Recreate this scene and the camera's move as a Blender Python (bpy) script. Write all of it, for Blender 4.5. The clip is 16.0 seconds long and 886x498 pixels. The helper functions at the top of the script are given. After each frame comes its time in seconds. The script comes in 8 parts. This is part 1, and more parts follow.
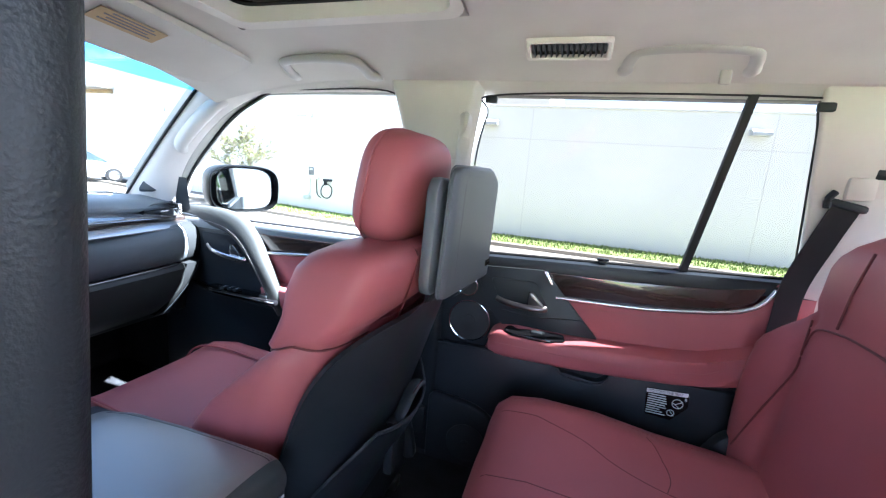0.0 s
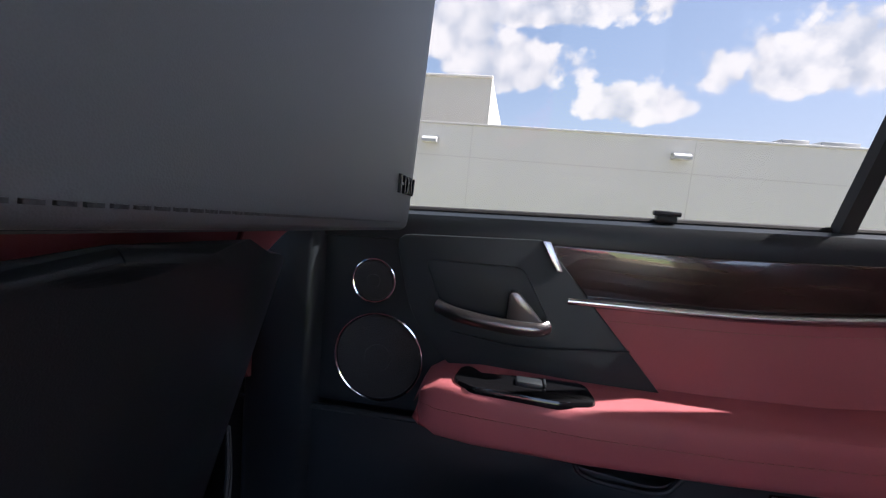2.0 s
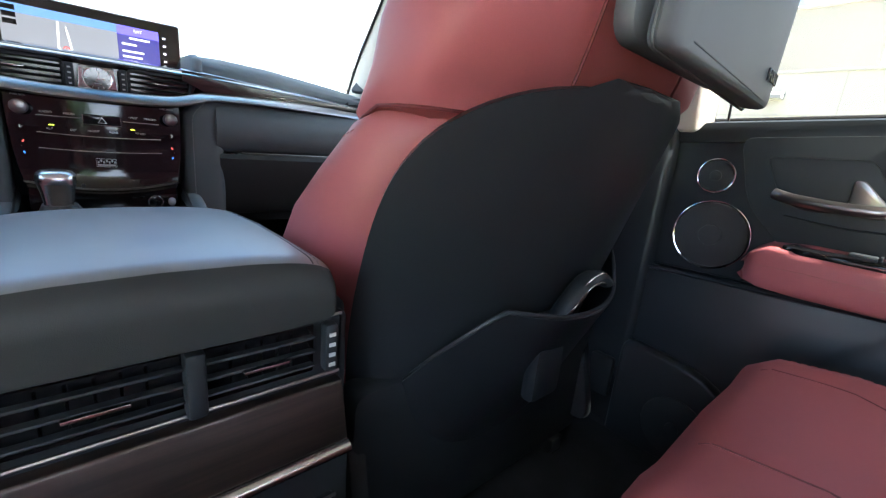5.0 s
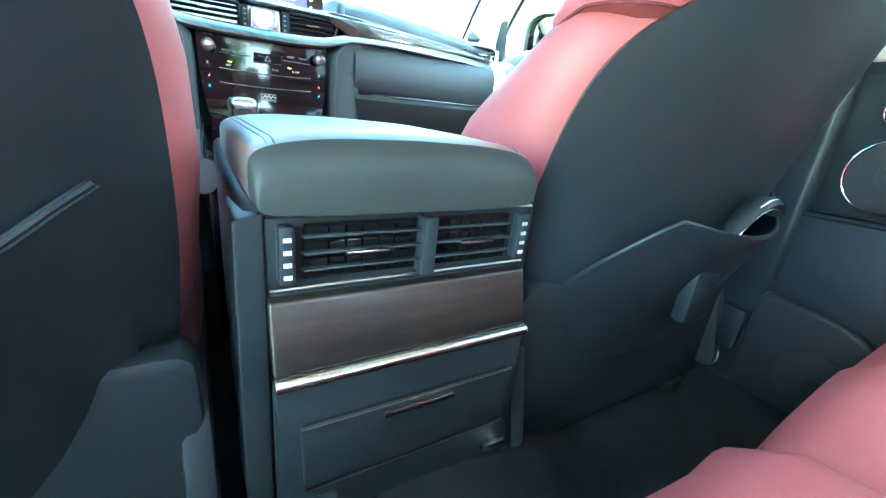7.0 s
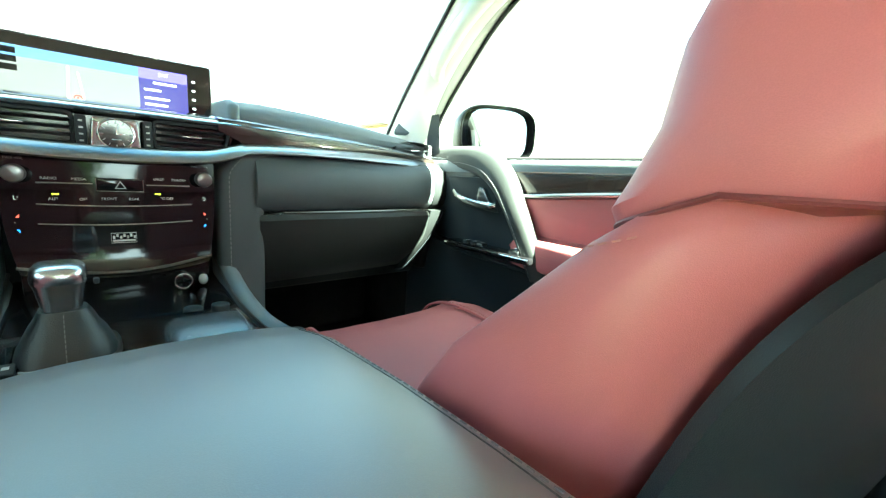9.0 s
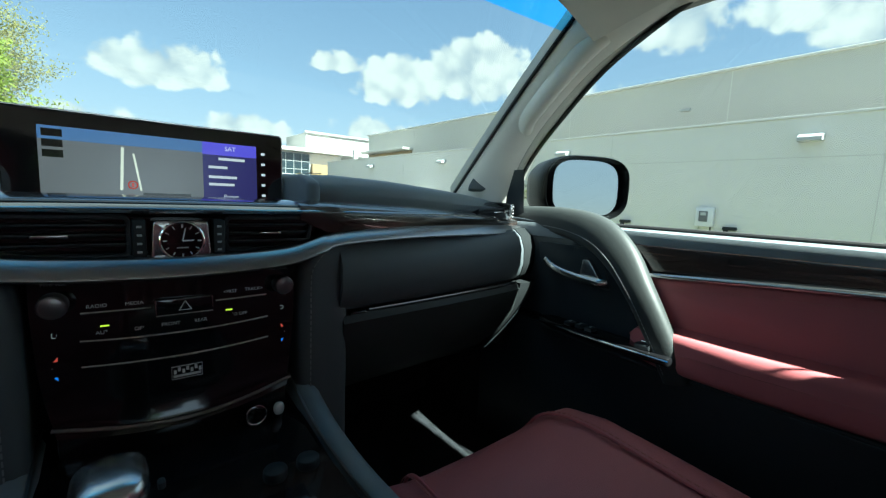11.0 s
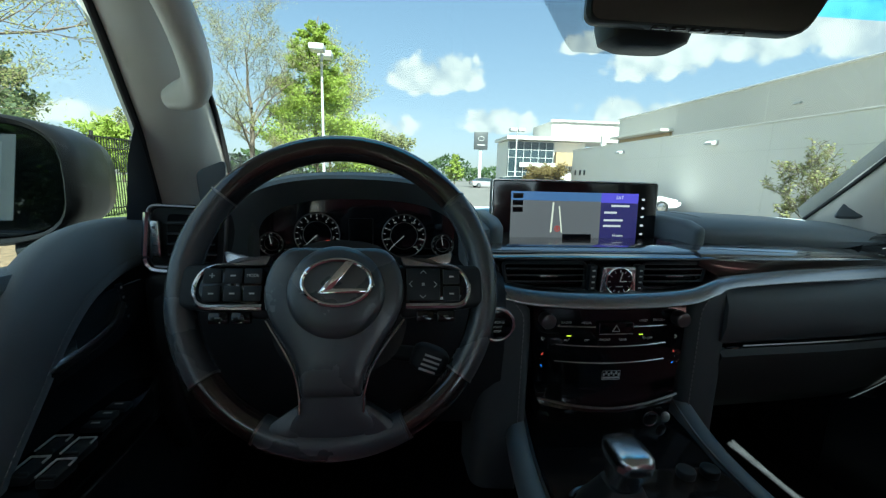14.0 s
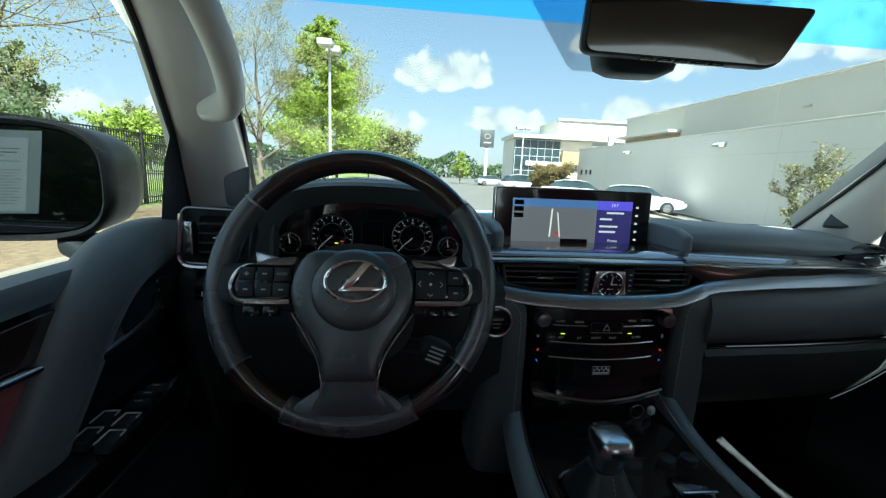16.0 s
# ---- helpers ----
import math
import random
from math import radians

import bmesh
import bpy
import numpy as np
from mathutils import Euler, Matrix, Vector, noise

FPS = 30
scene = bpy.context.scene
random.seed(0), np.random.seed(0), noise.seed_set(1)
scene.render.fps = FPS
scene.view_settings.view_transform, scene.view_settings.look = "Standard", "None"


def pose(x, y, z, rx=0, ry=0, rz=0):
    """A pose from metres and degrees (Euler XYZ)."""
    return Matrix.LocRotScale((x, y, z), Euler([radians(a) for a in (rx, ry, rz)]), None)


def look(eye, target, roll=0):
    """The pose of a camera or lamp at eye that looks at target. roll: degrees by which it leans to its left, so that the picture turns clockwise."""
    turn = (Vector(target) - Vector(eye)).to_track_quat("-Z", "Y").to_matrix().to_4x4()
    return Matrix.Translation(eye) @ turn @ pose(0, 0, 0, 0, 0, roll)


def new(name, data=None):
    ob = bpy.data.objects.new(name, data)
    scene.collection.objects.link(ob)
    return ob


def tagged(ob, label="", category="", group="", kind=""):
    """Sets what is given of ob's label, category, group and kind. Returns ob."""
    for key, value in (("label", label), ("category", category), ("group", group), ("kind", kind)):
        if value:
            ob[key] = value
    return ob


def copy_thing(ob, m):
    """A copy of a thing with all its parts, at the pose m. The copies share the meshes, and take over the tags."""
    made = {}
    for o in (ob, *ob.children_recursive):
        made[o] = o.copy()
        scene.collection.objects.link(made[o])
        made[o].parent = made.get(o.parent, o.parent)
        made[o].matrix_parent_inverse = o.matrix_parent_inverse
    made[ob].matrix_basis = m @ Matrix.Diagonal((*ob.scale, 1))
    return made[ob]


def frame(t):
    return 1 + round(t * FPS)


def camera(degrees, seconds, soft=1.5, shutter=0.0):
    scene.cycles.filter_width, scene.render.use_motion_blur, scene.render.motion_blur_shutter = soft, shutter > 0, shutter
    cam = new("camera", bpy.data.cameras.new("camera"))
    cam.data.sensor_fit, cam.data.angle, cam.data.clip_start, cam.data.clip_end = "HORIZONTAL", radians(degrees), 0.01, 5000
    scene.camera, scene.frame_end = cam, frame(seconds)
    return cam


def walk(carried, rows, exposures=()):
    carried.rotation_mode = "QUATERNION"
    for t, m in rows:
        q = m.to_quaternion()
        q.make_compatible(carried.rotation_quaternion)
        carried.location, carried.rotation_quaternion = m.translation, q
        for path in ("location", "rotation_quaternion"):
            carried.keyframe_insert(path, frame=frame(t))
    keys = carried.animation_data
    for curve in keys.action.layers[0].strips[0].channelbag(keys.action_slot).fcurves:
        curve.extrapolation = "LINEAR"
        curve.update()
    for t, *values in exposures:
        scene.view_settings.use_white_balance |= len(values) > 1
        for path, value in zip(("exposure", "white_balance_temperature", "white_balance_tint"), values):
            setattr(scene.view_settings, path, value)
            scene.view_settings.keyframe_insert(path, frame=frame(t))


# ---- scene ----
from mathutils.bvhtree import BVHTree

cam = camera(94.5, 16.0, soft=1.25)
PATH = [
    (0, (-0.312, 0.03, 1.039), (1.563, 0.62, 0.669), 4.5),
    (0.5, (-0.073, 0.073, 0.939), (1.847, 0.579, 0.7), 5.6),
    (1, (0.098, 0.07, 0.889), (2.041, 0.482, 0.659), 5.9),
    (1.5, (0.214, 0.102, 0.86), (2.169, 0.456, 0.625), 5.7),
    (2, (0.277, 0.123, 0.842), (2.237, 0.445, 0.604), 5.4),
    (2.5, (0.268, 0.116, 0.841), (2.221, 0.471, 0.599), 5.0),
    (3, (0.206, 0.083, 0.859), (2.133, 0.562, 0.616), 4.9),
    (3.5, (0.121, 0.035, 0.86), (1.982, 0.719, 0.6), 5.0),
    (4, (0.036, 0.014, 0.842), (1.768, 0.965, 0.534), 5.4),
    (4.5, (-0.021, 0.032, 0.803), (1.52, 1.246, 0.412), 5.9),
    (5, (-0.047, 0.062, 0.739), (1.258, 1.496, 0.247), 5.5),
    (5.2, (-0.059, 0.081, 0.718), (1.152, 1.582, 0.187), 5.3),
    (7.3, (-0.181, 0.081, 0.667), (0.831, 1.671, -0.002), 6.4),
    (7.5, (-0.186, 0.072, 0.68), (0.87, 1.643, 0.037), 6.7),
    (8, (-0.136, 0.103, 0.711), (1.028, 1.632, 0.157), 6.6),
    (8.5, (-0.07, 0.204, 0.753), (1.164, 1.704, 0.278), 5.4),
    (9, (-0.05, 0.343, 0.769), (1.263, 1.81, 0.417), 3.6),
    (9.2, (-0.051, 0.39, 0.79), (1.29, 1.832, 0.436), 3.5),
    (11.3, (-0.071, 0.622, 0.881), (1.118, 2.214, 0.655), 2.5),
    (11.5, (-0.102, 0.633, 0.892), (1.03, 2.267, 0.67), 2.4),
    (12, (-0.165, 0.645, 0.9), (0.802, 2.381, 0.671), 2.4),
    (12.5, (-0.202, 0.64, 0.891), (0.584, 2.464, 0.65), 2.5),
    (13, (-0.239, 0.622, 0.915), (0.353, 2.511, 0.634), 2.2),
    (13.5, (-0.319, 0.609, 0.936), (0.085, 2.543, 0.625), 2.0),
    (14, (-0.369, 0.565, 0.966), (-0.146, 2.522, 0.617), 1.6),
    (14.5, (-0.392, 0.551, 0.983), (-0.301, 2.513, 0.605), 1.3),
    (15, (-0.399, 0.536, 0.982), (-0.37, 2.498, 0.594), 1.3),
    (15.5, (-0.396, 0.53, 0.986), (-0.336, 2.493, 0.604), 1.7),
    (16, (-0.378, 0.508, 0.986), (-0.175, 2.464, 0.622), 2.6),
]

# the film brightens while the camera is low behind the seats and darkens when it looks out
EXPOSURES = [(0.0, 5.28, 5400, 12), (0.5, 4.85, 5500, 13), (1.0, 4.30, 5750, 16), (1.5, 4.20, 5850, 18), (3.0, 4.20, 5850, 18), (3.5, 4.36, 5850, 16), (4.0, 4.65, 5750, 11), (4.5, 5.02, 5700, 7),
             (5.0, 5.45, 6100, 6), (7.5, 7.45, 5000, -28), (8.0, 7.32, 5150, -31), (8.5, 6.68, 6100, -28), (9.2, 5.98, 6700, -24), (11.3, 3.32, 5700, -13), (12.0, 3.36, 5700, -13), (14.0, 3.48, 5850, -11), (16.0, 3.54, 5900, -9)]
walk(cam, [(t, look(eye, target, roll)) for t, eye, target, roll in PATH], EXPOSURES)

# ------------------------------------------------------------------ sky and sun
SUN_DIR = Vector((0.140, -0.82, 0.98)).normalized()
sun_data = bpy.data.lights.new("sun", "SUN")
sun_data.energy, sun_data.angle, sun_data.color = 4.6, radians(0.6), (1.0, 0.95, 0.88)
sun = new("sun", sun_data)
sun.matrix_world = look((6, -6, 14), Vector((6, -6, 14)) - SUN_DIR)

world = bpy.data.worlds.new("sky")
scene.world = world
world.use_nodes = True


def build_sky():
    nt = world.node_tree
    nt.nodes.clear()
    N, L = nt.nodes.new, nt.links.new
    out, bg = N("ShaderNodeOutputWorld"), N("ShaderNodeBackground")
    sky = N("ShaderNodeTexSky")
    sky.sky_type, sky.sun_disc = "NISHITA", False
    sky.sun_elevation = math.asin(SUN_DIR.z)
    sky.sun_rotation = math.atan2(SUN_DIR.x, SUN_DIR.y)
    sky.air_density, sky.dust_density, sky.ozone_density = 1.0, 1.1, 2.3
    tc = N("ShaderNodeTexCoord")

    def math_node(op, a, b=None, clamp=False):
        n = N("ShaderNodeMath")
        n.operation, n.use_clamp = op, clamp
        for i, v in enumerate((a, b)):
            if v is None:
                continue
            if isinstance(v, (int, float)):
                n.inputs[i].default_value = v
            else:
                L(v, n.inputs[i])
        return n.outputs[0]

    # cumulus banks: azimuth, elevation, width, height in degrees, weight
    # the ring overhead and the banks behind are unseen, added to brighten the cabin
    banks = [(78, 21, 9, 6, 1.0), (88, 17, 10, 5, 1.0), (93, 24, 16, 4, 1.0), (102, 13, 8, 3.5, 1.0), (120, 17, 12, 6, .9), (70, 26, 12, 5, .8), (124, 27, 10, 4, .8),
             (33, 14, 7, 4.5, .95), (42, 15.5, 9, 5.5, 1.0), (52, 14, 8, 4.5, .95), (60, 12, 6, 3.5, .75), (4.5, 12.5, 7, 4, 1.0), (13, 7, 6, 2.5, .9), (-3, 6, 7, 2.5, .8), (24, 16, 4, 2, .8),
             (30, 8, 8, 2.5, .7), (140, 30, 25, 10, .9), (-60, 25, 25, 10, .8), (-120, 30, 30, 12, .9), (180, 28, 28, 12, .9), (-30, 5, 12, 2, .7), (66, 20, 8, 5, .8),
             (0, 66, 190, 22, 1.5)]
    mask = None
    sep = N("ShaderNodeSeparateXYZ")
    L(tc.outputs["Generated"], sep.inputs[0])
    az = math_node("MULTIPLY", math_node("ARCTAN2", sep.outputs[0], sep.outputs[1]), 180 / math.pi)
    el = math_node("MULTIPLY", math_node("ARCSINE", sep.outputs[2]), 180 / math.pi)
    for a, e, w, h, k in banks:
        dx = math_node("DIVIDE", math_node("SUBTRACT", az, a), w)
        dy = math_node("DIVIDE", math_node("SUBTRACT", el, e), h)
        low = math_node("MULTIPLY", math_node("MINIMUM", dy, 0.0), 0.8)  # flatter below than above
        dy = math_node("ADD", dy, low)
        d = math_node("ADD", math_node("MULTIPLY", dx, dx), math_node("MULTIPLY", dy, dy))
        m = math_node("MULTIPLY", math_node("MAXIMUM", math_node("SUBTRACT", 1.0, d), -1.6), k)
        mask = m if mask is None else math_node("MAXIMUM", mask, m)
    noises = []
    for sc, det, ro in ((7.0, 3.0, 0.5), (19.0, 9.0, 0.60)):
        n = N("ShaderNodeTexNoise")
        n.inputs["Scale"].default_value, n.inputs["Detail"].default_value, n.inputs["Roughness"].default_value = sc, det, ro
        L(tc.outputs["Generated"], n.inputs["Vector"])
        noises.append(n)
    # rounded heads: small bubbles, bent by the noise
    warp = N("ShaderNodeVectorMath")
    warp.operation = "MULTIPLY_ADD"
    L(noises[1].outputs["Color"], warp.inputs[0])
    warp.inputs[1].default_value = (0.05, 0.05, 0.05)
    L(tc.outputs["Generated"], warp.inputs[2])
    puffs = []
    for sc in (20.0, 48.0):
        vo = N("ShaderNodeTexVoronoi")
        vo.feature = "SMOOTH_F1"
        vo.inputs["Scale"].default_value, vo.inputs["Smoothness"].default_value = sc, 0.35
        L(warp.outputs[0], vo.inputs["Vector"])
        puffs.append(math_node("SUBTRACT", 0.55, vo.outputs["Distance"]))
    field = math_node("ADD", math_node("MULTIPLY", math_node("SUBTRACT", noises[0].outputs["Fac"], 0.5), 2.2), math_node("MULTIPLY", math_node("SUBTRACT", noises[1].outputs["Fac"], 0.5), 1.9))
    field = math_node("ADD", field, math_node("ADD", math_node("MULTIPLY", puffs[0], 0.9), math_node("MULTIPLY", puffs[1], 0.35)))
    body = math_node("ADD", math_node("MULTIPLY", mask, 1.25), math_node("SUBTRACT", field, 0.22))
    ramp = N("ShaderNodeValToRGB")
    ramp.color_ramp.elements[0].position, ramp.color_ramp.elements[1].position = 0.0, 0.5
    ramp.color_ramp.interpolation = "EASE"
    L(body, ramp.inputs[0])
    # brightness inside a cloud: bright heads, greyer hollows and thick parts
    shade = N("ShaderNodeValToRGB")
    shade.color_ramp.elements[0].position, shade.color_ramp.elements[1].position = 0.15, 0.85
    shade.color_ramp.elements[0].color, shade.color_ramp.elements[1].color = (1.9, 2.05, 2.3, 1), (3.1, 3.05, 2.98, 1)
    tone = math_node("ADD", math_node("MULTIPLY", puffs[0], 1.3), math_node("MULTIPLY", math_node("SUBTRACT", noises[1].outputs["Fac"], 0.5), 2.2))
    L(math_node("ADD", math_node("SUBTRACT", 0.62, math_node("MULTIPLY", body, 0.12)), tone), shade.inputs[0])
    mix = N("ShaderNodeMix")
    mix.data_type = "RGBA"
    L(ramp.outputs[0], mix.inputs[0])
    # haze: the bright horizon is held back and the blue is paler
    dim, den, haze = N("ShaderNodeVectorMath"), N("ShaderNodeVectorMath"), N("ShaderNodeVectorMath")
    dim.operation, den.operation, haze.operation = "SCALE", "MULTIPLY_ADD", "DIVIDE"
    dim.inputs["Scale"].default_value = 1.02
    L(sky.outputs[0], dim.inputs[0])
    L(sky.outputs[0], den.inputs[0])
    den.inputs[1].default_value, den.inputs[2].default_value = (0.25, 0.24, 0.20), (1.0, 1.0, 1.0)
    L(dim.outputs[0], haze.inputs[0])
    L(den.outputs[0], haze.inputs[1])
    L(haze.outputs[0], mix.inputs[6])
    L(shade.outputs[0], mix.inputs[7])
    L(mix.outputs[2], bg.inputs[0])
    bg.inputs[1].default_value = 0.10
    L(bg.outputs[0], out.inputs[0])


build_sky()

# ------------------------------------------------------------------ materials
def mat(name, col, rough=0.5, metal=0.0, var=0.12, vscale=6.0, bump=0.15, bscale=300.0, coat=0.0, kind="noise", spec=0.5, col2=None, rvar=0.12, dist=0.001):
    """A surface with two scales of variation: broad tone and wear, and fine grain with relief."""
    m = bpy.data.materials.new(name)
    m.use_nodes = True
    nt = m.node_tree
    b = nt.nodes["Principled BSDF"]
    N, L = nt.nodes.new, nt.links.new
    tc = N("ShaderNodeTexCoord")
    big = N("ShaderNodeTexNoise")
    big.inputs["Scale"].default_value, big.inputs["Detail"].default_value = vscale, 6
    L(tc.outputs["Object"], big.inputs["Vector"])
    fine = N("ShaderNodeTexVoronoi") if kind == "leather" else N("ShaderNodeTexNoise")
    fine.inputs["Scale"].default_value = bscale
    L(tc.outputs["Object"], fine.inputs["Vector"])
    fine_out = fine.outputs["Distance"] if kind == "leather" else fine.outputs["Fac"]
    ramp = N("ShaderNodeValToRGB")
    c2 = col2 or tuple(c * (1 - 2.2 * var) for c in col)
    ramp.color_ramp.elements[0].position, ramp.color_ramp.elements[1].position = 0.3, 0.7
    ramp.color_ramp.elements[0].color, ramp.color_ramp.elements[1].color = (*c2, 1), (*col, 1)
    add = N("ShaderNodeMath")
    add.operation = "MULTIPLY_ADD"
    add.inputs[1].default_value = 0.25
    L(fine_out, add.inputs[0])
    sub = N("ShaderNodeMath")
    sub.operation = "SUBTRACT"
    sub.inputs[1].default_value = 0.12
    L(big.outputs["Fac"], sub.inputs[0])
    L(sub.outputs[0], add.inputs[2])
    L(add.outputs[0], ramp.inputs[0])
    L(ramp.outputs[0], b.inputs["Base Color"])
    rr = N("ShaderNodeMapRange")
    rr.inputs["To Min"].default_value, rr.inputs["To Max"].default_value = max(0.02, rough - rvar), min(1, rough + rvar)
    L(big.outputs["Fac"], rr.inputs["Value"])
    L(rr.outputs[0], b.inputs["Roughness"])
    b.inputs["Metallic"].default_value = metal
    b.inputs["Specular IOR Level"].default_value = spec
    b.inputs["Coat Weight"].default_value = coat
    b.inputs["Coat Roughness"].default_value = 0.04
    if bump:
        bp = N("ShaderNodeBump")
        bp.inputs["Strength"].default_value, bp.inputs["Distance"].default_value = bump, dist
        L(fine_out, bp.inputs["Height"])
        L(bp.outputs[0], b.inputs["Normal"])
    return m


def wood_mat(name, dark, light, axis, scale, gloss=0.12):
    """Striped veneer under lacquer; the stripes run along one axis."""
    m = bpy.data.materials.new(name)
    m.use_nodes = True
    nt = m.node_tree
    b = nt.nodes["Principled BSDF"]
    N, L = nt.nodes.new, nt.links.new
    tc, mp, n, r = N("ShaderNodeTexCoord"), N("ShaderNodeMapping"), N("ShaderNodeTexNoise"), N("ShaderNodeValToRGB")
    s = [scale, scale, scale]
    s[axis] = scale * 0.05
    mp.inputs["Scale"].default_value = s
    L(tc.outputs["Object"], mp.inputs["Vector"])
    n.inputs["Scale"].default_value, n.inputs["Detail"].default_value, n.inputs["Distortion"].default_value = 1.0, 5, 0.35
    L(mp.outputs[0], n.inputs["Vector"])
    r.color_ramp.elements[0].position, r.color_ramp.elements[1].position = 0.36, 0.66
    r.color_ramp.elements[0].color, r.color_ramp.elements[1].color = (*dark, 1), (*light, 1)
    L(n.outputs["Fac"], r.inputs[0])
    L(r.outputs[0], b.inputs["Base Color"])
    b.inputs["Roughness"].default_value = gloss + 0.12
    b.inputs["Coat Weight"].default_value, b.inputs["Coat Roughness"].default_value = 0.8, gloss * 0.4
    return m


def glass_mat(name, tint=(1, 1, 1), gloss=0.02):
    m = bpy.data.materials.new(name)
    m.use_nodes = True
    nt = m.node_tree
    nt.nodes.clear()
    N, L = nt.nodes.new, nt.links.new
    out, mix, tr, gl = N("ShaderNodeOutputMaterial"), N("ShaderNodeMixShader"), N("ShaderNodeBsdfTransparent"), N("ShaderNodeBsdfGlossy")
    tr.inputs[0].default_value = (*tint, 1)
    gl.inputs["Roughness"].default_value = 0.01
    mix.inputs[0].default_value = gloss
    L(tr.outputs[0], mix.inputs[1])
    L(gl.outputs[0], mix.inputs[2])
    L(mix.outputs[0], out.inputs[0])
    return m


def glow(name, col, power):
    m = bpy.data.materials.new(name)
    m.use_nodes = True
    b = m.node_tree.nodes["Principled BSDF"]
    b.inputs["Base Color"].default_value = (*(c * 0.2 for c in col), 1)
    b.inputs["Emission Color"].default_value = (*col, 1)
    b.inputs["Emission Strength"].default_value = power
    b.inputs["Roughness"].default_value = 0.2
    return m


RED = mat("red_leather", (0.365, 0.104, 0.113), 0.46, var=0.07, vscale=5, bump=0.12, bscale=1500, kind="leather", rvar=0.08, spec=0.3)
SEAM = mat("dark_red_seam", (0.13, 0.022, 0.025), 0.6, var=0.1, bump=0.1, bscale=1500)
RED_PERF = mat("red_perforated_leather", (0.35, 0.102, 0.110), 0.46, var=0.08, vscale=5, bump=0.40, bscale=600, kind="leather", rvar=0.06)
BLACK = mat("black_leather", (0.150, 0.174, 0.190), 0.45, var=0.10, vscale=5, bump=0.14, bscale=1300, kind="leather", rvar=0.07, spec=0.5)
RIMLEATHER = mat("smooth_black_wheel_leather", (0.060, 0.069, 0.078), 0.27, var=0.10, vscale=8, bump=0.08, bscale=1500, kind="leather", rvar=0.06, spec=0.8)
BOOTSKIN = mat("soft_black_leather", (0.022, 0.026, 0.029), 0.42, var=0.12, vscale=20, bump=0.25, bscale=700, kind="leather", rvar=0.08, spec=0.5)
# lid top: the windscreen's sheen is put into a lighter base colour
LIDSKIN = mat("sheen_lightened_console_leather", (0.140, 0.132, 0.122), 0.42, var=0.10, vscale=5, bump=0.10, bscale=1300, kind="leather", rvar=0.06, spec=1.0, coat=0.8)
LIDSKIN.node_tree.nodes["Principled BSDF"].inputs["Coat Roughness"].default_value = 0.36
SHELL = mat("black_grained_plastic", (0.018, 0.022, 0.026), 0.36, var=0.12, vscale=7, bump=0.14, bscale=1300, rvar=0.08, spec=0.26)
PLASTIC = mat("black_plastic", (0.025, 0.030, 0.034), 0.44, var=0.15, vscale=8, bump=0.2, bscale=1500, rvar=0.1, spec=0.22)
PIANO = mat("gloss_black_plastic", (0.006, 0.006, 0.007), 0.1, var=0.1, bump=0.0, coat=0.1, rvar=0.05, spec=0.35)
GREYVINYL = mat("charcoal_grey_vinyl", (0.088, 0.100, 0.111), 0.42, var=0.06, vscale=9, bump=0.08, bscale=1600, kind="leather", rvar=0.08)
CARPET = mat("black_carpet", (0.026, 0.029, 0.032), 0.95, var=0.2, vscale=20, bump=0.9, bscale=900, spec=0.06, dist=0.004)
LINER = mat("ivory_headliner_fabric", (0.53, 0.505, 0.465), 0.9, var=0.04, vscale=9, bump=0.4, bscale=1500, spec=0.2)
TRIM = mat("ivory_trim_plastic", (0.60, 0.57, 0.52), 0.55, var=0.04, vscale=8, bump=0.2, bscale=1400, rvar=0.06)
# ivory trim darkened all over in place of the shadow round the handles
HANDLESHADE = mat("shade_darkened_ivory_plastic", (0.37, 0.355, 0.33), 0.38, var=0.04, bump=0.1, bscale=1400, rvar=0.06)
# darker black for sunlit dash pieces, so that the sun does not bleach them
SUNDIMMED = mat("sun_dimmed_black", (0.014, 0.016, 0.017), 0.8, var=0.12, bump=0.2, bscale=1400, spec=0.06)
# darker leather; gives the lid's end its shade and dims the sunlit grip
DIMSKIN = mat("darkened_black_leather", (0.030, 0.034, 0.034), 0.52, var=0.1, vscale=6, bump=0.12, bscale=1400, kind="leather", rvar=0.06, spec=0.28)
DASHSKIN = mat("dull_black_dash_leather", (0.072, 0.084, 0.091), 0.50, var=0.08, vscale=6, bump=0.14, bscale=1300, kind="leather", rvar=0.06, spec=0.35)
SATIN = mat("satin_silver", (0.55, 0.55, 0.56), 0.24, metal=1.0, var=0.04, bump=0.05, bscale=900, rvar=0.05)
DASHSATIN = mat("dash_satin_metal", (0.36, 0.36, 0.37), 0.30, metal=1.0, var=0.05, bump=0.04, bscale=900, rvar=0.05)
DARKMETAL = mat("dark_satin_metal", (0.20, 0.19, 0.19), 0.3, metal=1.0, var=0.05, bump=0.05, bscale=900, rvar=0.05)
LACQUER = mat("gloss_dark_lacquer", (0.30, 0.305, 0.31), 0.14, metal=0.85, var=0.05, bump=0.0, coat=1.0, rvar=0.03, spec=0.6)
CHROME = mat("chrome", (0.80, 0.81, 0.82), 0.06, metal=1.0, var=0.02, bump=0.0, rvar=0.03)
WOOD_Y = wood_mat("dark_striped_wood_door", (0.010, 0.007, 0.006), (0.045, 0.026, 0.019), 1, 150)
WOOD_X = wood_mat("dark_striped_wood_dash", (0.008, 0.006, 0.005), (0.028, 0.018, 0.014), 0, 150)
WOOD_C = wood_mat("brown_striped_wood_console", (0.005, 0.004, 0.003), (0.022, 0.014, 0.011), 0, 170, 0.3)
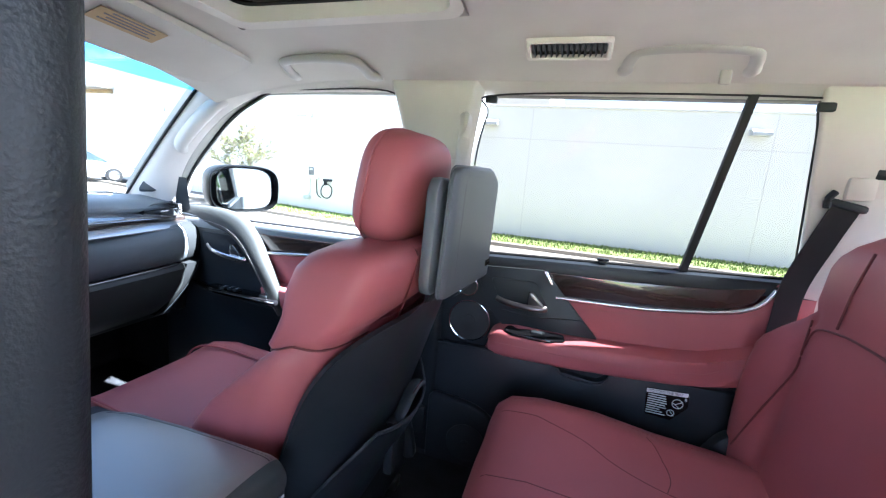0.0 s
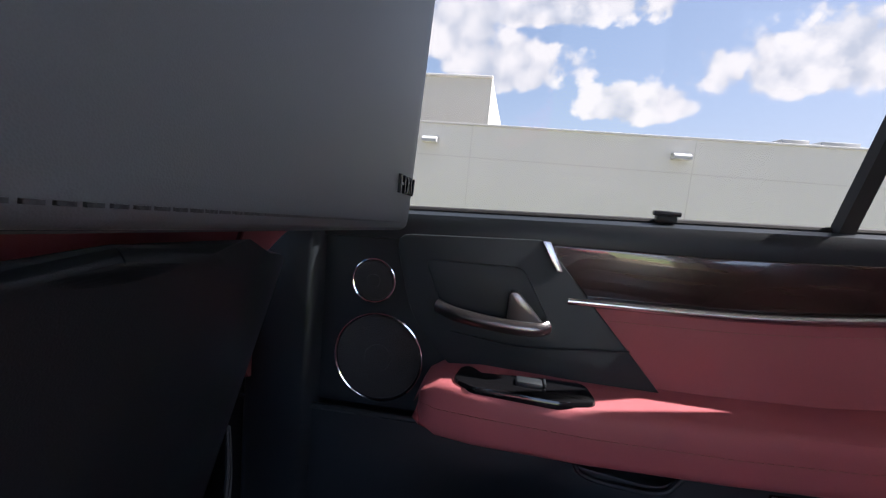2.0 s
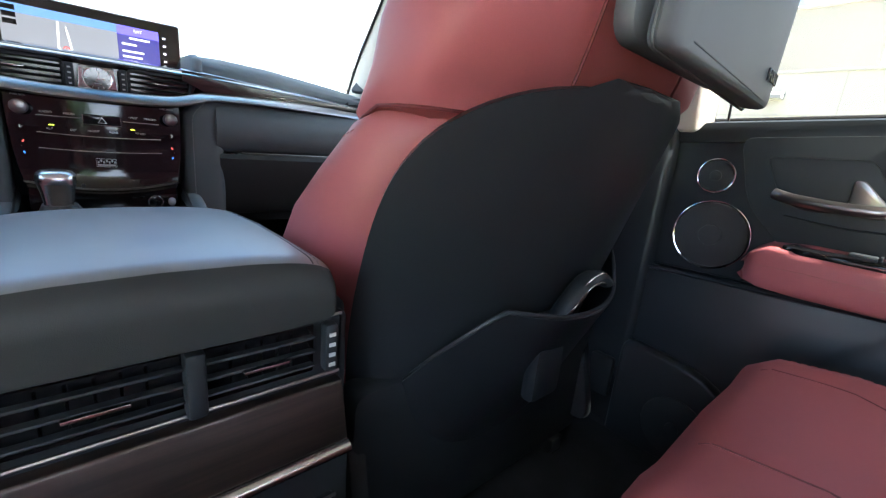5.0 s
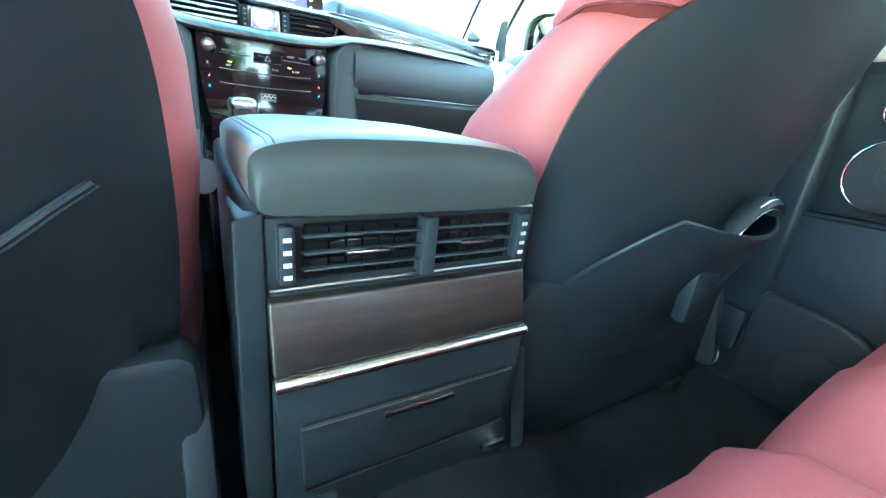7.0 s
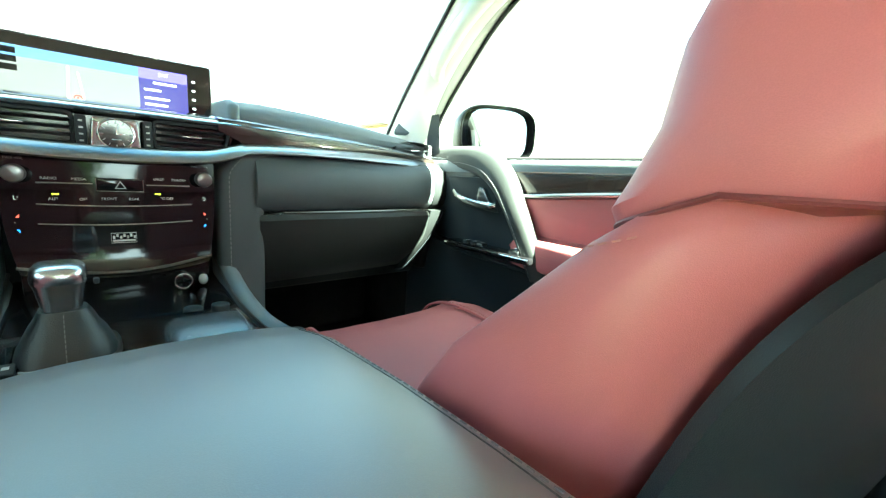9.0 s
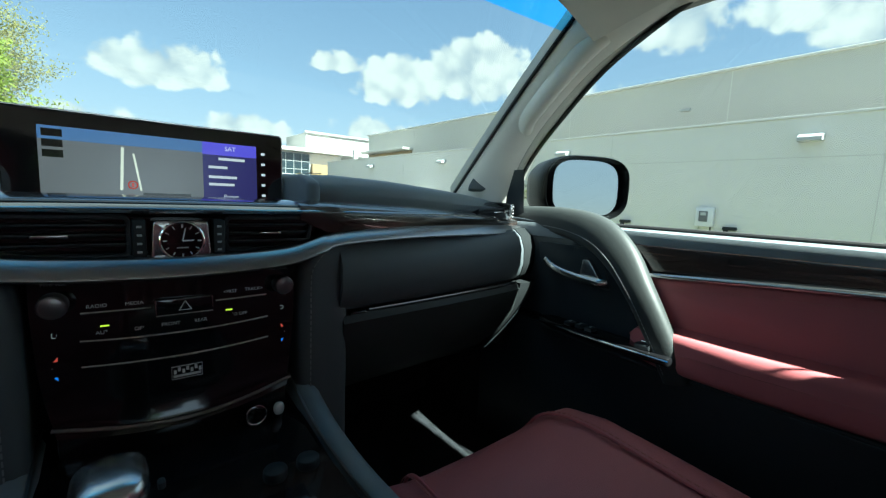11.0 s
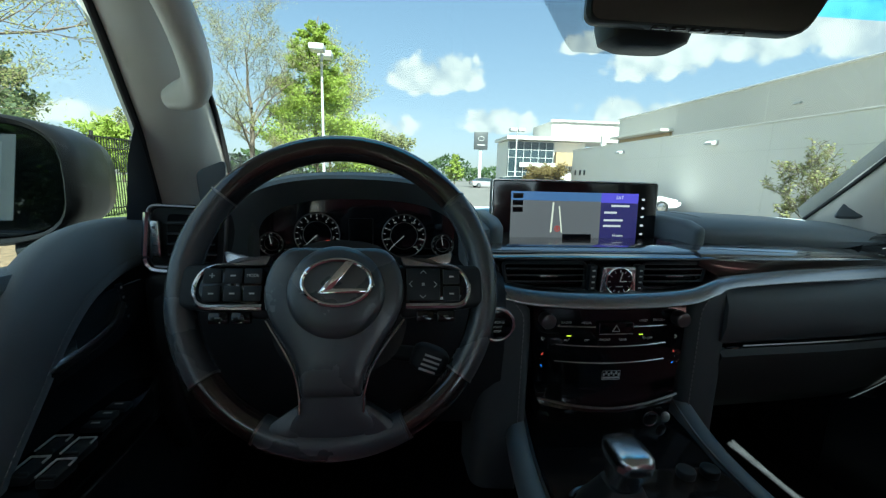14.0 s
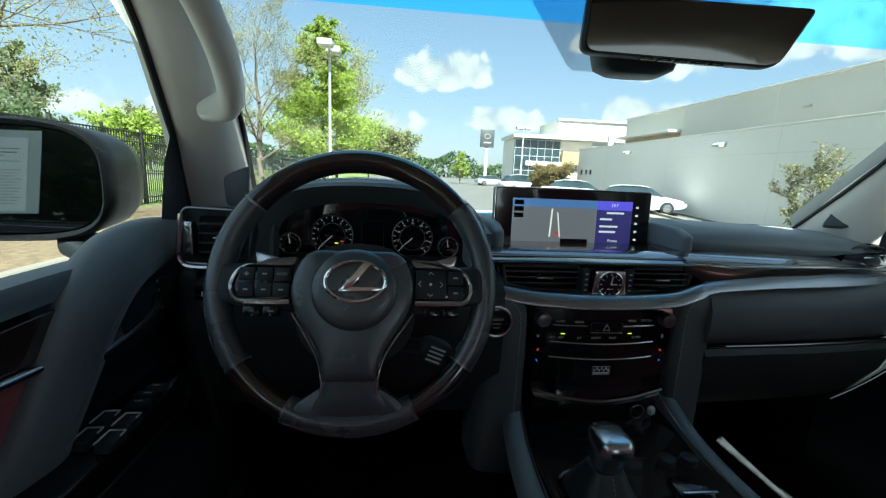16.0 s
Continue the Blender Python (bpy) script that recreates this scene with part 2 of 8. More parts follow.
WOOD_RIM = wood_mat("dark_wood_rim", (0.007, 0.005, 0.004), (0.028, 0.015, 0.012), 0, 90)
RUBBER = mat("black_rubber", (0.012, 0.012, 0.013), 0.75, var=0.15, bump=0.2, bscale=600)
BELT = mat("black_belt_webbing", (0.018, 0.018, 0.02), 0.85, var=0.1, bump=0.7, bscale=1200)
THREAD = mat("pale_stitching", (0.36, 0.13, 0.12), 0.8, var=0.1, bump=0.3, bscale=2000)
THREAD_D = mat("grey_stitching", (0.22, 0.22, 0.23), 0.8, var=0.1, bump=0.3, bscale=2000)
GRILLE = mat("black_speaker_mesh", (0.018, 0.018, 0.020), 0.38, var=0.2, vscale=9, bump=0.9, bscale=900, kind="leather", rvar=0.1)
WHITE = mat("white_print", (0.75, 0.75, 0.74), 0.5, var=0.03, bump=0.0)
PAPER = mat("white_paper", (0.78, 0.78, 0.77), 0.7, var=0.03, bump=0.1, bscale=400)
INK = mat("grey_print", (0.16, 0.16, 0.17), 0.6, var=0.05, bump=0.0)
INKL = mat("pale_button_print", (0.50, 0.50, 0.50), 0.5, var=0.05, bump=0.0)
SCREEN_BLACK = mat("dark_screen_glass", (0.006, 0.006, 0.008), 0.08, var=0.1, bump=0.0, coat=0.4, rvar=0.03)
MAP = glow("map_display", (0.50, 0.50, 0.54), 0.022)
MAPSKY = glow("map_sky_display", (0.06, 0.12, 0.26), 0.12)
MAPROAD = glow("map_road_display", (0.75, 0.74, 0.62), 0.09)
BLUEBAR = glow("blue_display", (0.05, 0.04, 0.30), 0.2)
PANELGLOW = glow("dark_blue_display", (0.04, 0.035, 0.16), 0.07)
TEXTGLOW = glow("white_display_text", (0.8, 0.8, 0.85), 0.07)
GREENGLOW = glow("green_lamp", (0.60, 0.75, 0.05), 0.11)
REDGLOW = glow("red_lamp", (0.8, 0.10, 0.08), 0.045)
BLUEGLOW = glow("blue_lamp", (0.05, 0.25, 0.9), 0.07)
AMBERGLOW = glow("pale_lamp", (0.7, 0.7, 0.7), 0.016)
MIRROR = mat("mirror_glass", (0.46, 0.50, 0.51), 0.015, metal=1.0, var=0.01, bump=0.0, rvar=0.005)
DIMMIRROR = mat("dimming_mirror_glass", (0.065, 0.064, 0.062), 0.04, metal=1.0, var=0.03, bump=0.0, rvar=0.01)
PAINT = mat("black_car_paint", (0.006, 0.006, 0.008), 0.12, var=0.05, bump=0.0, coat=0.04, spec=0.22, rvar=0.03)
MIRRORBLACK = mat("satin_black_mirror_shell", (0.006, 0.0065, 0.007), 0.35, var=0.08, bump=0.03, bscale=900, spec=0.08, rvar=0.05)
PANE = glass_mat("clear_window_glass", (0.296, 0.311, 0.307))
REARPANE = glass_mat("grey_privacy_glass", (0.174, 0.169, 0.157), 0.006)
TINTED = glass_mat("blue_shade_band_glass", (0.09, 0.31, 0.52))
FRIT = glass_mat("dotted_grey_frit", (0.52, 0.54, 0.56))
# outdoors
ASPHALT = mat("grey_asphalt", (0.15, 0.144, 0.136), 0.9, var=0.12, vscale=0.4, bump=0.6, bscale=40, dist=0.01)
CONCRETE = mat("pale_concrete", (0.25, 0.222, 0.185), 0.85, var=0.08, vscale=0.6, bump=0.3, bscale=30, dist=0.006)
STUCCO = mat("cream_stucco_wall", (0.82, 0.79, 0.73), 0.9, var=0.03, vscale=0.25, bump=0.1, bscale=60, dist=0.004)
STUCCO_UP = mat("grey_beige_stucco_wall", (0.66, 0.64, 0.59), 0.9, var=0.03, vscale=0.25, bump=0.1, bscale=60, dist=0.004)
CAPPING = mat("pale_coping", (0.76, 0.74, 0.70), 0.7, var=0.05, bump=0.1, bscale=40)
GRASS_G = mat("grass_soil", (0.17, 0.22, 0.06), 0.95, var=0.2, vscale=1.5, bump=0.6, bscale=20, col2=(0.13, 0.16, 0.05), dist=0.02)
BLADE = mat("grass_blades", (0.23, 0.30, 0.08), 0.8, var=0.2, vscale=2, bump=0)
MULCH = mat("brown_mulch", (0.24, 0.17, 0.10), 0.95, var=0.25, vscale=8, bump=0.9, bscale=60, dist=0.02)
BARK = mat("grey_brown_bark", (0.19, 0.15, 0.12), 0.95, var=0.2, vscale=6, bump=0.8, bscale=50, dist=0.02)
GREYPAINT = mat("pale_grey_metal_paint", (0.50, 0.51, 0.51), 0.5, var=0.04, bump=0.05, bscale=200)
FENCEM = mat("black_fence_paint", (0.02, 0.02, 0.022), 0.5, var=0.1, bump=0.1, bscale=300)
CARWHITE = mat("white_car_paint", (0.78, 0.78, 0.78), 0.2, var=0.02, bump=0, coat=1.0, rvar=0.04)
CARSILVER = mat("silver_car_paint", (0.45, 0.46, 0.47), 0.25, metal=0.4, var=0.02, bump=0, coat=1.0, rvar=0.04)
DARKGLASS = mat("dark_building_glass", (0.03, 0.05, 0.06), 0.06, var=0.2, vscale=0.8, bump=0, coat=0.6, rvar=0.03)
TANPANEL = mat("tan_panel", (0.42, 0.30, 0.16), 0.6, var=0.08, vscale=2, bump=0.1, bscale=30)
SIGNGREY = mat("dark_grey_sign", (0.06, 0.065, 0.07), 0.45, var=0.08, bump=0.05, bscale=80)


def leaf_mat(name, a, b2):
    m = bpy.data.materials.new(name)
    m.use_nodes = True
    nt = m.node_tree
    b = nt.nodes["Principled BSDF"]
    N, L = nt.nodes.new, nt.links.new
    g, r = N("ShaderNodeNewGeometry"), N("ShaderNodeValToRGB")
    r.color_ramp.elements[0].color, r.color_ramp.elements[1].color = (*a, 1), (*b2, 1)
    L(g.outputs["Random Per Island"], r.inputs[0])
    L(r.outputs[0], b.inputs["Base Color"])
    b.inputs["Roughness"].default_value = 0.6
    tl, ms = N("ShaderNodeBsdfTranslucent"), N("ShaderNodeMixShader")
    L(r.outputs[0], tl.inputs[0])
    ms.inputs[0].default_value = 0.55
    L(b.outputs[0], ms.inputs[1])
    L(tl.outputs[0], ms.inputs[2])
    L(ms.outputs[0], nt.nodes["Material Output"].inputs[0])
    return m


LEAF_BRIGHT = leaf_mat("spring_green_leaves", (0.25, 0.34, 0.05), (0.42, 0.49, 0.11))
LEAF_PALE = leaf_mat("pale_budding_leaves", (0.30, 0.29, 0.11), (0.44, 0.43, 0.19))
LEAF_BUD = leaf_mat("yellow_green_buds", (0.27, 0.26, 0.12), (0.42, 0.40, 0.20))
LEAF_PINE = leaf_mat("grey_green_pine_needles", (0.10, 0.14, 0.07), (0.18, 0.22, 0.11))
LEAF_DARK = leaf_mat("dark_green_leaves", (0.035, 0.07, 0.02), (0.08, 0.13, 0.035))
LEAF_GREY = leaf_mat("grey_green_shrub_leaves", (0.19, 0.22, 0.09), (0.34, 0.33, 0.15))
LEAF_TAN = leaf_mat("tan_hedge_leaves", (0.16, 0.11, 0.04), (0.28, 0.22, 0.07))

# ------------------------------------------------------------------ mesh tools
def part(name, bm, material, parent, label="", smooth=True, angle=40):
    """Link a bmesh as one mesh object under a thing or a part."""
    bmesh.ops.recalc_face_normals(bm, faces=bm.faces)
    me = bpy.data.meshes.new(name)
    bm.to_mesh(me)
    bm.free()
    me.materials.append(material)
    if smooth:
        me.polygons.foreach_set("use_smooth", [True] * len(me.polygons))
        me.set_sharp_from_angle(angle=radians(angle))
    ob = new(name, me)
    if parent:
        ob.parent = parent
    if label:
        tagged(ob, label)
    return ob


def thing(name, label, category, at=(0, 0, 0), group="", kind=""):
    ob = new(name)
    ob.location = at
    ob.empty_display_size = 0.05
    return tagged(ob, label, category, group, kind)


def join(*bms):
    out = bmesh.new()
    for b in bms:
        me = bpy.data.meshes.new("tmp")
        b.to_mesh(me)
        b.free()
        out.from_mesh(me)
        bpy.data.meshes.remove(me)
    return out


def moved(bm, m):
    bmesh.ops.transform(bm, matrix=m, verts=bm.verts)
    return bm


def bevel(bm, w, seg=2, limit=30):
    if w <= 0:
        return bm
    edges = [e for e in bm.edges if len(e.link_faces) == 2 and e.calc_face_angle(0) > radians(limit)]
    bmesh.ops.bevel(bm, geom=edges, offset=w, segments=seg, profile=0.5, affect="EDGES", clamp_overlap=True)
    return bm


def box(c, s, b=0.0, rot=(0, 0, 0), seg=2):
    bm = bmesh.new()
    bmesh.ops.create_cube(bm, size=1.0)
    bmesh.ops.scale(bm, vec=s, verts=bm.verts)
    bevel(bm, b, seg)
    return moved(bm, pose(*c, *rot))


def rounded_poly(pts, r, n=4):
    """A closed outline with its corners rounded; r is one radius or one for each corner."""
    out = []
    k = len(pts)
    for i in range(k):
        p, a, c = Vector(pts[i]), Vector(pts[i - 1]), Vector(pts[(i + 1) % k])
        rad = r[i] if isinstance(r, (list, tuple)) else r
        da, dc = (a - p), (c - p)
        d = min(rad, da.length * 0.49, dc.length * 0.49)
        if d < 1e-5:
            out.append(tuple(p))
            continue
        s, e = p + da.normalized() * d, p + dc.normalized() * d
        for j in range(n + 1):
            t = j / n
            out.append(tuple((1 - t) ** 2 * s + 2 * t * (1 - t) * p + t * t * e))
    return out


def slab(pts, axis, lo, hi, b=0.0, seg=2):
    """A plate: an outline in the two other axes (in xyz order), from lo to hi along axis."""
    bm = bmesh.new()
    k = "xyz".index(axis)

    def full(p, v):
        q = list(p)
        q.insert(k, v)
        return q

    f = bm.faces.new([bm.verts.new(full(p, lo)) for p in pts])
    ext = bmesh.ops.extrude_face_region(bm, geom=[f])
    d = [0, 0, 0]
    d[k] = hi - lo
    bmesh.ops.translate(bm, vec=d, verts=[v for v in ext["geom"] if isinstance(v, bmesh.types.BMVert)])
    bmesh.ops.recalc_face_normals(bm, faces=bm.faces)
    return bevel(bm, b, seg, 50)


def loft(rings, caps=True, closed=True):
    """A skin over rings of equally many points."""
    bm = bmesh.new()
    vs = [[bm.verts.new(p) for p in r] for r in rings]
    n = len(rings[0])
    for a, b in zip(vs, vs[1:]):
        for i in range(n if closed else n - 1):
            j = (i + 1) % n
            bm.faces.new((a[i], a[j], b[j], b[i]))
    if caps:
        bm.faces.new(vs[0][::-1])
        bm.faces.new(vs[-1])
    bmesh.ops.recalc_face_normals(bm, faces=bm.faces)
    return bm


def oval(cx, cy, a, b, n=28, e=2.6):
    """A superellipse as (x, y) points."""
    out = []
    for i in range(n):
        t = 2 * math.pi * i / n
        c, s = math.cos(t), math.sin(t)
        out.append((cx + a * math.copysign(abs(c) ** (2 / e), c), cy + b * math.copysign(abs(s) ** (2 / e), s)))
    return out


def spline(pts, n=8):
    """Catmull-Rom through points."""
    P = [Vector(p) for p in pts]
    P = [2 * P[0] - P[1]] + P + [2 * P[-1] - P[-2]]
    out = []
    for i in range(1, len(P) - 2):
        for j in range(n):
            t = j / n
            a, b, c, d = P[i - 1], P[i], P[i + 1], P[i + 2]
            out.append(0.5 * ((2 * b) + (c - a) * t + (2 * a - 5 * b + 4 * c - d) * t * t + (3 * b - a - 3 * c + d) * t ** 3))
    out.append(P[-2])
    return out


def sweep(path, radius, n=8, flat=1.0, up=(0, 0, 1), closed=False, caps=True):
    """A tube along a path; radius may be a list; flat squeezes it along its second axis."""
    P = [Vector(p) for p in path]
    k = len(P)
    rings = []
    for i, p in enumerate(P):
        if closed:
            d = (P[(i + 1) % k] - P[i - 1]).normalized()
        else:
            d = (P[min(i + 1, k - 1)] - P[max(i - 1, 0)]).normalized()
        u = Vector(up)
        u = (u - d * u.dot(d))
        u = u.normalized() if u.length > 1e-4 else d.orthogonal().normalized()
        v = d.cross(u)
        r = radius[i] if isinstance(radius, (list, tuple)) else radius
        rings.append([p + (v * math.cos(a) + u * math.sin(a) * flat) * r for a in (2 * math.pi * j / n for j in range(n))])
    if closed:
        rings.append(rings[0])
        bm = loft(rings, caps=False)
        bmesh.ops.remove_doubles(bm, verts=bm.verts, dist=1e-6)
        return bm
    return loft(rings, caps=caps)


def grid(f, nu, nv, thick=0.0):
    """A sheet f(u, v) with u, v in 0..1, given thickness along its normals."""
    bm = bmesh.new()
    vs = [[bm.verts.new(f(i / nu, j / nv)) for j in range(nv + 1)] for i in range(nu + 1)]
    for i in range(nu):
        for j in range(nv):
            bm.faces.new((vs[i][j], vs[i + 1][j], vs[i + 1][j + 1], vs[i][j + 1]))
    bmesh.ops.recalc_face_normals(bm, faces=bm.faces)
    if thick:
        bm.normal_update()
        bmesh.ops.solidify(bm, geom=bm.faces[:], thickness=thick)
    return bm


def pillow(c, s, e1=2.6, e2=2.8, rot=(0, 0, 0), nu=28, nv=14):
    """A soft rounded block."""
    def sp(v, e):
        return math.copysign(abs(v) ** (2 / e), v)
    rings = []
    for j in range(1, nv):
        ph = -math.pi / 2 + math.pi * j / nv
        cz, sz = sp(math.cos(ph), e1), sp(math.sin(ph), e1)
        rings.append([(s[0] / 2 * cz * sp(math.cos(t), e2), s[1] / 2 * cz * sp(math.sin(t), e2), s[2] / 2 * sz) for t in (2 * math.pi * i / nu for i in range(nu))])
    bm = loft(rings)
    return moved(bm, pose(*c, *rot))


def disc(c, r, h, axis="y", n=32, b=0.0):
    bm = bmesh.new()
    bmesh.ops.create_cone(bm, cap_ends=True, segments=n, radius1=r, radius2=r, depth=h)
    bevel(bm, b, 2, 60)
    rot = {"z": (0, 0, 0), "y": (90, 0, 0), "x": (0, 90, 0)}[axis]
    return moved(bm, pose(*c, *rot))


def ring(c, r, w, axis="y", n=40, flat=1.0):
    pts = []
    for i in range(n):
        a = 2 * math.pi * i / n
        p = {"y": (r * math.cos(a), 0, r * math.sin(a)), "x": (0, r * math.cos(a), r * math.sin(a)), "z": (r * math.cos(a), r * math.sin(a), 0)}[axis]
        pts.append(Vector(c) + Vector(p))
    up = {"x": (1, 0, 0), "y": (0, 1, 0), "z": (0, 0, 1)}[axis]
    return sweep(pts, w, 8, flat, up, closed=True)


def laid(path, bm, way, lift=0.001):
    """The path pressed on to a mesh along a direction, lifted off it a little."""
    tree = BVHTree.FromBMesh(bm)
    way = Vector(way).normalized()
    out = []
    for p in path:
        place = tree.ray_cast(Vector(p) - way * 0.25, way, 0.5)[0]
        if place is not None:
            out.append(place - way * lift)
    return out


def stitches(path, length=0.006, gap=0.003, r=0.0007):
    """A row of stitches along a path."""
    P = [Vector(p) for p in path]
    bm = bmesh.new()
    acc, on, start = 0.0, True, P[0]
    for a, b in zip(P, P[1:]):
        seg = (b - a).length
        pos = 0.0
        if seg < 1e-6:
            continue
        d = (b - a) / seg
        while True:
            need = (length if on else gap) - acc
            if pos + need > seg:
                acc += seg - pos
                break
            pos += need
            p = a + d * pos
            if on:
                t = (p - start)
                u = t.orthogonal().normalized() * r
                v = t.cross(u).normalized() * r
                ends = [[bm.verts.new(q + w) for w in (u, v, -u, -v)] for q in (start, p)]
                for i in range(4):
                    bm.faces.new((ends[0][i], ends[0][(i + 1) % 4], ends[1][(i + 1) % 4], ends[1][i]))
            start, on, acc = p, not on, 0.0
    return bm


def text_part(name, body, size, m, material, parent, thick=0.0004, label=""):
    """Raised lettering in the built-in font; m turns the xy plane of the letters into place."""
    cu = bpy.data.curves.new(name, "FONT")
    cu.body, cu.size, cu.extrude, cu.align_x, cu.align_y = body, size, thick, "CENTER", "CENTER"
    tmp = bpy.data.objects.new(name, cu)
    me = bpy.data.meshes.new_from_object(tmp)
    bpy.data.objects.remove(tmp)
    me.transform(m)
    me.materials.clear()
    me.materials.append(material)
    ob = new(name, me)
    if parent:
        ob.parent = parent
    if label:
        tagged(ob, label)
    return ob


def bars(name, c, w, h, rows, material, parent, m=None, depth=0.0006, seed=1, ragged=True):
    """Plain bars in place of small print, on the xz plane facing -y, turned by m."""
    rnd = random.Random(seed)
    bm = bmesh.new()
    for i in range(rows):
        z = h / 2 - h * (i + 0.5) / rows
        ww = w * (rnd.uniform(0.65, 1.0) if ragged else 1)
        g = bmesh.ops.create_cube(bm, size=1.0)["verts"]
        bmesh.ops.scale(bm, vec=(ww, depth, h / rows * 0.45), verts=g)
        bmesh.ops.translate(bm, vec=(-(w - ww) / 2, 0, z), verts=g)
    moved(bm, (m or Matrix.Translation(c)))
    return part(name, bm, material, parent, smooth=False)


def smooth01(t):
    t = min(1.0, max(0.0, t))
    return t * t * (3 - 2 * t)

# ------------------------------------------------------------------ the car's shell: floor, roof lining, pillars, glass
def mirrored(bm, s):
    """For s = -1, the same part on the car's left side."""
    if s < 0:
        moved(bm, Matrix.Diagonal((-1, 1, 1, 1)))
        for v in bm.verts:  # the car leans a little to its right
            k = min(1.0, max(0.0, (v.co.y - 0.45) / 0.4))
            v.co.z += 0.020 * k * k * (3 - 2 * k)
    return bm


def floor_z(x, y):
    hump = 0.10 * max(0.0, 1 - (abs(x) / 0.30) ** 2) if abs(x) < 0.30 else 0.0
    return 0.17 + hump


def build_floor():
    bm = grid(lambda u, v: (-0.80 + 1.60 * u, -1.45 + 3.25 * v, floor_z(-0.80 + 1.60 * u, 0)), 40, 24, -0.02)
    part("floor", bm, CARPET, None)
    tagged(bpy.data.objects["floor"], "black carpeted floor of the car cabin", "floor", kind="structure")
    # fire wall and tail end, which close the cabin
    bm = slab([(-0.80, 0.15), (0.80, 0.15), (0.80, 0.865), (-0.80, 0.865)], "y", 1.72, 1.76)
    tagged(part("wall_front", bm, CARPET, None), "black carpeted bulkhead behind the dashboard", "wall", kind="structure")
    bm = slab(rounded_poly([(-0.82, 0.15), (0.82, 0.15), (0.82, 0.90), (-0.82, 0.90)], 0.05), "y", -1.50, -1.44)
    tagged(part("wall_back", bm, TRIM, None), "ivory trim at the tail of the cabin", "wall", kind="structure")
    for s, n in ((1, "wall_right"), (-1, "wall_left")):
        y0 = -0.50 if s > 0 else -0.50
        bm = slab([(-1.46, 0.12), (y0, 0.12), (y0, 0.86), (-1.46, 0.86)], "x", 0.78, 0.86, 0.006)
        tagged(part(n, mirrored(bm, s), TRIM, None), "ivory side trim beside the rear seat", "wall", kind="structure")
    for s in (1, -1):
        bm = slab([(1.40, 0.12), (1.76, 0.12), (1.76, 0.86), (1.40, 0.86)], "x", 0.785, 0.84, 0.006)
        tagged(part("wall_cowl", mirrored(bm, s), CARPET, None), "black carpeted cowl side of the footwell", "wall", kind="structure")
        bm = slab([(0.36, 0.10), (0.50, 0.10), (0.50, 0.83), (0.36, 0.83)], "x", 0.812, 0.85, 0.004)
        tagged(part("wall_pillar", mirrored(bm, s), PLASTIC, None), "black inner side of the centre pillar", "wall", kind="structure")
    # door sills
    for s in (1, -1):
        bm = slab(rounded_poly([(0.72, 0.10), (0.80, 0.10), (0.80, 0.20), (0.72, 0.185)], 0.006), "y", -0.50, 1.45, 0.003)
        tagged(part("trim_sill", mirrored(bm, s), PLASTIC, None), "black plastic scuff plate along the door sill", "sill", kind="structure")


def roof_z(x, y):
    return 1.345 - 0.085 * (abs(x) / 0.70) ** 3.2 - 0.07 * max(0.0, (y - 0.55) / 0.55) ** 2.2


SUNROOF = (0.47, 0.26, 0.78)


def build_roof():
    hx, ya, yb = SUNROOF
    xs = sorted(set([-0.70 + 1.40 * i / 40 for i in range(41)] + [-hx, hx]))
    ys = sorted(set([-1.46 + 2.56 * i / 40 for i in range(41)] + [ya, yb]))
    bm = bmesh.new()
    vs = {}
    for i, x in enumerate(xs):
        for j, y in enumerate(ys):
            vs[i, j] = bm.verts.new((x, y, roof_z(x, y)))
    for i in range(len(xs) - 1):
        for j in range(len(ys) - 1):
            mx, my = (xs[i] + xs[i + 1]) / 2, (ys[j] + ys[j + 1]) / 2
            if abs(mx) < hx and ya < my < yb:
                continue
            bm.faces.new((vs[i, j], vs[i, j + 1], vs[i + 1, j + 1], vs[i + 1, j]))
    lo = bmesh.ops.extrude_face_region(bm, geom=bm.faces[:])
    bmesh.ops.translate(bm, vec=(0, 0, 0.03), verts=[v for v in lo["geom"] if isinstance(v, bmesh.types.BMVert)])
    bmesh.ops.recalc_face_normals(bm, faces=bm.faces)
    tagged(part("ceiling", bm, LINER, None), "ivory fabric headliner under the roof", "ceiling", kind="structure")
    bm = grid(lambda u, v: (-0.78 + 1.56 * u, -1.5 + 2.62 * v, roof_z(-0.70 + 1.40 * u, -1.46 + 2.56 * v) + 0.055), 20, 24, 0.02)
    tagged(part("roof", bm, PAINT, None), "black painted car roof", "roof", kind="structure")
    t = thing("sunroof", "ivory sunroof shade closed in its recessed frame", "sunroof")
    part("shade", box((0, 0.52, 1.365), (0.92, 0.50, 0.012), 0.004), LINER, t)
    rim = rounded_poly([(-hx, ya), (hx, ya), (hx, yb), (-hx, yb)], 0.05, 5)
    inner = rounded_poly([(-hx + 0.022, ya + 0.022), (hx - 0.022, ya + 0.022), (hx - 0.022, yb - 0.022), (-hx + 0.022, yb - 0.022)], 0.04, 5)
    part("surround", loft([[(x, y, roof_z(x, y) - 0.004) for x, y in rim], [(x, y, roof_z(x, y) - 0.002) for x, y in inner], [(x, y, 1.356) for x, y in inner], [(x, y, 1.362) for x, y in rim]], caps=False), TRIM, t)
    part("seal", sweep([(x, y, 1.352) for x, y in inner], 0.004, 6, closed=True), RUBBER, t)


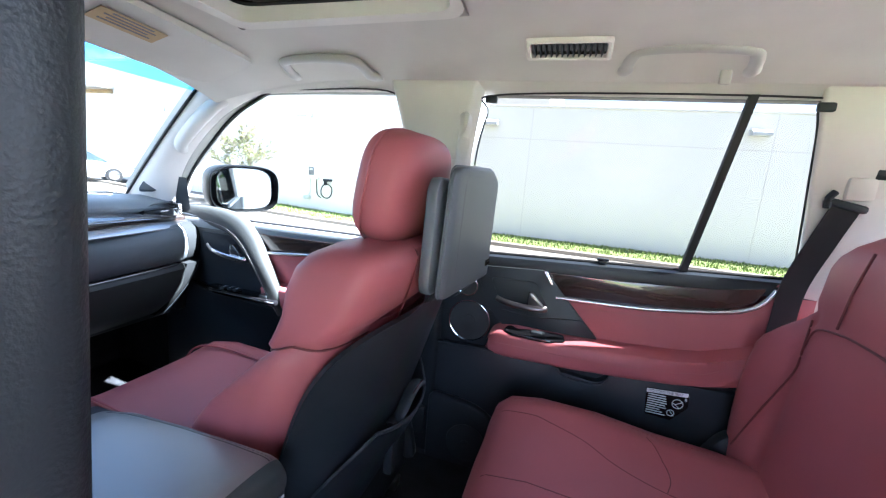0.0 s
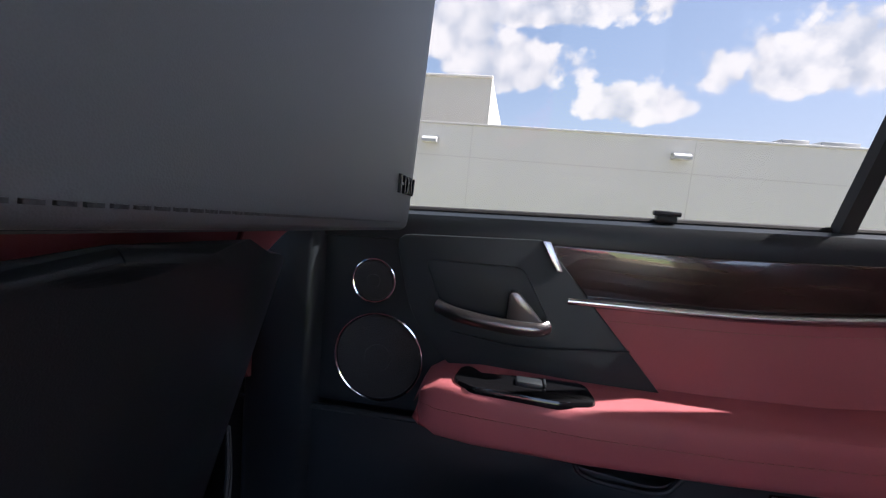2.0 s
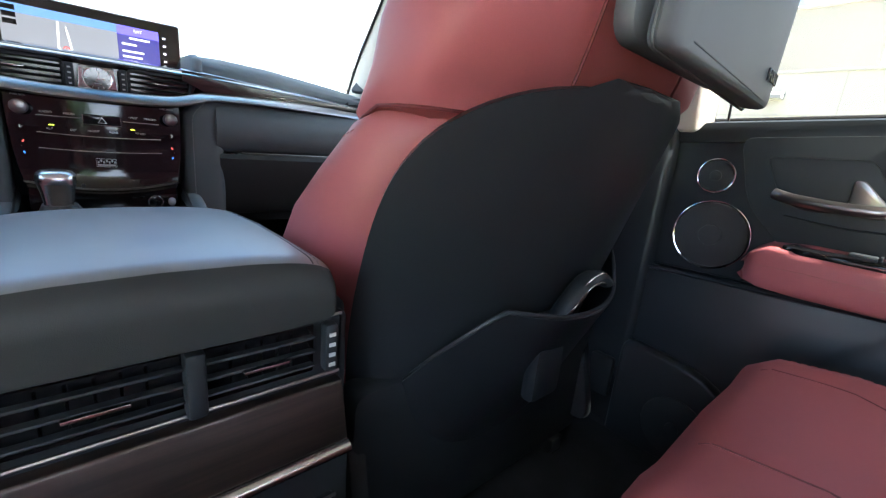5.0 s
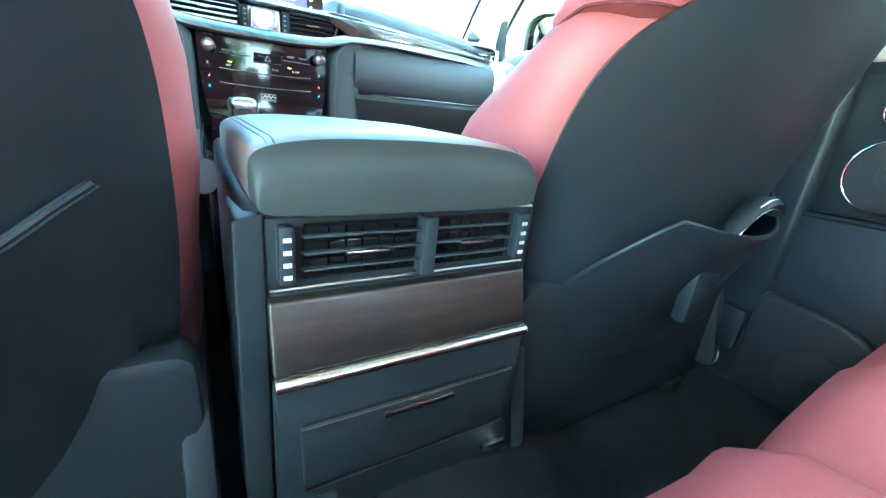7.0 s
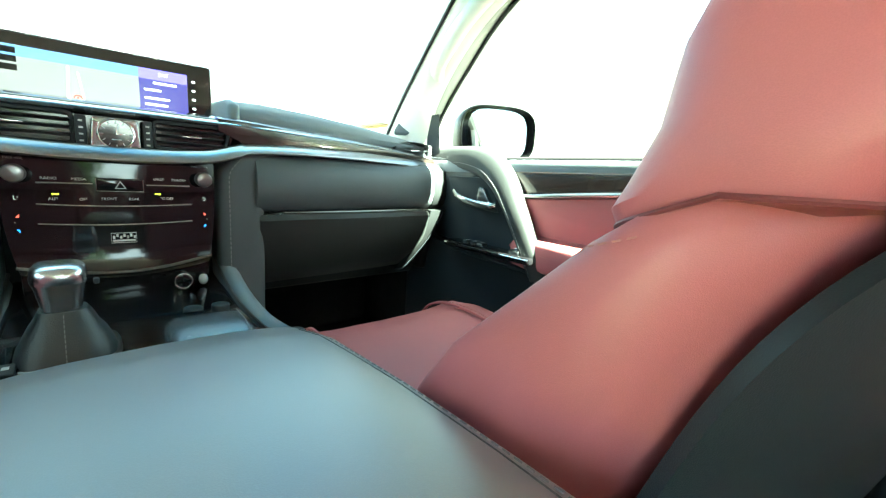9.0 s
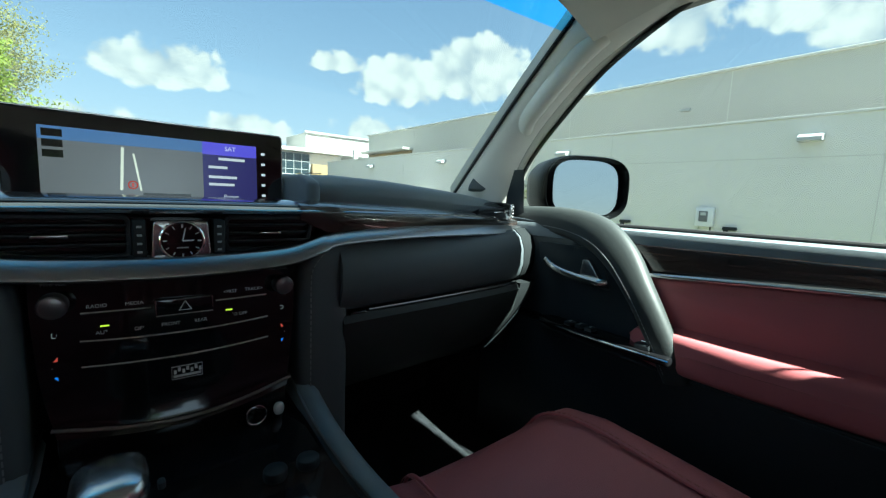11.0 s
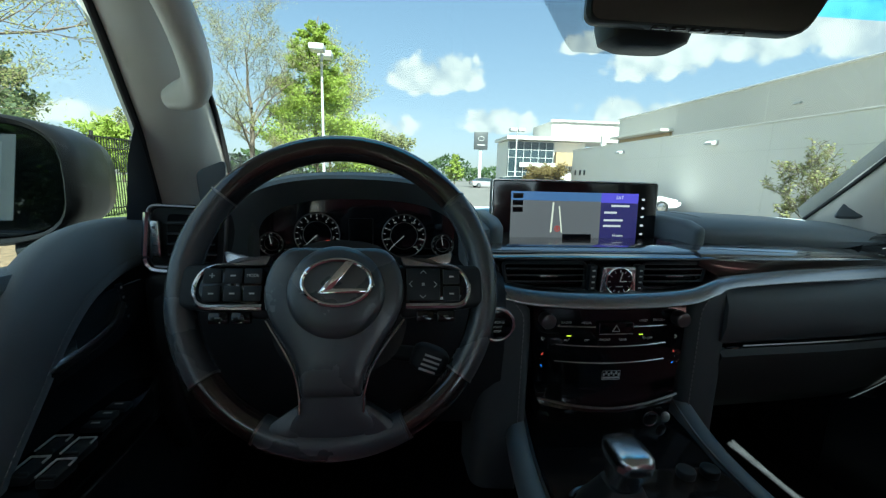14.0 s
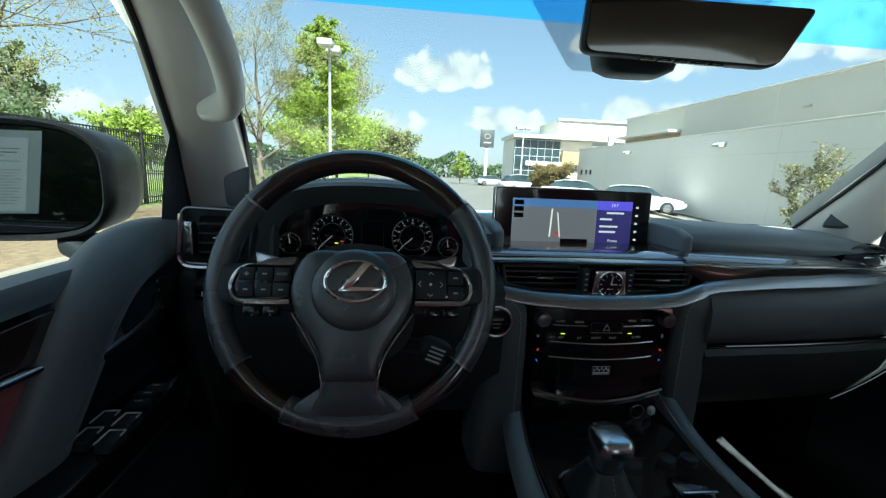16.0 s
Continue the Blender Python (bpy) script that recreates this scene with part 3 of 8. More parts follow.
def build_pillars():
    for s in (1, -1):
        # windscreen pillar: an edge towards the windscreen, a swell, an edge towards the side window
        rows = []
        ins = spline([(0.768, 1.60, 0.872), (0.722, 1.440, 0.985), (0.703, 1.290, 1.118), (0.676, 1.120, 1.250), (0.640, 1.02, 1.30)], 6)
        if s < 0:
            ins = spline([(0.700, 1.46, 0.86), (0.690, 1.395, 0.955), (0.680, 1.315, 1.06), (0.662, 1.115, 1.25), (0.640, 1.00, 1.30)], 6)
        outs = spline([(0.798, 1.368, 0.850), (0.786, 1.315, 0.950), (0.770, 1.252, 1.040), (0.746, 1.100, 1.205), (0.715, 0.82, 1.285)] if s < 0 else [(0.812, 1.395, 0.858), (0.822, 1.345, 0.975), (0.816, 1.245, 1.080), (0.782, 1.095, 1.178), (0.730, 0.85, 1.270)], 6)
        for a, b in zip(ins, outs):
            d = b - a
            n = Vector((-0.72, -0.62, -0.30)).normalized()
            ringp = [a + Vector((0.03, 0.05, 0.03)), a]
            for k in range(1, 8):
                t = k / 8
                ringp.append(a + d * t + n * 0.030 * math.sin(math.pi * t) ** 0.7)
            ringp += [b, b + (Vector((0.030, 0.03, 0.01)) if s < 0 else Vector((0.045, 0.02, 0.01)))]
            rows.append([tuple(p) for p in ringp])
        t = thing("a_pillar_trim", "ivory windscreen pillar trim with a grab handle", "pillar", kind="structure")
        part("cover", mirrored(loft(rows), s), TRIM, t)
        part("seal", mirrored(sweep([p + Vector((-0.004, -0.004, 0.002)) for p in ins], 0.0045, 8), s), RUBBER, t, "black windscreen rubber seal")
        part("seal", mirrored(sweep([p + Vector((-0.002, 0.0, -0.004)) for p in outs], 0.0055, 8), s), RUBBER, t, "black door rubber seal")
        # pillar grab handle
        hx, hy, hz = (0.0, 0.0, 0.0) if s < 0 else (0.086, 0.095, 0.004)
        P = [Vector((x + hx, y + hy, z + hz)) for x, y, z in ((0.698, 1.226, 1.046), (0.646, 1.192, 1.057), (0.622, 1.130, 1.095), (0.622, 1.06, 1.155), (0.640, 1.005, 1.205), (0.680, 0.985, 1.225))]
        part("grab_handle", mirrored(sweep(spline(P, 6), [0.012, 0.014, 0.016, 0.0175, 0.0185] + [0.0190] * 21 + [0.020] * 5, 16, 1.25), s), TRIM, t)
        part("handle_mount", mirrored(sweep([Vector((x + hx, y + hy, z + hz)) for x, y, z in spline([(0.715, 0.985, 1.236), (0.680, 0.988, 1.226), (0.650, 0.998, 1.212)], 4)], [0.024] * 3 + [0.022] * 3 + [0.0195] * 3, 18, 1.2), s), TRIM, t)
        part("speaker_cover", mirrored(moved(slab(rounded_poly([(-0.052, -0.030), (0.046, -0.026), (0.052, 0.022), (-0.022, 0.030)], 0.016), "y", -0.008, 0.010, 0.003), pose(0.770, 1.462, 0.918, -28, 0, -36) if s > 0 else pose(0.690, 1.325, 0.925, -18, 88, -35) @ Matrix.Scale(0.78, 4)), s), GREYVINYL, t, "small grey tweeter grille at the pillar foot")
        # centre pillar
        bl = [(0.800, 0.47), (0.770, 0.455), (0.768, 0.34), (0.800, 0.315)]
        tl = [(0.745, 0.545), (0.715, 0.53), (0.715, 0.300), (0.745, 0.275)]
        rws = []
        for k in range(9):
            u = k / 8
            z = 0.80 + 0.47 * u
            f = u ** 2.4
            rws.append([((1 - u) * a[0] + u * b[0] - 0.012 * math.sin(math.pi * u), (1 - f) * a[1] + f * b[1], z) for a, b in zip(bl, tl)])
        t = thing("b_pillar_trim", "ivory centre pillar trim between the side windows", "pillar", kind="structure")
        bm = loft(rws)
        part("cover", mirrored(bevel(bm, 0.008, 3, 40), s), TRIM, t)
        part("lower_cover", mirrored(bevel(loft([[(x - 0.004 * k, y, z) for x, y in ((0.80, 0.475), (0.764, 0.462), (0.764, 0.368), (0.80, 0.350))] for k, z in ((0, 0.12), (1, 0.50), (0, 0.835))]), 0.010, 3, 40), s), SHELL, t, "black lower pillar cover")
        part("belt_anchor", mirrored(box((0.752, 0.405, 0.30), (0.018, 0.05, 0.09), 0.008), s), PLASTIC, t)
        # a grip on the centre pillar, behind the front seat
        P = [(0.757, 0.345, 1.17), (0.725, 0.325, 1.175), (0.700, 0.315, 1.15), (0.698, 0.318, 1.06), (0.705, 0.325, 0.96), (0.740, 0.335, 0.945)]
        part("grip", mirrored(sweep(spline(P, 6), 0.0145, 10, 1.2), s), TRIM, t)
        # roof rail over the windows
        prof = [(0.640, 1.312), (0.690, 1.286), (0.722, 1.262), (0.748, 1.238), (0.775, 1.235), (0.790, 1.262), (0.775, 1.33), (0.66, 1.36)]
        ys = [-1.46, -0.6, -0.2, 0.3, 0.6, 0.78, 0.90, 0.98]
        rws = [[(x - 0.012 * max(0, (y - 0.6) / 0.4), y, z - 0.012 * max(0, (y - 0.6) / 0.4) ** 2) for x, z in prof] for y in ys]
        t = thing("roof_rail_trim", "ivory headliner edge over the side windows", "trim", kind="structure")
        part("cover", mirrored(loft(rws), s), LINER, t)
        # rear pillar
        bl = [(0.83, -0.48), (0.775, -0.455), (0.765, -0.62), (0.83, -0.66)]
        tl = [(0.775, -0.415), (0.722, -0.40), (0.722, -0.66), (0.775, -0.70)]
        rws = []
        for k in range(7):
            u = k / 6
            rws.append([((1 - u) * a[0] + u * b[0], (1 - u) * a[1] + u * b[1], 0.82 + 0.45 * u) for a, b in zip(bl, tl)])
        t = thing("c_pillar_trim", "ivory rear pillar trim with a seat belt slot", "pillar", kind="structure")
        part("cover", mirrored(bevel(loft(rws), 0.01, 3, 40), s), TRIM, t)
        part("belt_plate", mirrored(box((0.752, -0.545, 1.10), (0.018, 0.075, 0.10), 0.008), s), TRIM, t)
        part("belt_slot", mirrored(box((0.744, -0.545, 1.10), (0.010, 0.040, 0.022), 0.003), s), PLASTIC, t, "dark slot for the belt")
        # rear quarter: glass beyond the pillar stays plain trim
        bm = slab([(-1.46, 0.84), (-0.60, 0.84), (-0.62, 0.95), (-1.46, 0.95)], "x", 0.78, 0.82, 0.005)
        tagged(part("trim_quarter", mirrored(bm, s), TRIM, None), "ivory quarter trim beside the luggage space", "trim", kind="structure")


def windscreen_point(u, v):
    """u across from left to right, v from the base to the top."""
    x = (-1 + 2 * u)
    bow = 1 - x * x
    xb, yb, zb = 0.765 * x, 1.60 + 0.16 * bow, 0.868 + 0.035 * bow
    xt, yt, zt = 0.660 * x, 1.045 + 0.055 * bow, 1.296 + 0.024 * bow
    return (xb + (xt - xb) * v, yb + (yt - yb) * v, zb + (zt - zb) * v + 0.012 * math.sin(math.pi * v))


def build_windscreen():
    t = thing("windshield", "clear windscreen with a blue shade band at the top", "windshield")
    g = part("pane", grid(lambda u, v: windscreen_point(u, -0.14 + v * 0.94), 24, 16), PANE, t)
    g.visible_shadow = False
    g = part("shade_band", grid(lambda u, v: windscreen_point(u, 0.80 + v * 0.20), 24, 6), TINTED, t, "blue tinted shade band")
    # dotted patch round the mirror foot
    def dots(u, v):
        x = 0.5 + (-1 + 2 * u) * 0.14
        low = 0.675 + 2.0 * max(0.0, abs(x - 0.5) - 0.05)
        p = Vector(windscreen_point(x, low + (1.0 - low) * v))
        return p + Vector((0, -0.006, -0.006))
    part("sensor_patch", grid(dots, 24, 8), FRIT, t, "grey dotted patch behind the mirror")
    bm = bmesh.new()
    for i in range(-36, 37):
        for j in range(50):
            x = 0.5 + 0.14 * (i + 0.5 * (j % 2)) / 36
            low = 0.675 + 2.0 * max(0.0, abs(x - 0.5) - 0.05)
            q = 0.66 + 0.0068 * j
            if q < low or abs(x - 0.5) < 0.055:
                continue
            p = Vector(windscreen_point(x, q)) + Vector((0, -0.009, -0.009))
            bmesh.ops.create_circle(bm, cap_ends=True, segments=5, radius=0.0013, matrix=Matrix.Translation(p) @ pose(0, 0, 0, 55, 0, 0))
    tagged(part("dots", bm, PIANO, t, smooth=False), "black printed dots", kind="stuff")


def side_glass(s, pts, name, label, parent, glass=PANE):
    """A side pane from an outline in (y, z), leaning inward."""
    bm = bmesh.new()
    f = bm.faces.new([bm.verts.new(((0.815 - 0.16 * (z - 0.82)) * s, y, z)) for y, z in pts])
    ob = part(name, bm, glass, parent, label, smooth=False)
    ob.visible_shadow = glass is not PANE
    return ob


build_floor()
build_roof()
build_pillars()
build_windscreen()

# ------------------------------------------------------------------ doors
def belt_z(y):
    return 0.836 - 0.045 * y


def ring_part(name, c, r, w, s, mat_, parent, label=""):
    return part(name, mirrored(ring(c, r, w, "x", 44), s), mat_, parent, label)


def build_rear_door(s=1):
    d = thing("door_1" if s > 0 else "door_4", ("closed" if s > 0 else "open") + " rear car door with red leather panel and dark wood strip", "car door", kind="structure")

    def dp(name, bm, m, parent=d, label="", **k):
        return part(name, mirrored(bm, s), m, parent, label, **k)

    # lower black panel with its pocket cut out
    dp("lower_panel", slab(rounded_poly([(0.385, 0.14), (0.385, 0.545), (0.03, 0.560), (0.018, 0.535), (-0.085, 0.525), (-0.115, 0.562), (-0.50, 0.575), (-0.50, 0.14)], [0.02, 0.004, 0.006, 0.012, 0.018, 0.006, 0.004, 0.02]), "x", 0.770, 0.800, 0.005), SHELL)
    dp("panel_core", slab([(0.388, 0.12), (0.388, 0.80), (-0.50, 0.85), (-0.50, 0.12)], "x", 0.802, 0.845, 0.004), SHELL)
    dp("pocket", box((0.800, -0.035, 0.545), (0.008, 0.12, 0.045)), PLASTIC)
    dp("pocket_lip", sweep(spline([(0.768, 0.022, 0.545), (0.766, 0.005, 0.527), (0.766, -0.04, 0.521), (0.766, -0.085, 0.524), (0.768, -0.105, 0.545)], 5), 0.0035, 8), PLASTIC)
    dp("panel_edge", sweep([(0.772, 0.385, 0.548), (0.770, 0.2, 0.556), (0.770, 0.03, 0.563)], 0.0045, 8), SHELL)
    # upper front part, black, with the speakers
    dp("speaker_panel", slab(rounded_poly([(0.385, 0.555), (0.385, 0.80), (0.27, 0.805), (0.07, 0.808), (-0.11, 0.60), (0.03, 0.57)], 0.01), "x", 0.779, 0.806, 0.004), SHELL)
    c = (0.776, 0.277, 0.630)
    dp("speaker_grille", join(disc(c, 0.056, 0.008, "x", 40, 0.002), disc((0.772, 0.277, 0.63), 0.018, 0.004, "x", 24, 0.0015)), GRILLE, label="black woofer grille")
    ring_part("speaker_ring", (0.773, 0.277, 0.630), 0.0585, 0.0017, s, CHROME, d, "thin chrome ring")
    c = (0.776, 0.290, 0.731)
    dp("tweeter_grille", join(disc(c, 0.026, 0.008, "x", 32, 0.002), disc((0.772, 0.290, 0.731), 0.009, 0.004, "x", 20, 0.001)), GRILLE, label="black tweeter grille")
    ring_part("tweeter_ring", (0.773, 0.290, 0.731), 0.0280, 0.0015, s, CHROME, d, "thin chrome ring")
    # bezel round the release handle
    dp("bezel", slab(rounded_poly([(0.265, 0.795), (0.085, 0.806), (-0.098, 0.608), (0.030, 0.612), (0.165, 0.622), (0.235, 0.69)], [0.02, 0.006, 0.006, 0.01, 0.02, 0.03]), "x", 0.766, 0.780, 0.004), PLASTIC)
    dp("handle_recess", slab(rounded_poly([(0.225, 0.768), (0.105, 0.772), (0.062, 0.700), (0.165, 0.693), (0.195, 0.705)], 0.012), "x", 0.7635, 0.770, 0.002), PLASTIC)
    dp("release_handle", join(sweep(spline([(0.760, 0.203, 0.714), (0.750, 0.180, 0.709), (0.744, 0.13, 0.705), (0.744, 0.085, 0.705), (0.752, 0.070, 0.708)], 6), 0.0065, 10, 1.3),
                              slab(rounded_poly([(0.118, 0.704), (0.070, 0.704), (0.108, 0.744), (0.118, 0.744)], 0.005), "x", 0.748, 0.762, 0.003)), DARKMETAL, label="satin metal release handle")
    dp("bezel_spear", slab(rounded_poly([(0.088, 0.806), (0.078, 0.806), (0.060, 0.772), (0.068, 0.772)], 0.002), "x", 0.760, 0.768, 0.001), SATIN, label="slim satin corner piece")
    dp("bezel_bar", slab(rounded_poly([(0.035, 0.628), (-0.05, 0.622), (-0.094, 0.611), (0.03, 0.608)], 0.004), "x", 0.762, 0.768, 0.002), DARKMETAL)
    dp("recess_line", sweep(spline([(0.765, 0.185, 0.682), (0.764, 0.10, 0.676), (0.764, 0.02, 0.684), (0.765, -0.025, 0.688)], 6), 0.0016, 6), PLASTIC)
    # wood strip, chrome strip, red insert
    dp("wood_strip", slab(rounded_poly([(0.078, 0.802), (-0.10, 0.806), (-0.30, 0.818), (-0.405, 0.836), (-0.385, 0.795), (-0.33, 0.770), (-0.16, 0.750), (0.040, 0.742)], 0.008), "x", 0.772, 0.800, 0.006, 3), WOOD_Y, label="lacquered dark striped wood strip")
    path = spline([(0.770, 0.050, 0.738), (0.769, -0.16, 0.746), (0.768, -0.32, 0.766), (0.767, -0.375, 0.783), (0.766, -0.402, 0.806), (0.766, -0.418, 0.836)], 8)
    dp("metal_strip", sweep(path, 0.0062, 10, 0.9), SATIN, label="bright satin metal strip")
    red = [(0.038, 0.734), (-0.16, 0.742), (-0.32, 0.762), (-0.375, 0.778), (-0.405, 0.805), (-0.420, 0.85), (-0.50, 0.862), (-0.50, 0.60), (-0.10, 0.60)]
    dp("red_insert", slab(rounded_poly(red, [0.006, 0.2, 0.05, 0.02, 0.02, 0.02, 0.01, 0.01, 0.01]), "x", 0.776, 0.802, 0.010, 4), RED, label="red leather door insert")
    dp("stitching", stitches(spline([(0.7752, 0.010, 0.718), (0.7752, -0.16, 0.726), (0.7752, -0.32, 0.746), (0.7752, -0.385, 0.764), (0.7752, -0.43, 0.80)], 10)), THREAD)
    # armrest
    rows = []
    for y, zt, zb, xin in ((0.214, 0.606, 0.588, 0.752), (0.206, 0.622, 0.580, 0.725), (0.185, 0.636, 0.574, 0.708), (0.14, 0.641, 0.572, 0.702), (0.02, 0.639, 0.574, 0.700), (-0.12, 0.641, 0.580, 0.702),
                           (-0.24, 0.648, 0.588, 0.706), (-0.30, 0.656, 0.595, 0.714), (-0.35, 0.672, 0.605, 0.736), (-0.40, 0.69, 0.62, 0.768)):
        cz, h = (zt + zb) / 2, (zt - zb) / 2
        pts = [(0.782, zb)]
        for k in range(9):
            a = -math.pi / 2 + math.pi * k / 8
            pts.append((0.720 - (0.720 - xin) * math.cos(a) ** 0.55 if math.cos(a) > 1e-6 else 0.720, cz + h * math.copysign(abs(math.sin(a)) ** 0.6, math.sin(a))))
        pts.append((0.782, zt + 0.006))
        rows.append([(x, y, z) for x, z in pts])
    arm = dp("armrest", loft(rows), RED, label="padded red leather armrest")
    dp("stitching", stitches([Vector(r[5]) + Vector((-0.0008, 0, 0.004)) for r in rows[1:9]]), THREAD, arm)
    # switch pod on the armrest
    dp("switch_pod", slab(rounded_poly([(0.706, 0.150), (0.704, 0.05), (0.716, 0.012), (0.764, 0.018), (0.764, 0.165), (0.722, 0.172)], 0.012), "z", 0.630, 0.6435, 0.004), PIANO, label="gloss black window switch pod")
    dp("window_switch", join(box((0.735, 0.085, 0.645), (0.018, 0.030, 0.008), 0.003), box((0.735, 0.068, 0.647), (0.016, 0.003, 0.006), 0.001)), PLASTIC)
    # belt line ledge, seal and blind hook
    rows = []
    for y in (0.385, 0.2, 0.0, -0.2, -0.42, -0.50):
        z = belt_z(y)
        rows.append([(0.776, y, z - 0.036), (0.774, y, z - 0.018), (0.780, y, z - 0.004), (0.795, y, z), (0.815, y, z - 0.002), (0.83, y, z - 0.02), (0.83, y, z - 0.05)])
    dp("belt_ledge", loft(rows), SHELL, label="soft black window ledge")
    dp("belt_seal", sweep([(0.806, y, belt_z(y) + 0.002) for y in (0.385, 0.1, -0.2, -0.50)], 0.004, 8), RUBBER)
    dp("blind_hook", join(box((0.797, -0.052, belt_z(-0.05) + 0.006), (0.014, 0.022, 0.008), 0.002), box((0.795, -0.052, belt_z(-0.05) + 0.012), (0.010, 0.030, 0.006), 0.002)), PLASTIC, label="small black blind hook")
    # lower speaker pod at the hinge side
    dp("kick_pod", slab(rounded_poly([(0.375, 0.40), (0.22, 0.385), (0.145, 0.32), (0.12, 0.20), (0.15, 0.15), (0.375, 0.15)], [0.03, 0.05, 0.05, 0.03, 0.03, 0.02]), "x", 0.748, 0.775, 0.010, 3), SHELL)
    dp("kick_grille", join(disc((0.746, 0.25, 0.265), 0.058, 0.006, "x", 36, 0.002), disc((0.742, 0.25, 0.265), 0.012, 0.004, "x", 16, 0.001)), PLASTIC)
    dp("kick_badge", box((0.7465, 0.195, 0.185), (0.003, 0.030, 0.008), 0.001), SATIN, label="small satin badge")
    # door window frame, divider bar and panes
    def xin(z):
        return 0.800 - 0.155 * (z - 0.82)
    outer = [(0.30, 0.82), (0.30, 1.05), (0.272, 1.19), (0.235, 1.236), (-0.365, 1.242), (-0.405, 1.215), (-0.430, 1.05), (-0.455, 0.855)]
    part("window_frame", mirrored(sweep(spline([(xin(z), y, z) for y, z in outer], 6), 0.0022, 8), s), RUBBER, d, "black rubber window frame")
    part("divider_bar", mirrored(loft([[(xin(z) + dx, y + dy, z) for dx, dy in ((-0.004, -0.008), (-0.004, 0.008), (0.012, 0.008), (0.012, -0.008))] for y, z in ((-0.235, 0.845), (-0.262, 1.04), (-0.290, 1.245))]), s), RUBBER, d, "slanted black window divider bar")
    side_glass(s, [(0.33, 0.80), (-0.48, 0.83), (-0.46, 1.05), (-0.43, 1.25), (0.26, 1.25), (0.32, 1.05)], "pane", "grey privacy glass", d, REARPANE)
    for y, z in ((0.262, 1.222), (-0.412, 1.222)):
        part("hook", mirrored(box((xin(z) - 0.012, y, z), (0.014, 0.030, 0.018), 0.004), s), PLASTIC, d, "small black blind catch")
    # instruction sticker
    st = part("sticker", mirrored(slab(rounded_poly([(-0.197, 0.545), (-0.294, 0.551), (-0.296, 0.512), (-0.262, 0.470), (-0.203, 0.474)], 0.003), "x", 0.7675, 0.7695, 0.0), s), PIANO, d, "black sticker with white print on folding the seat", smooth=False)
    def face(y, z, x=0.767):
        return Matrix(((0, 0, -1 * s, x * s), (-1 * s, 0, 0, y), (0, 1, 0, z), (0, 0, 0, 1)))
    part("sticker_title", mirrored(slab([(-0.199, 0.5435), (-0.292, 0.5495), (-0.292, 0.5395), (-0.199, 0.5335)], "x", 0.7665, 0.7672), s), WHITE, st, smooth=False)
    text_part("sticker_words", "TO FOLD THE SEAT", 0.0088, face(-0.243, 0.5415, 0.7663) @ pose(0, 0, 0, 0, 0, 3.5), PLASTIC, st, 0.0002)
    text_part("sticker_letter", "B", 0.010, face(-0.288, 0.532, 0.7663), WHITE, st, 0.0002)
    bm = bmesh.new()
    rnd = random.Random(5)
    for i in range(9):
        z = 0.530 - 0.0062 * i
        w = rnd.uniform(0.030, 0.046)
        g = bmesh.ops.create_cube(bm, size=1.0)["verts"]
        bmesh.ops.scale(bm, vec=(0.0008, w, 0.0024), verts=g)
        bmesh.ops.translate(bm, vec=(0.7668, -0.204 - w / 2, z), verts=g)
    part("sticker_print", mirrored(bm, s), WHITE, st, smooth=False)
    bm = join(ring((0.7668, -0.272, 0.517), 0.012, 0.0009, "x", 20), box((0.7668, -0.270, 0.512), (0.0008, 0.018, 0.0015), 0, (35, 0, 0)), box((0.7668, -0.274, 0.519), (0.0008, 0.020, 0.0015), 0, (-30, 0, 0)), ring((0.7668, -0.260, 0.490), 0.008, 0.0009, "x", 16), box((0.7668, -0.262, 0.49), (0.0008, 0.018, 0.0015), 0, (50, 0, 0)))
    part("sticker_drawing", mirrored(bm, s), WHITE, st, smooth=False)
    return d


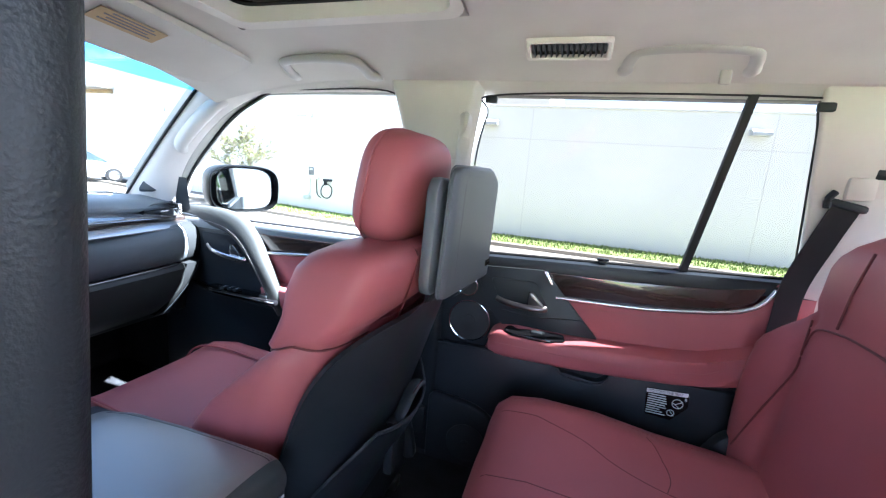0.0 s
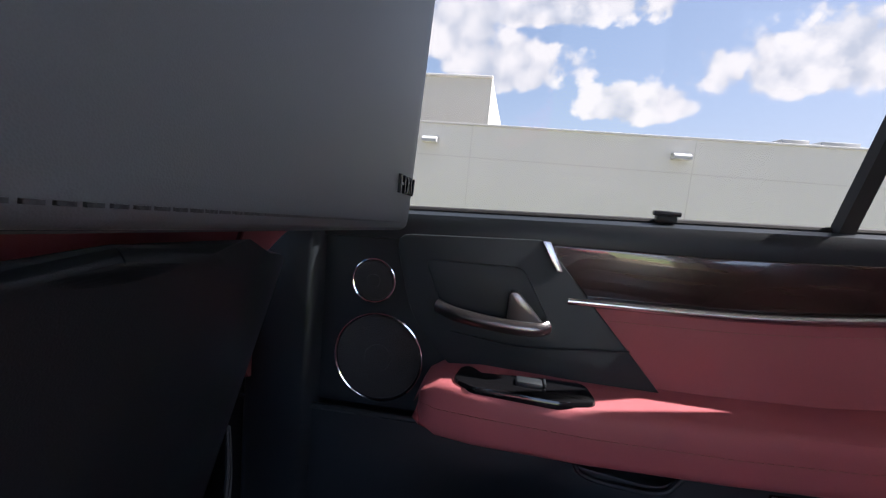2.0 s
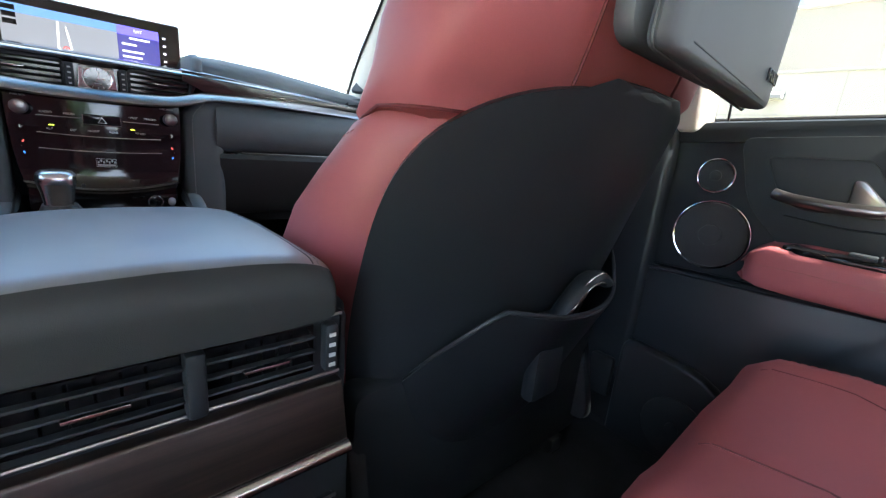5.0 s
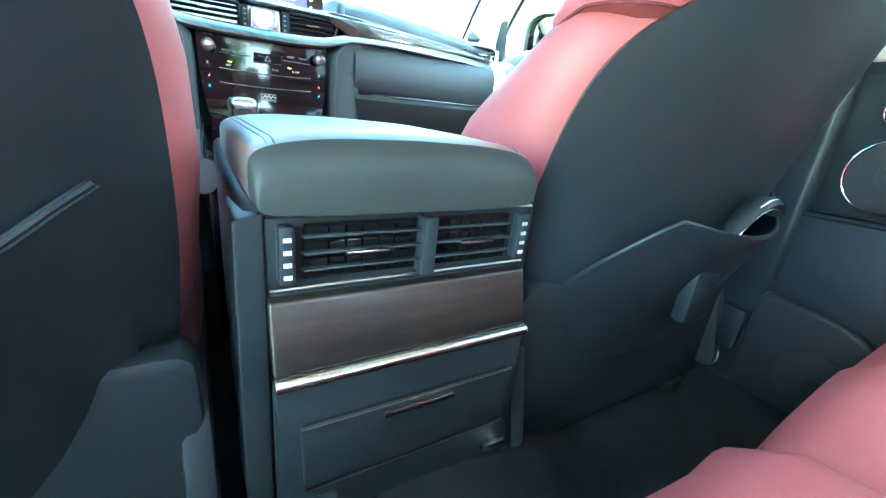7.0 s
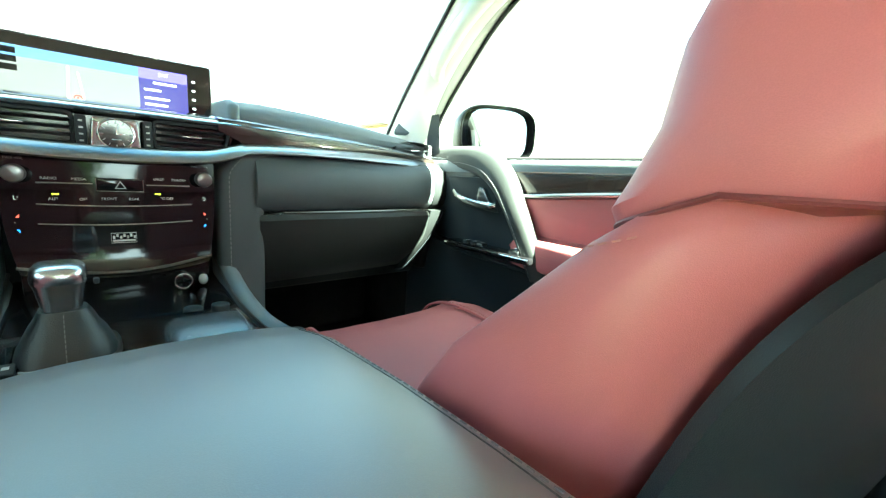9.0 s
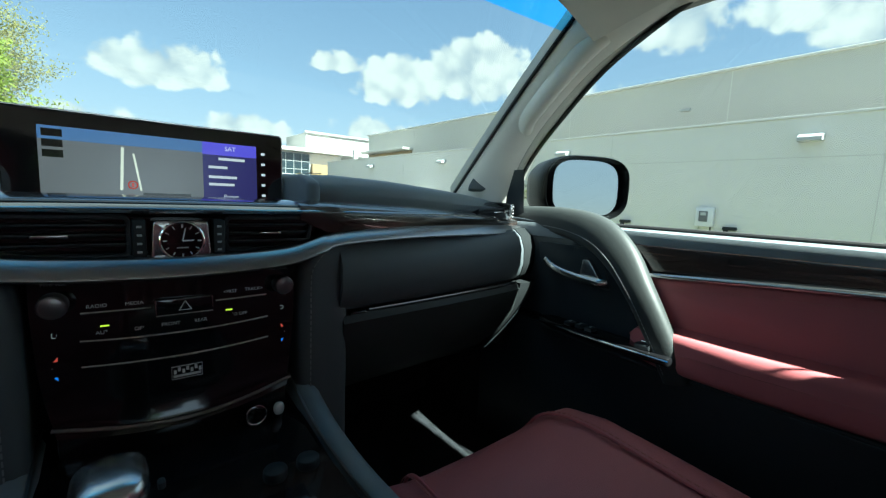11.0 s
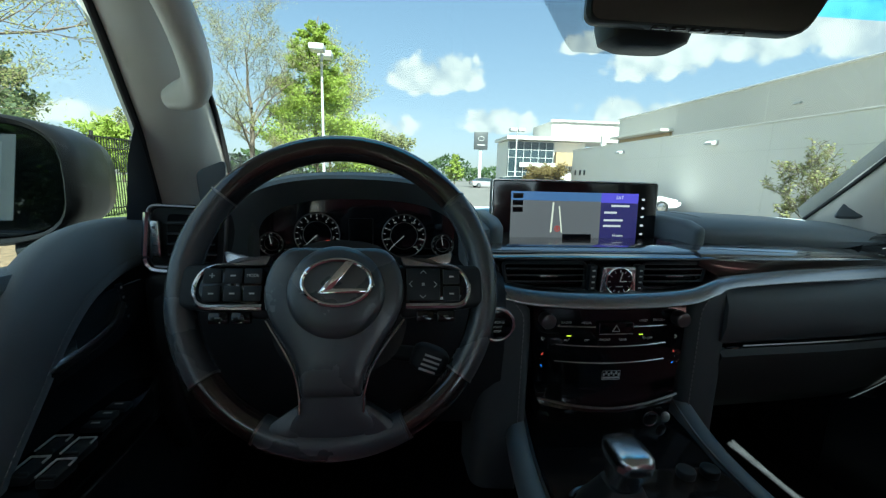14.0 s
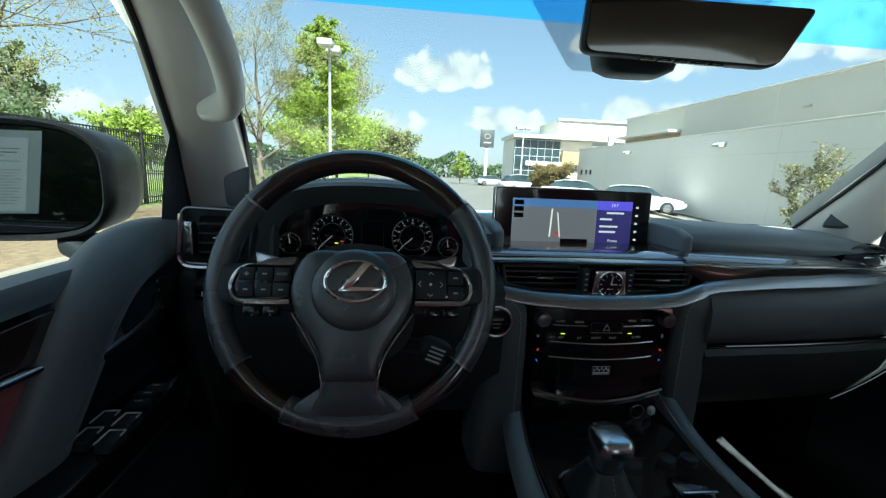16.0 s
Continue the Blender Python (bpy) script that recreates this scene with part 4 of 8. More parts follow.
def build_front_door(s=1):
    d = thing("door_2" if s > 0 else "door_3", "closed front car door with sweeping black grip and red panel", "car door", kind="structure")

    def dp(name, bm, m, parent=d, label="", **k):
        return part(name, mirrored(bm, s), m, parent, label, **k)

    dp("panel_core", slab([(0.44, 0.12), (0.44, 0.80), (1.46, 0.80), (1.46, 0.12)], "x", 0.808, 0.85, 0.004), SHELL)
    dp("lower_panel", slab(rounded_poly([(0.45, 0.14), (0.45, 0.545), (0.90, 0.545), (1.20, 0.560), (1.44, 0.60), (1.44, 0.14)], 0.01), "x", 0.770, 0.806, 0.006), SHELL)
    dp("lower_edge", sweep(spline([(0.766, 0.45, 0.549), (0.764, 0.75, 0.549), (0.762, 0.95, 0.550), (0.764, 1.22, 0.562)], 6), 0.0045, 8), PLASTIC)
    dp("upper_panel", slab(rounded_poly([(0.98, 0.56), (1.44, 0.60), (1.44, 0.83), (0.98, 0.80)], 0.01), "x", 0.784, 0.807, 0.004), SHELL)
    # switch plinth
    dp("switch_plinth", slab(rounded_poly([(0.715, 0.90), (0.770 + (0.030 if s < 0 else 0), 0.90), (0.780 + (0.024 if s < 0 else 0), 1.20), (0.745, 1.22), (0.722, 1.16)], 0.012), "z", 0.575, 0.592 + (0.030 if s < 0 else 0), 0.005), PIANO, label="gloss black switch plinth")
    dp("plinth_trim", sweep(spline([(0.722, 1.20, 0.586), (0.714, 1.12, 0.588), (0.711, 1.0, 0.588), (0.713, 0.90, 0.588)], 6), 0.0022, 6), CHROME)
    n, up, ahead, big = (4, 0.030, 0.000, 1.08) if s < 0 else (2, 0.0, 0.0, 1.0)
    for i in range(n):
        y, x = 0.955 + ahead + (0.052 if s < 0 else 0.042) * (i // 2), 0.733 + 0.022 * (i % 2)
        if s < 0:
            x, y = 0.722 + 0.030 * (i % 2) + 0.004 * (i // 2), 0.988 + 0.037 * (i // 2) + 0.006 * (i % 2)
        dp("window_switch", join(box((x, y, 0.597 + up), (0.018 * big, 0.030 * big, 0.011), 0.003), box((x, y - 0.012, 0.603 + up), (0.016, 0.004, 0.004), 0.001)), PLASTIC)
        if s > 0:
            dp("switch_edge", sweep([(x - 0.008, y - 0.013, 0.6045 + up), (x + 0.008, y - 0.013, 0.6045 + up), (x + 0.008, y + 0.008, 0.6040 + up)], 0.0016, 6), CHROME)
        else:
            # the glint of these chrome edges is painted on in pale print
            dp("switch_edge", sweep([(x + 0.0095, y - 0.013, 0.6040 + up), (x + 0.0095, y + 0.014, 0.6045 + up), (x - 0.0095, y + 0.014, 0.6045 + up), (x - 0.0095, y + 0.004, 0.6040 + up)], 0.0013, 6), INKL)
    for i in range(3):
        dp("lock_switch", box((0.742 + 0.004 * (i % 2), 1.075 + ahead + (0.026 if s > 0 else 0.022) * i, 0.596 + up), (0.026, 0.018, 0.008), 0.002), PLASTIC)
    for i in range(3):
        dp("switch_mark", box((0.742, 1.075 + ahead + (0.026 if s > 0 else 0.022) * i, 0.6008 + up), (0.010, 0.003, 0.0006)), INKL, smooth=False)
    # wood strip, metal strip, red insert and armrest
    dp("wood_strip", slab(rounded_poly([(0.45, 0.800), (1.02, 0.790), (0.99, 0.738), (0.75, 0.758), (0.56, 0.770), (0.45, 0.79)], 0.006), "x", 0.776, 0.806, 0.006, 3), WOOD_Y, label="lacquered dark striped wood strip")
    dp("metal_strip", sweep(spline([(0.774, 1.02, 0.728), (0.772, 0.75, 0.751), (0.771, 0.57, 0.764), (0.771, 0.51, 0.776), (0.771, 0.47, 0.80)], 8), 0.0062, 10, 0.9), SATIN, label="bright satin metal strip")
    dp("red_insert", slab(rounded_poly([(1.01, 0.722), (0.75, 0.746), (0.57, 0.758), (0.50, 0.776), (0.46, 0.80), (0.45, 0.60), (0.98, 0.59)], [0.006, 0.2, 0.05, 0.02, 0.01, 0.01, 0.01]), "x", 0.779, 0.806, 0.010, 4), RED, label="red leather door insert")
    dp("stitching", stitches(spline([(0.7782, 0.99, 0.704), (0.7782, 0.75, 0.728), (0.7782, 0.57, 0.741), (0.7782, 0.50, 0.758)], 10)), THREAD)
    rows = []
    for y, zt, zb, xi in ((1.00, 0.605, 0.575, 0.770), (0.985, 0.622, 0.562, 0.755), (0.93, 0.634, 0.556, 0.738), (0.80, 0.634, 0.556, 0.732), (0.62, 0.638, 0.560, 0.730), (0.50, 0.650, 0.57, 0.735), (0.45, 0.66, 0.58, 0.75)):
        cz, h = (zt + zb) / 2, (zt - zb) / 2
        pts = [(0.785, zb)]
        for k in range(9):
            a = -math.pi / 2 + math.pi * k / 8
            pts.append((0.762 - (0.762 - xi) * max(0.0, math.cos(a)) ** 0.55, cz + h * math.copysign(abs(math.sin(a)) ** 0.6, math.sin(a))))
        pts.append((0.785, zt + 0.006))
        rows.append([(x + (0.036 if s < 0 else 0.0), y - (0.13 if s < 0 and y > 0.9 else 0.0), z) for x, z in pts])
    arm = dp("armrest", loft(rows), RED, label="padded red leather armrest")
    dp("stitching", stitches([Vector(r[5]) + Vector((-0.0008, 0, 0.004)) for r in rows[1:]]), THREAD, arm)
    # the sweeping grip: broad at the top front, narrow where it meets the armrest
    stations = [((0.832, 1.42, 0.822), 0.026, 0.020), ((0.816, 1.33, 0.824), 0.031, 0.022), ((0.796, 1.19, 0.820), 0.036, 0.023), ((0.780, 1.10, 0.802), 0.040, 0.023), ((0.764, 1.035, 0.762), 0.037, 0.022),
                ((0.750, 0.980, 0.697), 0.029, 0.021), ((0.748, 0.940, 0.633), 0.027, 0.020), ((0.752, 0.912, 0.578), 0.026, 0.019), ((0.765, 0.900, 0.540), 0.025, 0.017)]
    if s < 0:
        stations = [((0.812, 1.42, 0.818), 0.032, 0.020), ((0.806, 1.32, 0.826), 0.038, 0.022), ((0.794, 1.20, 0.828), 0.044, 0.023), ((0.783, 1.11, 0.812), 0.048, 0.023), ((0.777, 1.050, 0.772), 0.047, 0.022),
                    ((0.776, 1.008, 0.720), 0.044, 0.021), ((0.776, 0.968, 0.668), 0.041, 0.020), ((0.778, 0.936, 0.622), 0.039, 0.019), ((0.786, 0.905, 0.570), 0.036, 0.017)]
    wide, dx, dz = 1.0, 0.0, 0.0
    centre = spline([(p[0] + dx, p[1], p[2] + dz) for p, _, _ in stations], 6)
    sizes = spline([(a * wide, b, 0) for _, a, b in stations], 6)
    rows = []
    for i, p in enumerate(centre):
        t = (centre[min(i + 1, len(centre) - 1)] - centre[max(i - 1, 0)]).normalized()
        inward = Vector((-1, 0, 0.25)).normalized()
        inward = (inward - t * inward.dot(t)).normalized()
        side = t.cross(inward)
        a, b = sizes[i].x, sizes[i].y
        rows.append([tuple(p + side * x + inward * y) for x, y in oval(0, 0, a, b, 20, 2.8)])
    # one leather in two tones: darkened on the sunlit side, lightened on the shaded one
    grip = dp("grip", loft(rows), DIMSKIN if s > 0 else BLACK, label="sweeping black leather pull grip")
    dp("stitching", stitches([Vector(r[3]) * 0.5 + Vector(r[4]) * 0.5 + Vector((-0.0006, 0, 0)) for r in rows[4:-3]]), THREAD_D, grip)
    # release handle in its recess
    dp("handle_recess", slab(rounded_poly([(1.265, 0.770), (1.10, 0.770), (1.055, 0.680), (1.19, 0.690), (1.25, 0.715)], 0.014), "x", 0.7795, 0.787, 0.002), PLASTIC)
    oy, oz, fh = (-0.035, 0.022, 0.030) if s < 0 else (0.0, 0.004, 0.046)
    dp("release_handle", join(sweep(spline([(0.777, 1.235 + oy, 0.722 + oz), (0.765, 1.20 + oy, 0.708 + oz), (0.758, 1.14 + oy, 0.698 + oz), (0.758, 1.08 + oy, 0.694 + oz), (0.768, 1.062 + oy, 0.696 + oz)], 6), 0.0065, 10, 1.3),
                              slab(rounded_poly([(1.125 + oy, 0.694 + oz), (1.07 + oy, 0.692 + oz), (1.105 + oy, 0.694 + fh + oz), (1.120 + oy, 0.694 + fh + oz)], 0.005), "x", 0.760, 0.776, 0.003)), SATIN, label="satin metal release handle")
    if s < 0:
        for i in range(4):
            dp("seat_memory_button", box((0.781, 1.214 - 0.003 * i, 0.722 + 0.016 * i), (0.006, 0.013, 0.012), 0.002), PLASTIC)
            dp("button_mark", box((0.7778, 1.214 - 0.003 * i, 0.722 + 0.016 * i), (0.0008, 0.004, 0.004)), INKL, smooth=False)
    # ledge and seal
    rows = []
    for y in (0.44, 0.7, 1.0, 1.2, 1.40):
        z = 0.822 - 0.006 * (y - 0.7) + (0.013 if s < 0 else 0.0)
        rows.append([(0.782, y, z - 0.036), (0.778, y, z - 0.018), (0.783, y, z - 0.004), (0.798, y, z), (0.815, y, z - 0.002), (0.83, y, z - 0.02), (0.83, y, z - 0.05)])
    dp("belt_ledge", loft(rows), BLACK, label="soft black window ledge")
    dp("belt_seal", sweep([(0.807, y, 0.826 - 0.006 * (y - 0.7)) for y in (0.44, 0.8, 1.1, 1.36)], 0.004, 8), RUBBER)
    def xin(z):
        return 0.803 - 0.155 * (z - 0.82)
    outer = [(1.405, 0.845), (1.31, 0.955), (1.13, 1.125), (0.98, 1.225), (0.80, 1.240), (0.55, 1.240), (0.50, 1.18), (0.475, 1.02), (0.47, 0.82)]
    if s > 0:
        outer[:4] = [(1.02, 1.222), (0.94, 1.234)]
    if s < 0:
        outer[:4] = [(1.375, 0.845), (1.270, 1.020), (1.115, 1.185), (0.95, 1.235)]
    part("window_frame", mirrored(sweep(spline([(xin(z), y, z) for y, z in outer], 6), 0.0022, 8), s), RUBBER, d, "black rubber window frame")
    if s < 0:
        part("sail_panel", mirrored(loft([[(xin(z) + dx, y0, z), (xin(z) + dx, y1, z)] for dx in (-0.003,) for y0, y1, z in ((1.262, 1.375, 0.81), (1.258, 1.352, 0.88), (1.252, 1.312, 0.96), (1.266, 1.285, 1.02))], caps=False, closed=False), s), SHELL, d, "black quarter panel at the mirror")
    if s > 0:
        part("sail_panel", loft([[(xin(z) - 0.003, y0, z), (xin(z) - 0.003, y1, z)] for y0, y1, z in ((1.335, 1.405, 0.81), (1.330, 1.392, 0.88), (1.326, 1.360, 0.95))], caps=False, closed=False), SHELL, d, "black quarter panel at the mirror")
    side_glass(s, [(1.43, 0.80), (0.45, 0.80), (0.455, 1.02), (0.49, 1.20), (0.54, 1.25), (1.0, 1.25), (1.20, 1.14), (1.39, 0.94)], "pane", "clear door glass", d)
    return d


build_rear_door(1)
rear_left = build_rear_door(-1)
part("outer_skin", mirrored(slab(rounded_poly([(0.385, 0.02), (0.385, 0.79), (-0.50, 0.82), (-0.50, 0.30), (-0.36, 0.02)], 0.03), "x", 0.848, 0.885, 0.012, 3), -1), PAINT, rear_left, "gloss black outer door skin")
# swung open on its hinges at the centre pillar
OPEN_TURN = pose(-0.83, 0.40, 0, 0, 0, -64) @ pose(0.83, -0.40, 0)
rear_left.matrix_basis = OPEN_TURN


def build_paper():
    t = thing("window_sheet", "white printed sheet in a clear sleeve on the rear side window", "paper")
    m = pose(-0.790, -0.205, 1.035, 0, 9, 0) @ pose(0, 0, 0, 0, 0, -90)
    part("sleeve", moved(box((0, 0, 0), (0.36, 0.0010, 0.33)), m), GREYPAINT, t, "grey plastic sleeve", smooth=False)
    sh = part("sheet", moved(box((0.012, -0.0016, -0.010), (0.30, 0.0010, 0.290)), m), PAPER, t, smooth=False)
    rows = [(0.115, 0.09, 0.006), (0.090, 0.22, 0.003), (0.075, 0.20, 0.004), (0.062, 0.11, 0.004), (0.040, 0.22, 0.002)] + [(0.005 - 0.012 * i, 0.24 - 0.02 * (i % 3), 0.0016) for i in range(12)]
    part("print", moved(join(*[box((0, -0.0026, z), (w, 0.0006, h)) for z, w, h in rows]), m), INK, sh, smooth=False)
    t.matrix_basis = OPEN_TURN


build_front_door(1)
build_front_door(-1)


def build_door_mirror(s):
    """Outside mirror on its foot, with a real mirror glass turned back to the driver."""
    t = thing("door_mirror", "black outside mirror with a rounded glass", "mirror")
    turn = pose(0.992, 1.275, 0.912, 0, 0, -29) if s > 0 else pose(1.112, 1.345, 0.918, 0, 0, -10)
    dp = 1.0 if s > 0 else 1.28
    hw, gw, hh = (0.130, 0.104, 0.091) if s > 0 else (0.168, 0.152, 0.114)
    rows = []
    for y, k, h in ((0.225 * dp, 0.35, 0.40), (0.217 * dp, 0.60, 0.66), (0.185 * dp, 0.82, 0.86), (0.12 * dp, 0.94, 0.97), (0.04, 1.0, 1.0), (-0.005, 1.0, 1.0), (-0.014, 0.97, 0.96), (-0.004, 0.93, 0.90), (0.026, 0.92, 0.885)):
        rows.append([(x, y, z) for x, z in oval(0, 0, hw * k, hh * h, 36, 3.4)])
    part("housing", mirrored(moved(loft(rows), turn), s), MIRRORBLACK, t, "black mirror housing")
    part("mirror_glass", mirrored(moved(slab(oval(0, 0, gw, hh * 0.868, 40, 3.4), "y", 0.000, 0.004), turn @ pose(0, 0, 0, -2.2 if s > 0 else -3, 0, 4 if s > 0 else -6)), s), MIRROR, t, "mirror glass")
    low = 0.0 if s > 0 else 0.055
    x1, y1 = (0.93, 1.36) if s > 0 else (1.01, 1.40)
    part("foot", mirrored(loft([[(0.83, y, z) for y, z in oval(1.34, 0.800 - low, 0.055, 0.030, 16)], [(0.93, y, z) for y, z in oval(1.39, 0.800 - low, 0.05, 0.024, 16)], [(x1 + 0.03, y, z) for y, z in oval(y1, 0.830 - 0.6 * low, 0.045, 0.03, 16)]]), s), SHELL, t)


build_paper()
build_door_mirror(1)
build_door_mirror(-1)

# ------------------------------------------------------------------ seats
def seat_y(z):
    """How far back the rear face of a front seat lies at a height."""
    return 0.385 - 0.30 * (z - 0.45)


def seam_drop(run):
    """The seam between the two back cushions falls towards the front."""
    return 0.40 * max(0.0, run - 0.07)


def build_front_seat():
    t = thing("bucket_seat", "red leather front seat with a black plastic back shell", "car seat", group="front seats")
    # backrest: flat rings from the bottom up: half width, front depth
    rows = []
    for z, a, dep in ((0.435, 0.236, 0.225), (0.45, 0.246, 0.235), (0.50, 0.258, 0.245), (0.60, 0.266, 0.256), (0.68, 0.263, 0.242), (0.730, 0.253, 0.206), (0.758, 0.241, 0.172), (0.785, 0.205, 0.12)):
        yb = seat_y(z) + 0.020
        pts = []
        for x, y in oval(0, 0, a, 1, 48, 4.8):
            # side bolsters stand forward of the middle
            fwd = dep * (1.0 - 0.34 * (1 - min(1, abs(x) / a) ** 2.2))
            run = fwd * (y * 0.5 + 0.5)
            pts.append((x, yb + 0.078 * (abs(x) / a) ** 2.6 * (1 - (y * 0.5 + 0.5)) + run, z - seam_drop(run) * min(1.0, max(0.0, (z - 0.60) / 0.14))))
        rows.append(pts)
    skin = loft(rows)
    edges = [laid(spline([(sx * 0.2, 0.43, 0.745), (sx * 0.2, 0.475, 0.728), (sx * 0.2, 0.520, 0.703), (sx * 0.2, 0.550, 0.672), (sx * 0.2, 0.572, 0.630), (sx * 0.2, 0.590, 0.57), (sx * 0.2, 0.602, 0.50)], 8), skin, (-sx, 0, 0), 0.0004) for sx in (1, -1)]
    part("backrest", skin, RED, t)
    for P in edges:
        part("stitching", stitches(P, 0.005, 0.003, 0.0008), THREAD, t)
    rows = []
    for z, a, dep, e in ((0.765, 0.222, 0.125, 4.4), (0.769, 0.236, 0.140, 4.4), (0.780, 0.241, 0.146, 4.4), (0.795, 0.241, 0.154, 4.4), (0.82, 0.239, 0.170, 4.4), (0.85, 0.235, 0.174, 4.4), (0.88, 0.228, 0.172, 4.2), (0.898, 0.219, 0.162, 4.0), (0.912, 0.200, 0.128, 3.6), (0.918, 0.165, 0.08, 3.2)):
        yb = seat_y(z) + 0.012 + 0.3 * max(0.0, 0.165 - dep) * (z > 0.89) + 0.030 * max(0.0, min(1.0, (0.815 - z) / 0.03))
        rows.append([(x, yb + dep * (y * 0.5 + 0.5), z - seam_drop(dep * (y * 0.5 + 0.5)) * min(1.0, max(0.0, (0.86 - z) / 0.07))) for x, y in oval(0, 0, a, 1, 40, e)])
    part("upper_backrest", loft(rows), RED, t)
    # welts and stitches
    pts = [(x, seat_y(0.767) + 0.040 + 0.140 * (y * 0.5 + 0.5), 0.768 - seam_drop(0.140 * (y * 0.5 + 0.5))) for x, y in oval(0, 0, 0.2385, 1.0, 56, 4.4)]
    part("welt", sweep(pts, 0.0017, 6, closed=True), SEAM, t, "dark red seam")
    for sx in (1, -1):
        P = spline([(sx * 0.100, seat_y(0.918) + 0.045, 0.9175), (sx * 0.100, seat_y(0.90) + 0.016, 0.903), (sx * 0.101, seat_y(0.85) + 0.010, 0.85), (sx * 0.102, seat_y(0.79) + 0.010, 0.79)], 6)
        part("seam", sweep(P, 0.0016, 6), SEAM, t, "dark red seam")
    # plastic shell over the back
    def shell(u, v):
        # u across, v up
        z = 0.30 + 0.505 * v
        x = (-1 + 2 * u)
        k = max(0.0, (z - 0.56) / 0.245)
        half = (0.203 + 0.038 * math.sin(math.pi * min(1, max(0, (z - 0.30) / 0.30)) / 2)) * (1 - min(1.0, k) ** 4.6) ** 0.32
        return (x * half, seat_y(z) - 0.010 + 0.098 * abs(x * half / 0.255) ** 2.6 + 0.05 * max(0, (0.40 - z) / 0.1) ** 2, z)
    bm = grid(lambda u, v: shell(u, 1 - (1 - v) ** 1.7), 32, 34, 0.010)
    bmesh.ops.remove_doubles(bm, verts=bm.verts, dist=0.0008)
    part("back_shell", bm, SHELL, t, "black grained plastic back shell")
    # pocket panel on the shell, hanging open
    def flap(u, v):
        x = -0.185 + 0.395 * u
        top = 0.470 + 0.105 * min(1.0, u / 0.16) ** 0.7 - 0.022 * math.sin(math.pi * min(1, max(0, (u - 0.16) / 0.8))) + 0.030 * max(0, (u - 0.8) / 0.2) ** 2
        z = 0.335 + (top - 0.335) * v
        y = seat_y(z) - 0.010 + 0.098 * abs(x / 0.255) ** 2.6
        return (x, y - 0.012 - 0.040 * math.sin(math.pi * min(1, u * 1.02)) ** 0.7 * v, z)
    part("pocket", grid(flap, 24, 10, 0.006), SHELL, t, "black back pocket hanging open")
    part("pocket_rim", sweep([Vector(flap(i / 24, 1.0)) + Vector((0, -0.002, 0)) for i in range(25)], 0.0028, 8), SHELL, t)
    # seat cushion
    rows = []
    for y, a, zt in ((0.44, 0.235, 0.480), (0.55, 0.250, 0.474), (0.70, 0.258, 0.476), (0.85, 0.258, 0.488), (0.96, 0.255, 0.496), (1.03, 0.248, 0.486), (1.07, 0.232, 0.458), (1.086, 0.205, 0.410), (1.082, 0.19, 0.355)):
        zb = 0.30
        pts = []
        for x, z in oval(0, 0, a, 1, 36, 4.2):
            dip = 0.022 * (1 - min(1, abs(x) / (a * 0.78)) ** 4)
            top = zt - dip
            pts.append((x, y, zb + (top - zb) * (z * 0.5 + 0.5)))
        rows.append(pts)
    part("cushion", loft(rows), RED_PERF, t)
    for sx in (1, -1):
        P = spline([(sx * 0.165, 0.50, 0.468), (sx * 0.165, 0.75, 0.469), (sx * 0.160, 0.95, 0.486), (sx * 0.150, 1.04, 0.474), (sx * 0.14, 1.080, 0.428)], 8)
        part("welt", sweep(P, 0.003, 6), RED, t)
        part("stitching", stitches([p + Vector((sx * 0.008, 0, 0.002)) for p in P], 0.007, 0.004, 0.001), THREAD, t)
    part("rear_skirt", slab(rounded_poly([(-0.255, 0.22), (0.255, 0.22), (0.250, 0.47), (-0.250, 0.47)], 0.02), "y", 0.395, 0.437, 0.008), SHELL, t, "black skirt under the backrest")
    # base, rails and feet
    part("base", slab(rounded_poly([(0.40, 0.30), (1.02, 0.30), (0.96, 0.22), (0.44, 0.22)], 0.02), "x", -0.20, 0.20, 0.01), PLASTIC, t)
    for sx in (1, -1):
        part("rail", box((sx * 0.19, 0.72, 0.205), (0.035, 0.66, 0.030), 0.004), DARKMETAL, t)
        part("rail_cap", join(box((sx * 0.155, 0.452, 0.212), (0.060, 0.052, 0.062), 0.010), box((sx * 0.155, 0.425, 0.236), (0.044, 0.012, 0.010), 0.003)), PLASTIC, t, "black rail end cap")
        part("rail_tongue", box((sx * 0.172, 0.468, 0.2455), (0.030, 0.016, 0.006), 0.002), SATIN, t, "short bright rail end")
        part("side_trim", slab(rounded_poly([(0.36, 0.25), (0.40, 0.42), (0.60, 0.38), (0.98, 0.34), (0.98, 0.24)], 0.03), "x", sx * 0.232, sx * 0.256, 0.006), PLASTIC, t)
    # headrest
    hr = part("headrest", moved(pillow((0, 0, 0), (0.268, 0.110, 0.200), 3.4, 3.2, nu=36, nv=18), pose(0, 0.335, 1.006, 10, 0, 0)), RED, t)
    part("headrest_welt", sweep([(x, 0.350 - 0.18 * (z - 1.006), z) for x, z in oval(0, 1.006, 0.1345, 0.1000, 40, 3.3)], 0.0022, 6, up=(0, 1, 0), closed=True), RED, hr)
    for sx in (1, -1):
        part("post", sweep([(sx * 0.058, 0.300, 0.96), (sx * 0.058, 0.325, 0.90)], 0.0065, 10), CHROME, t)
    return t


front_seat = build_front_seat()
front_seat.matrix_basis = pose(0.402, 0, 0)
driver_seat = copy_thing(front_seat, pose(-0.428, 0, 0))


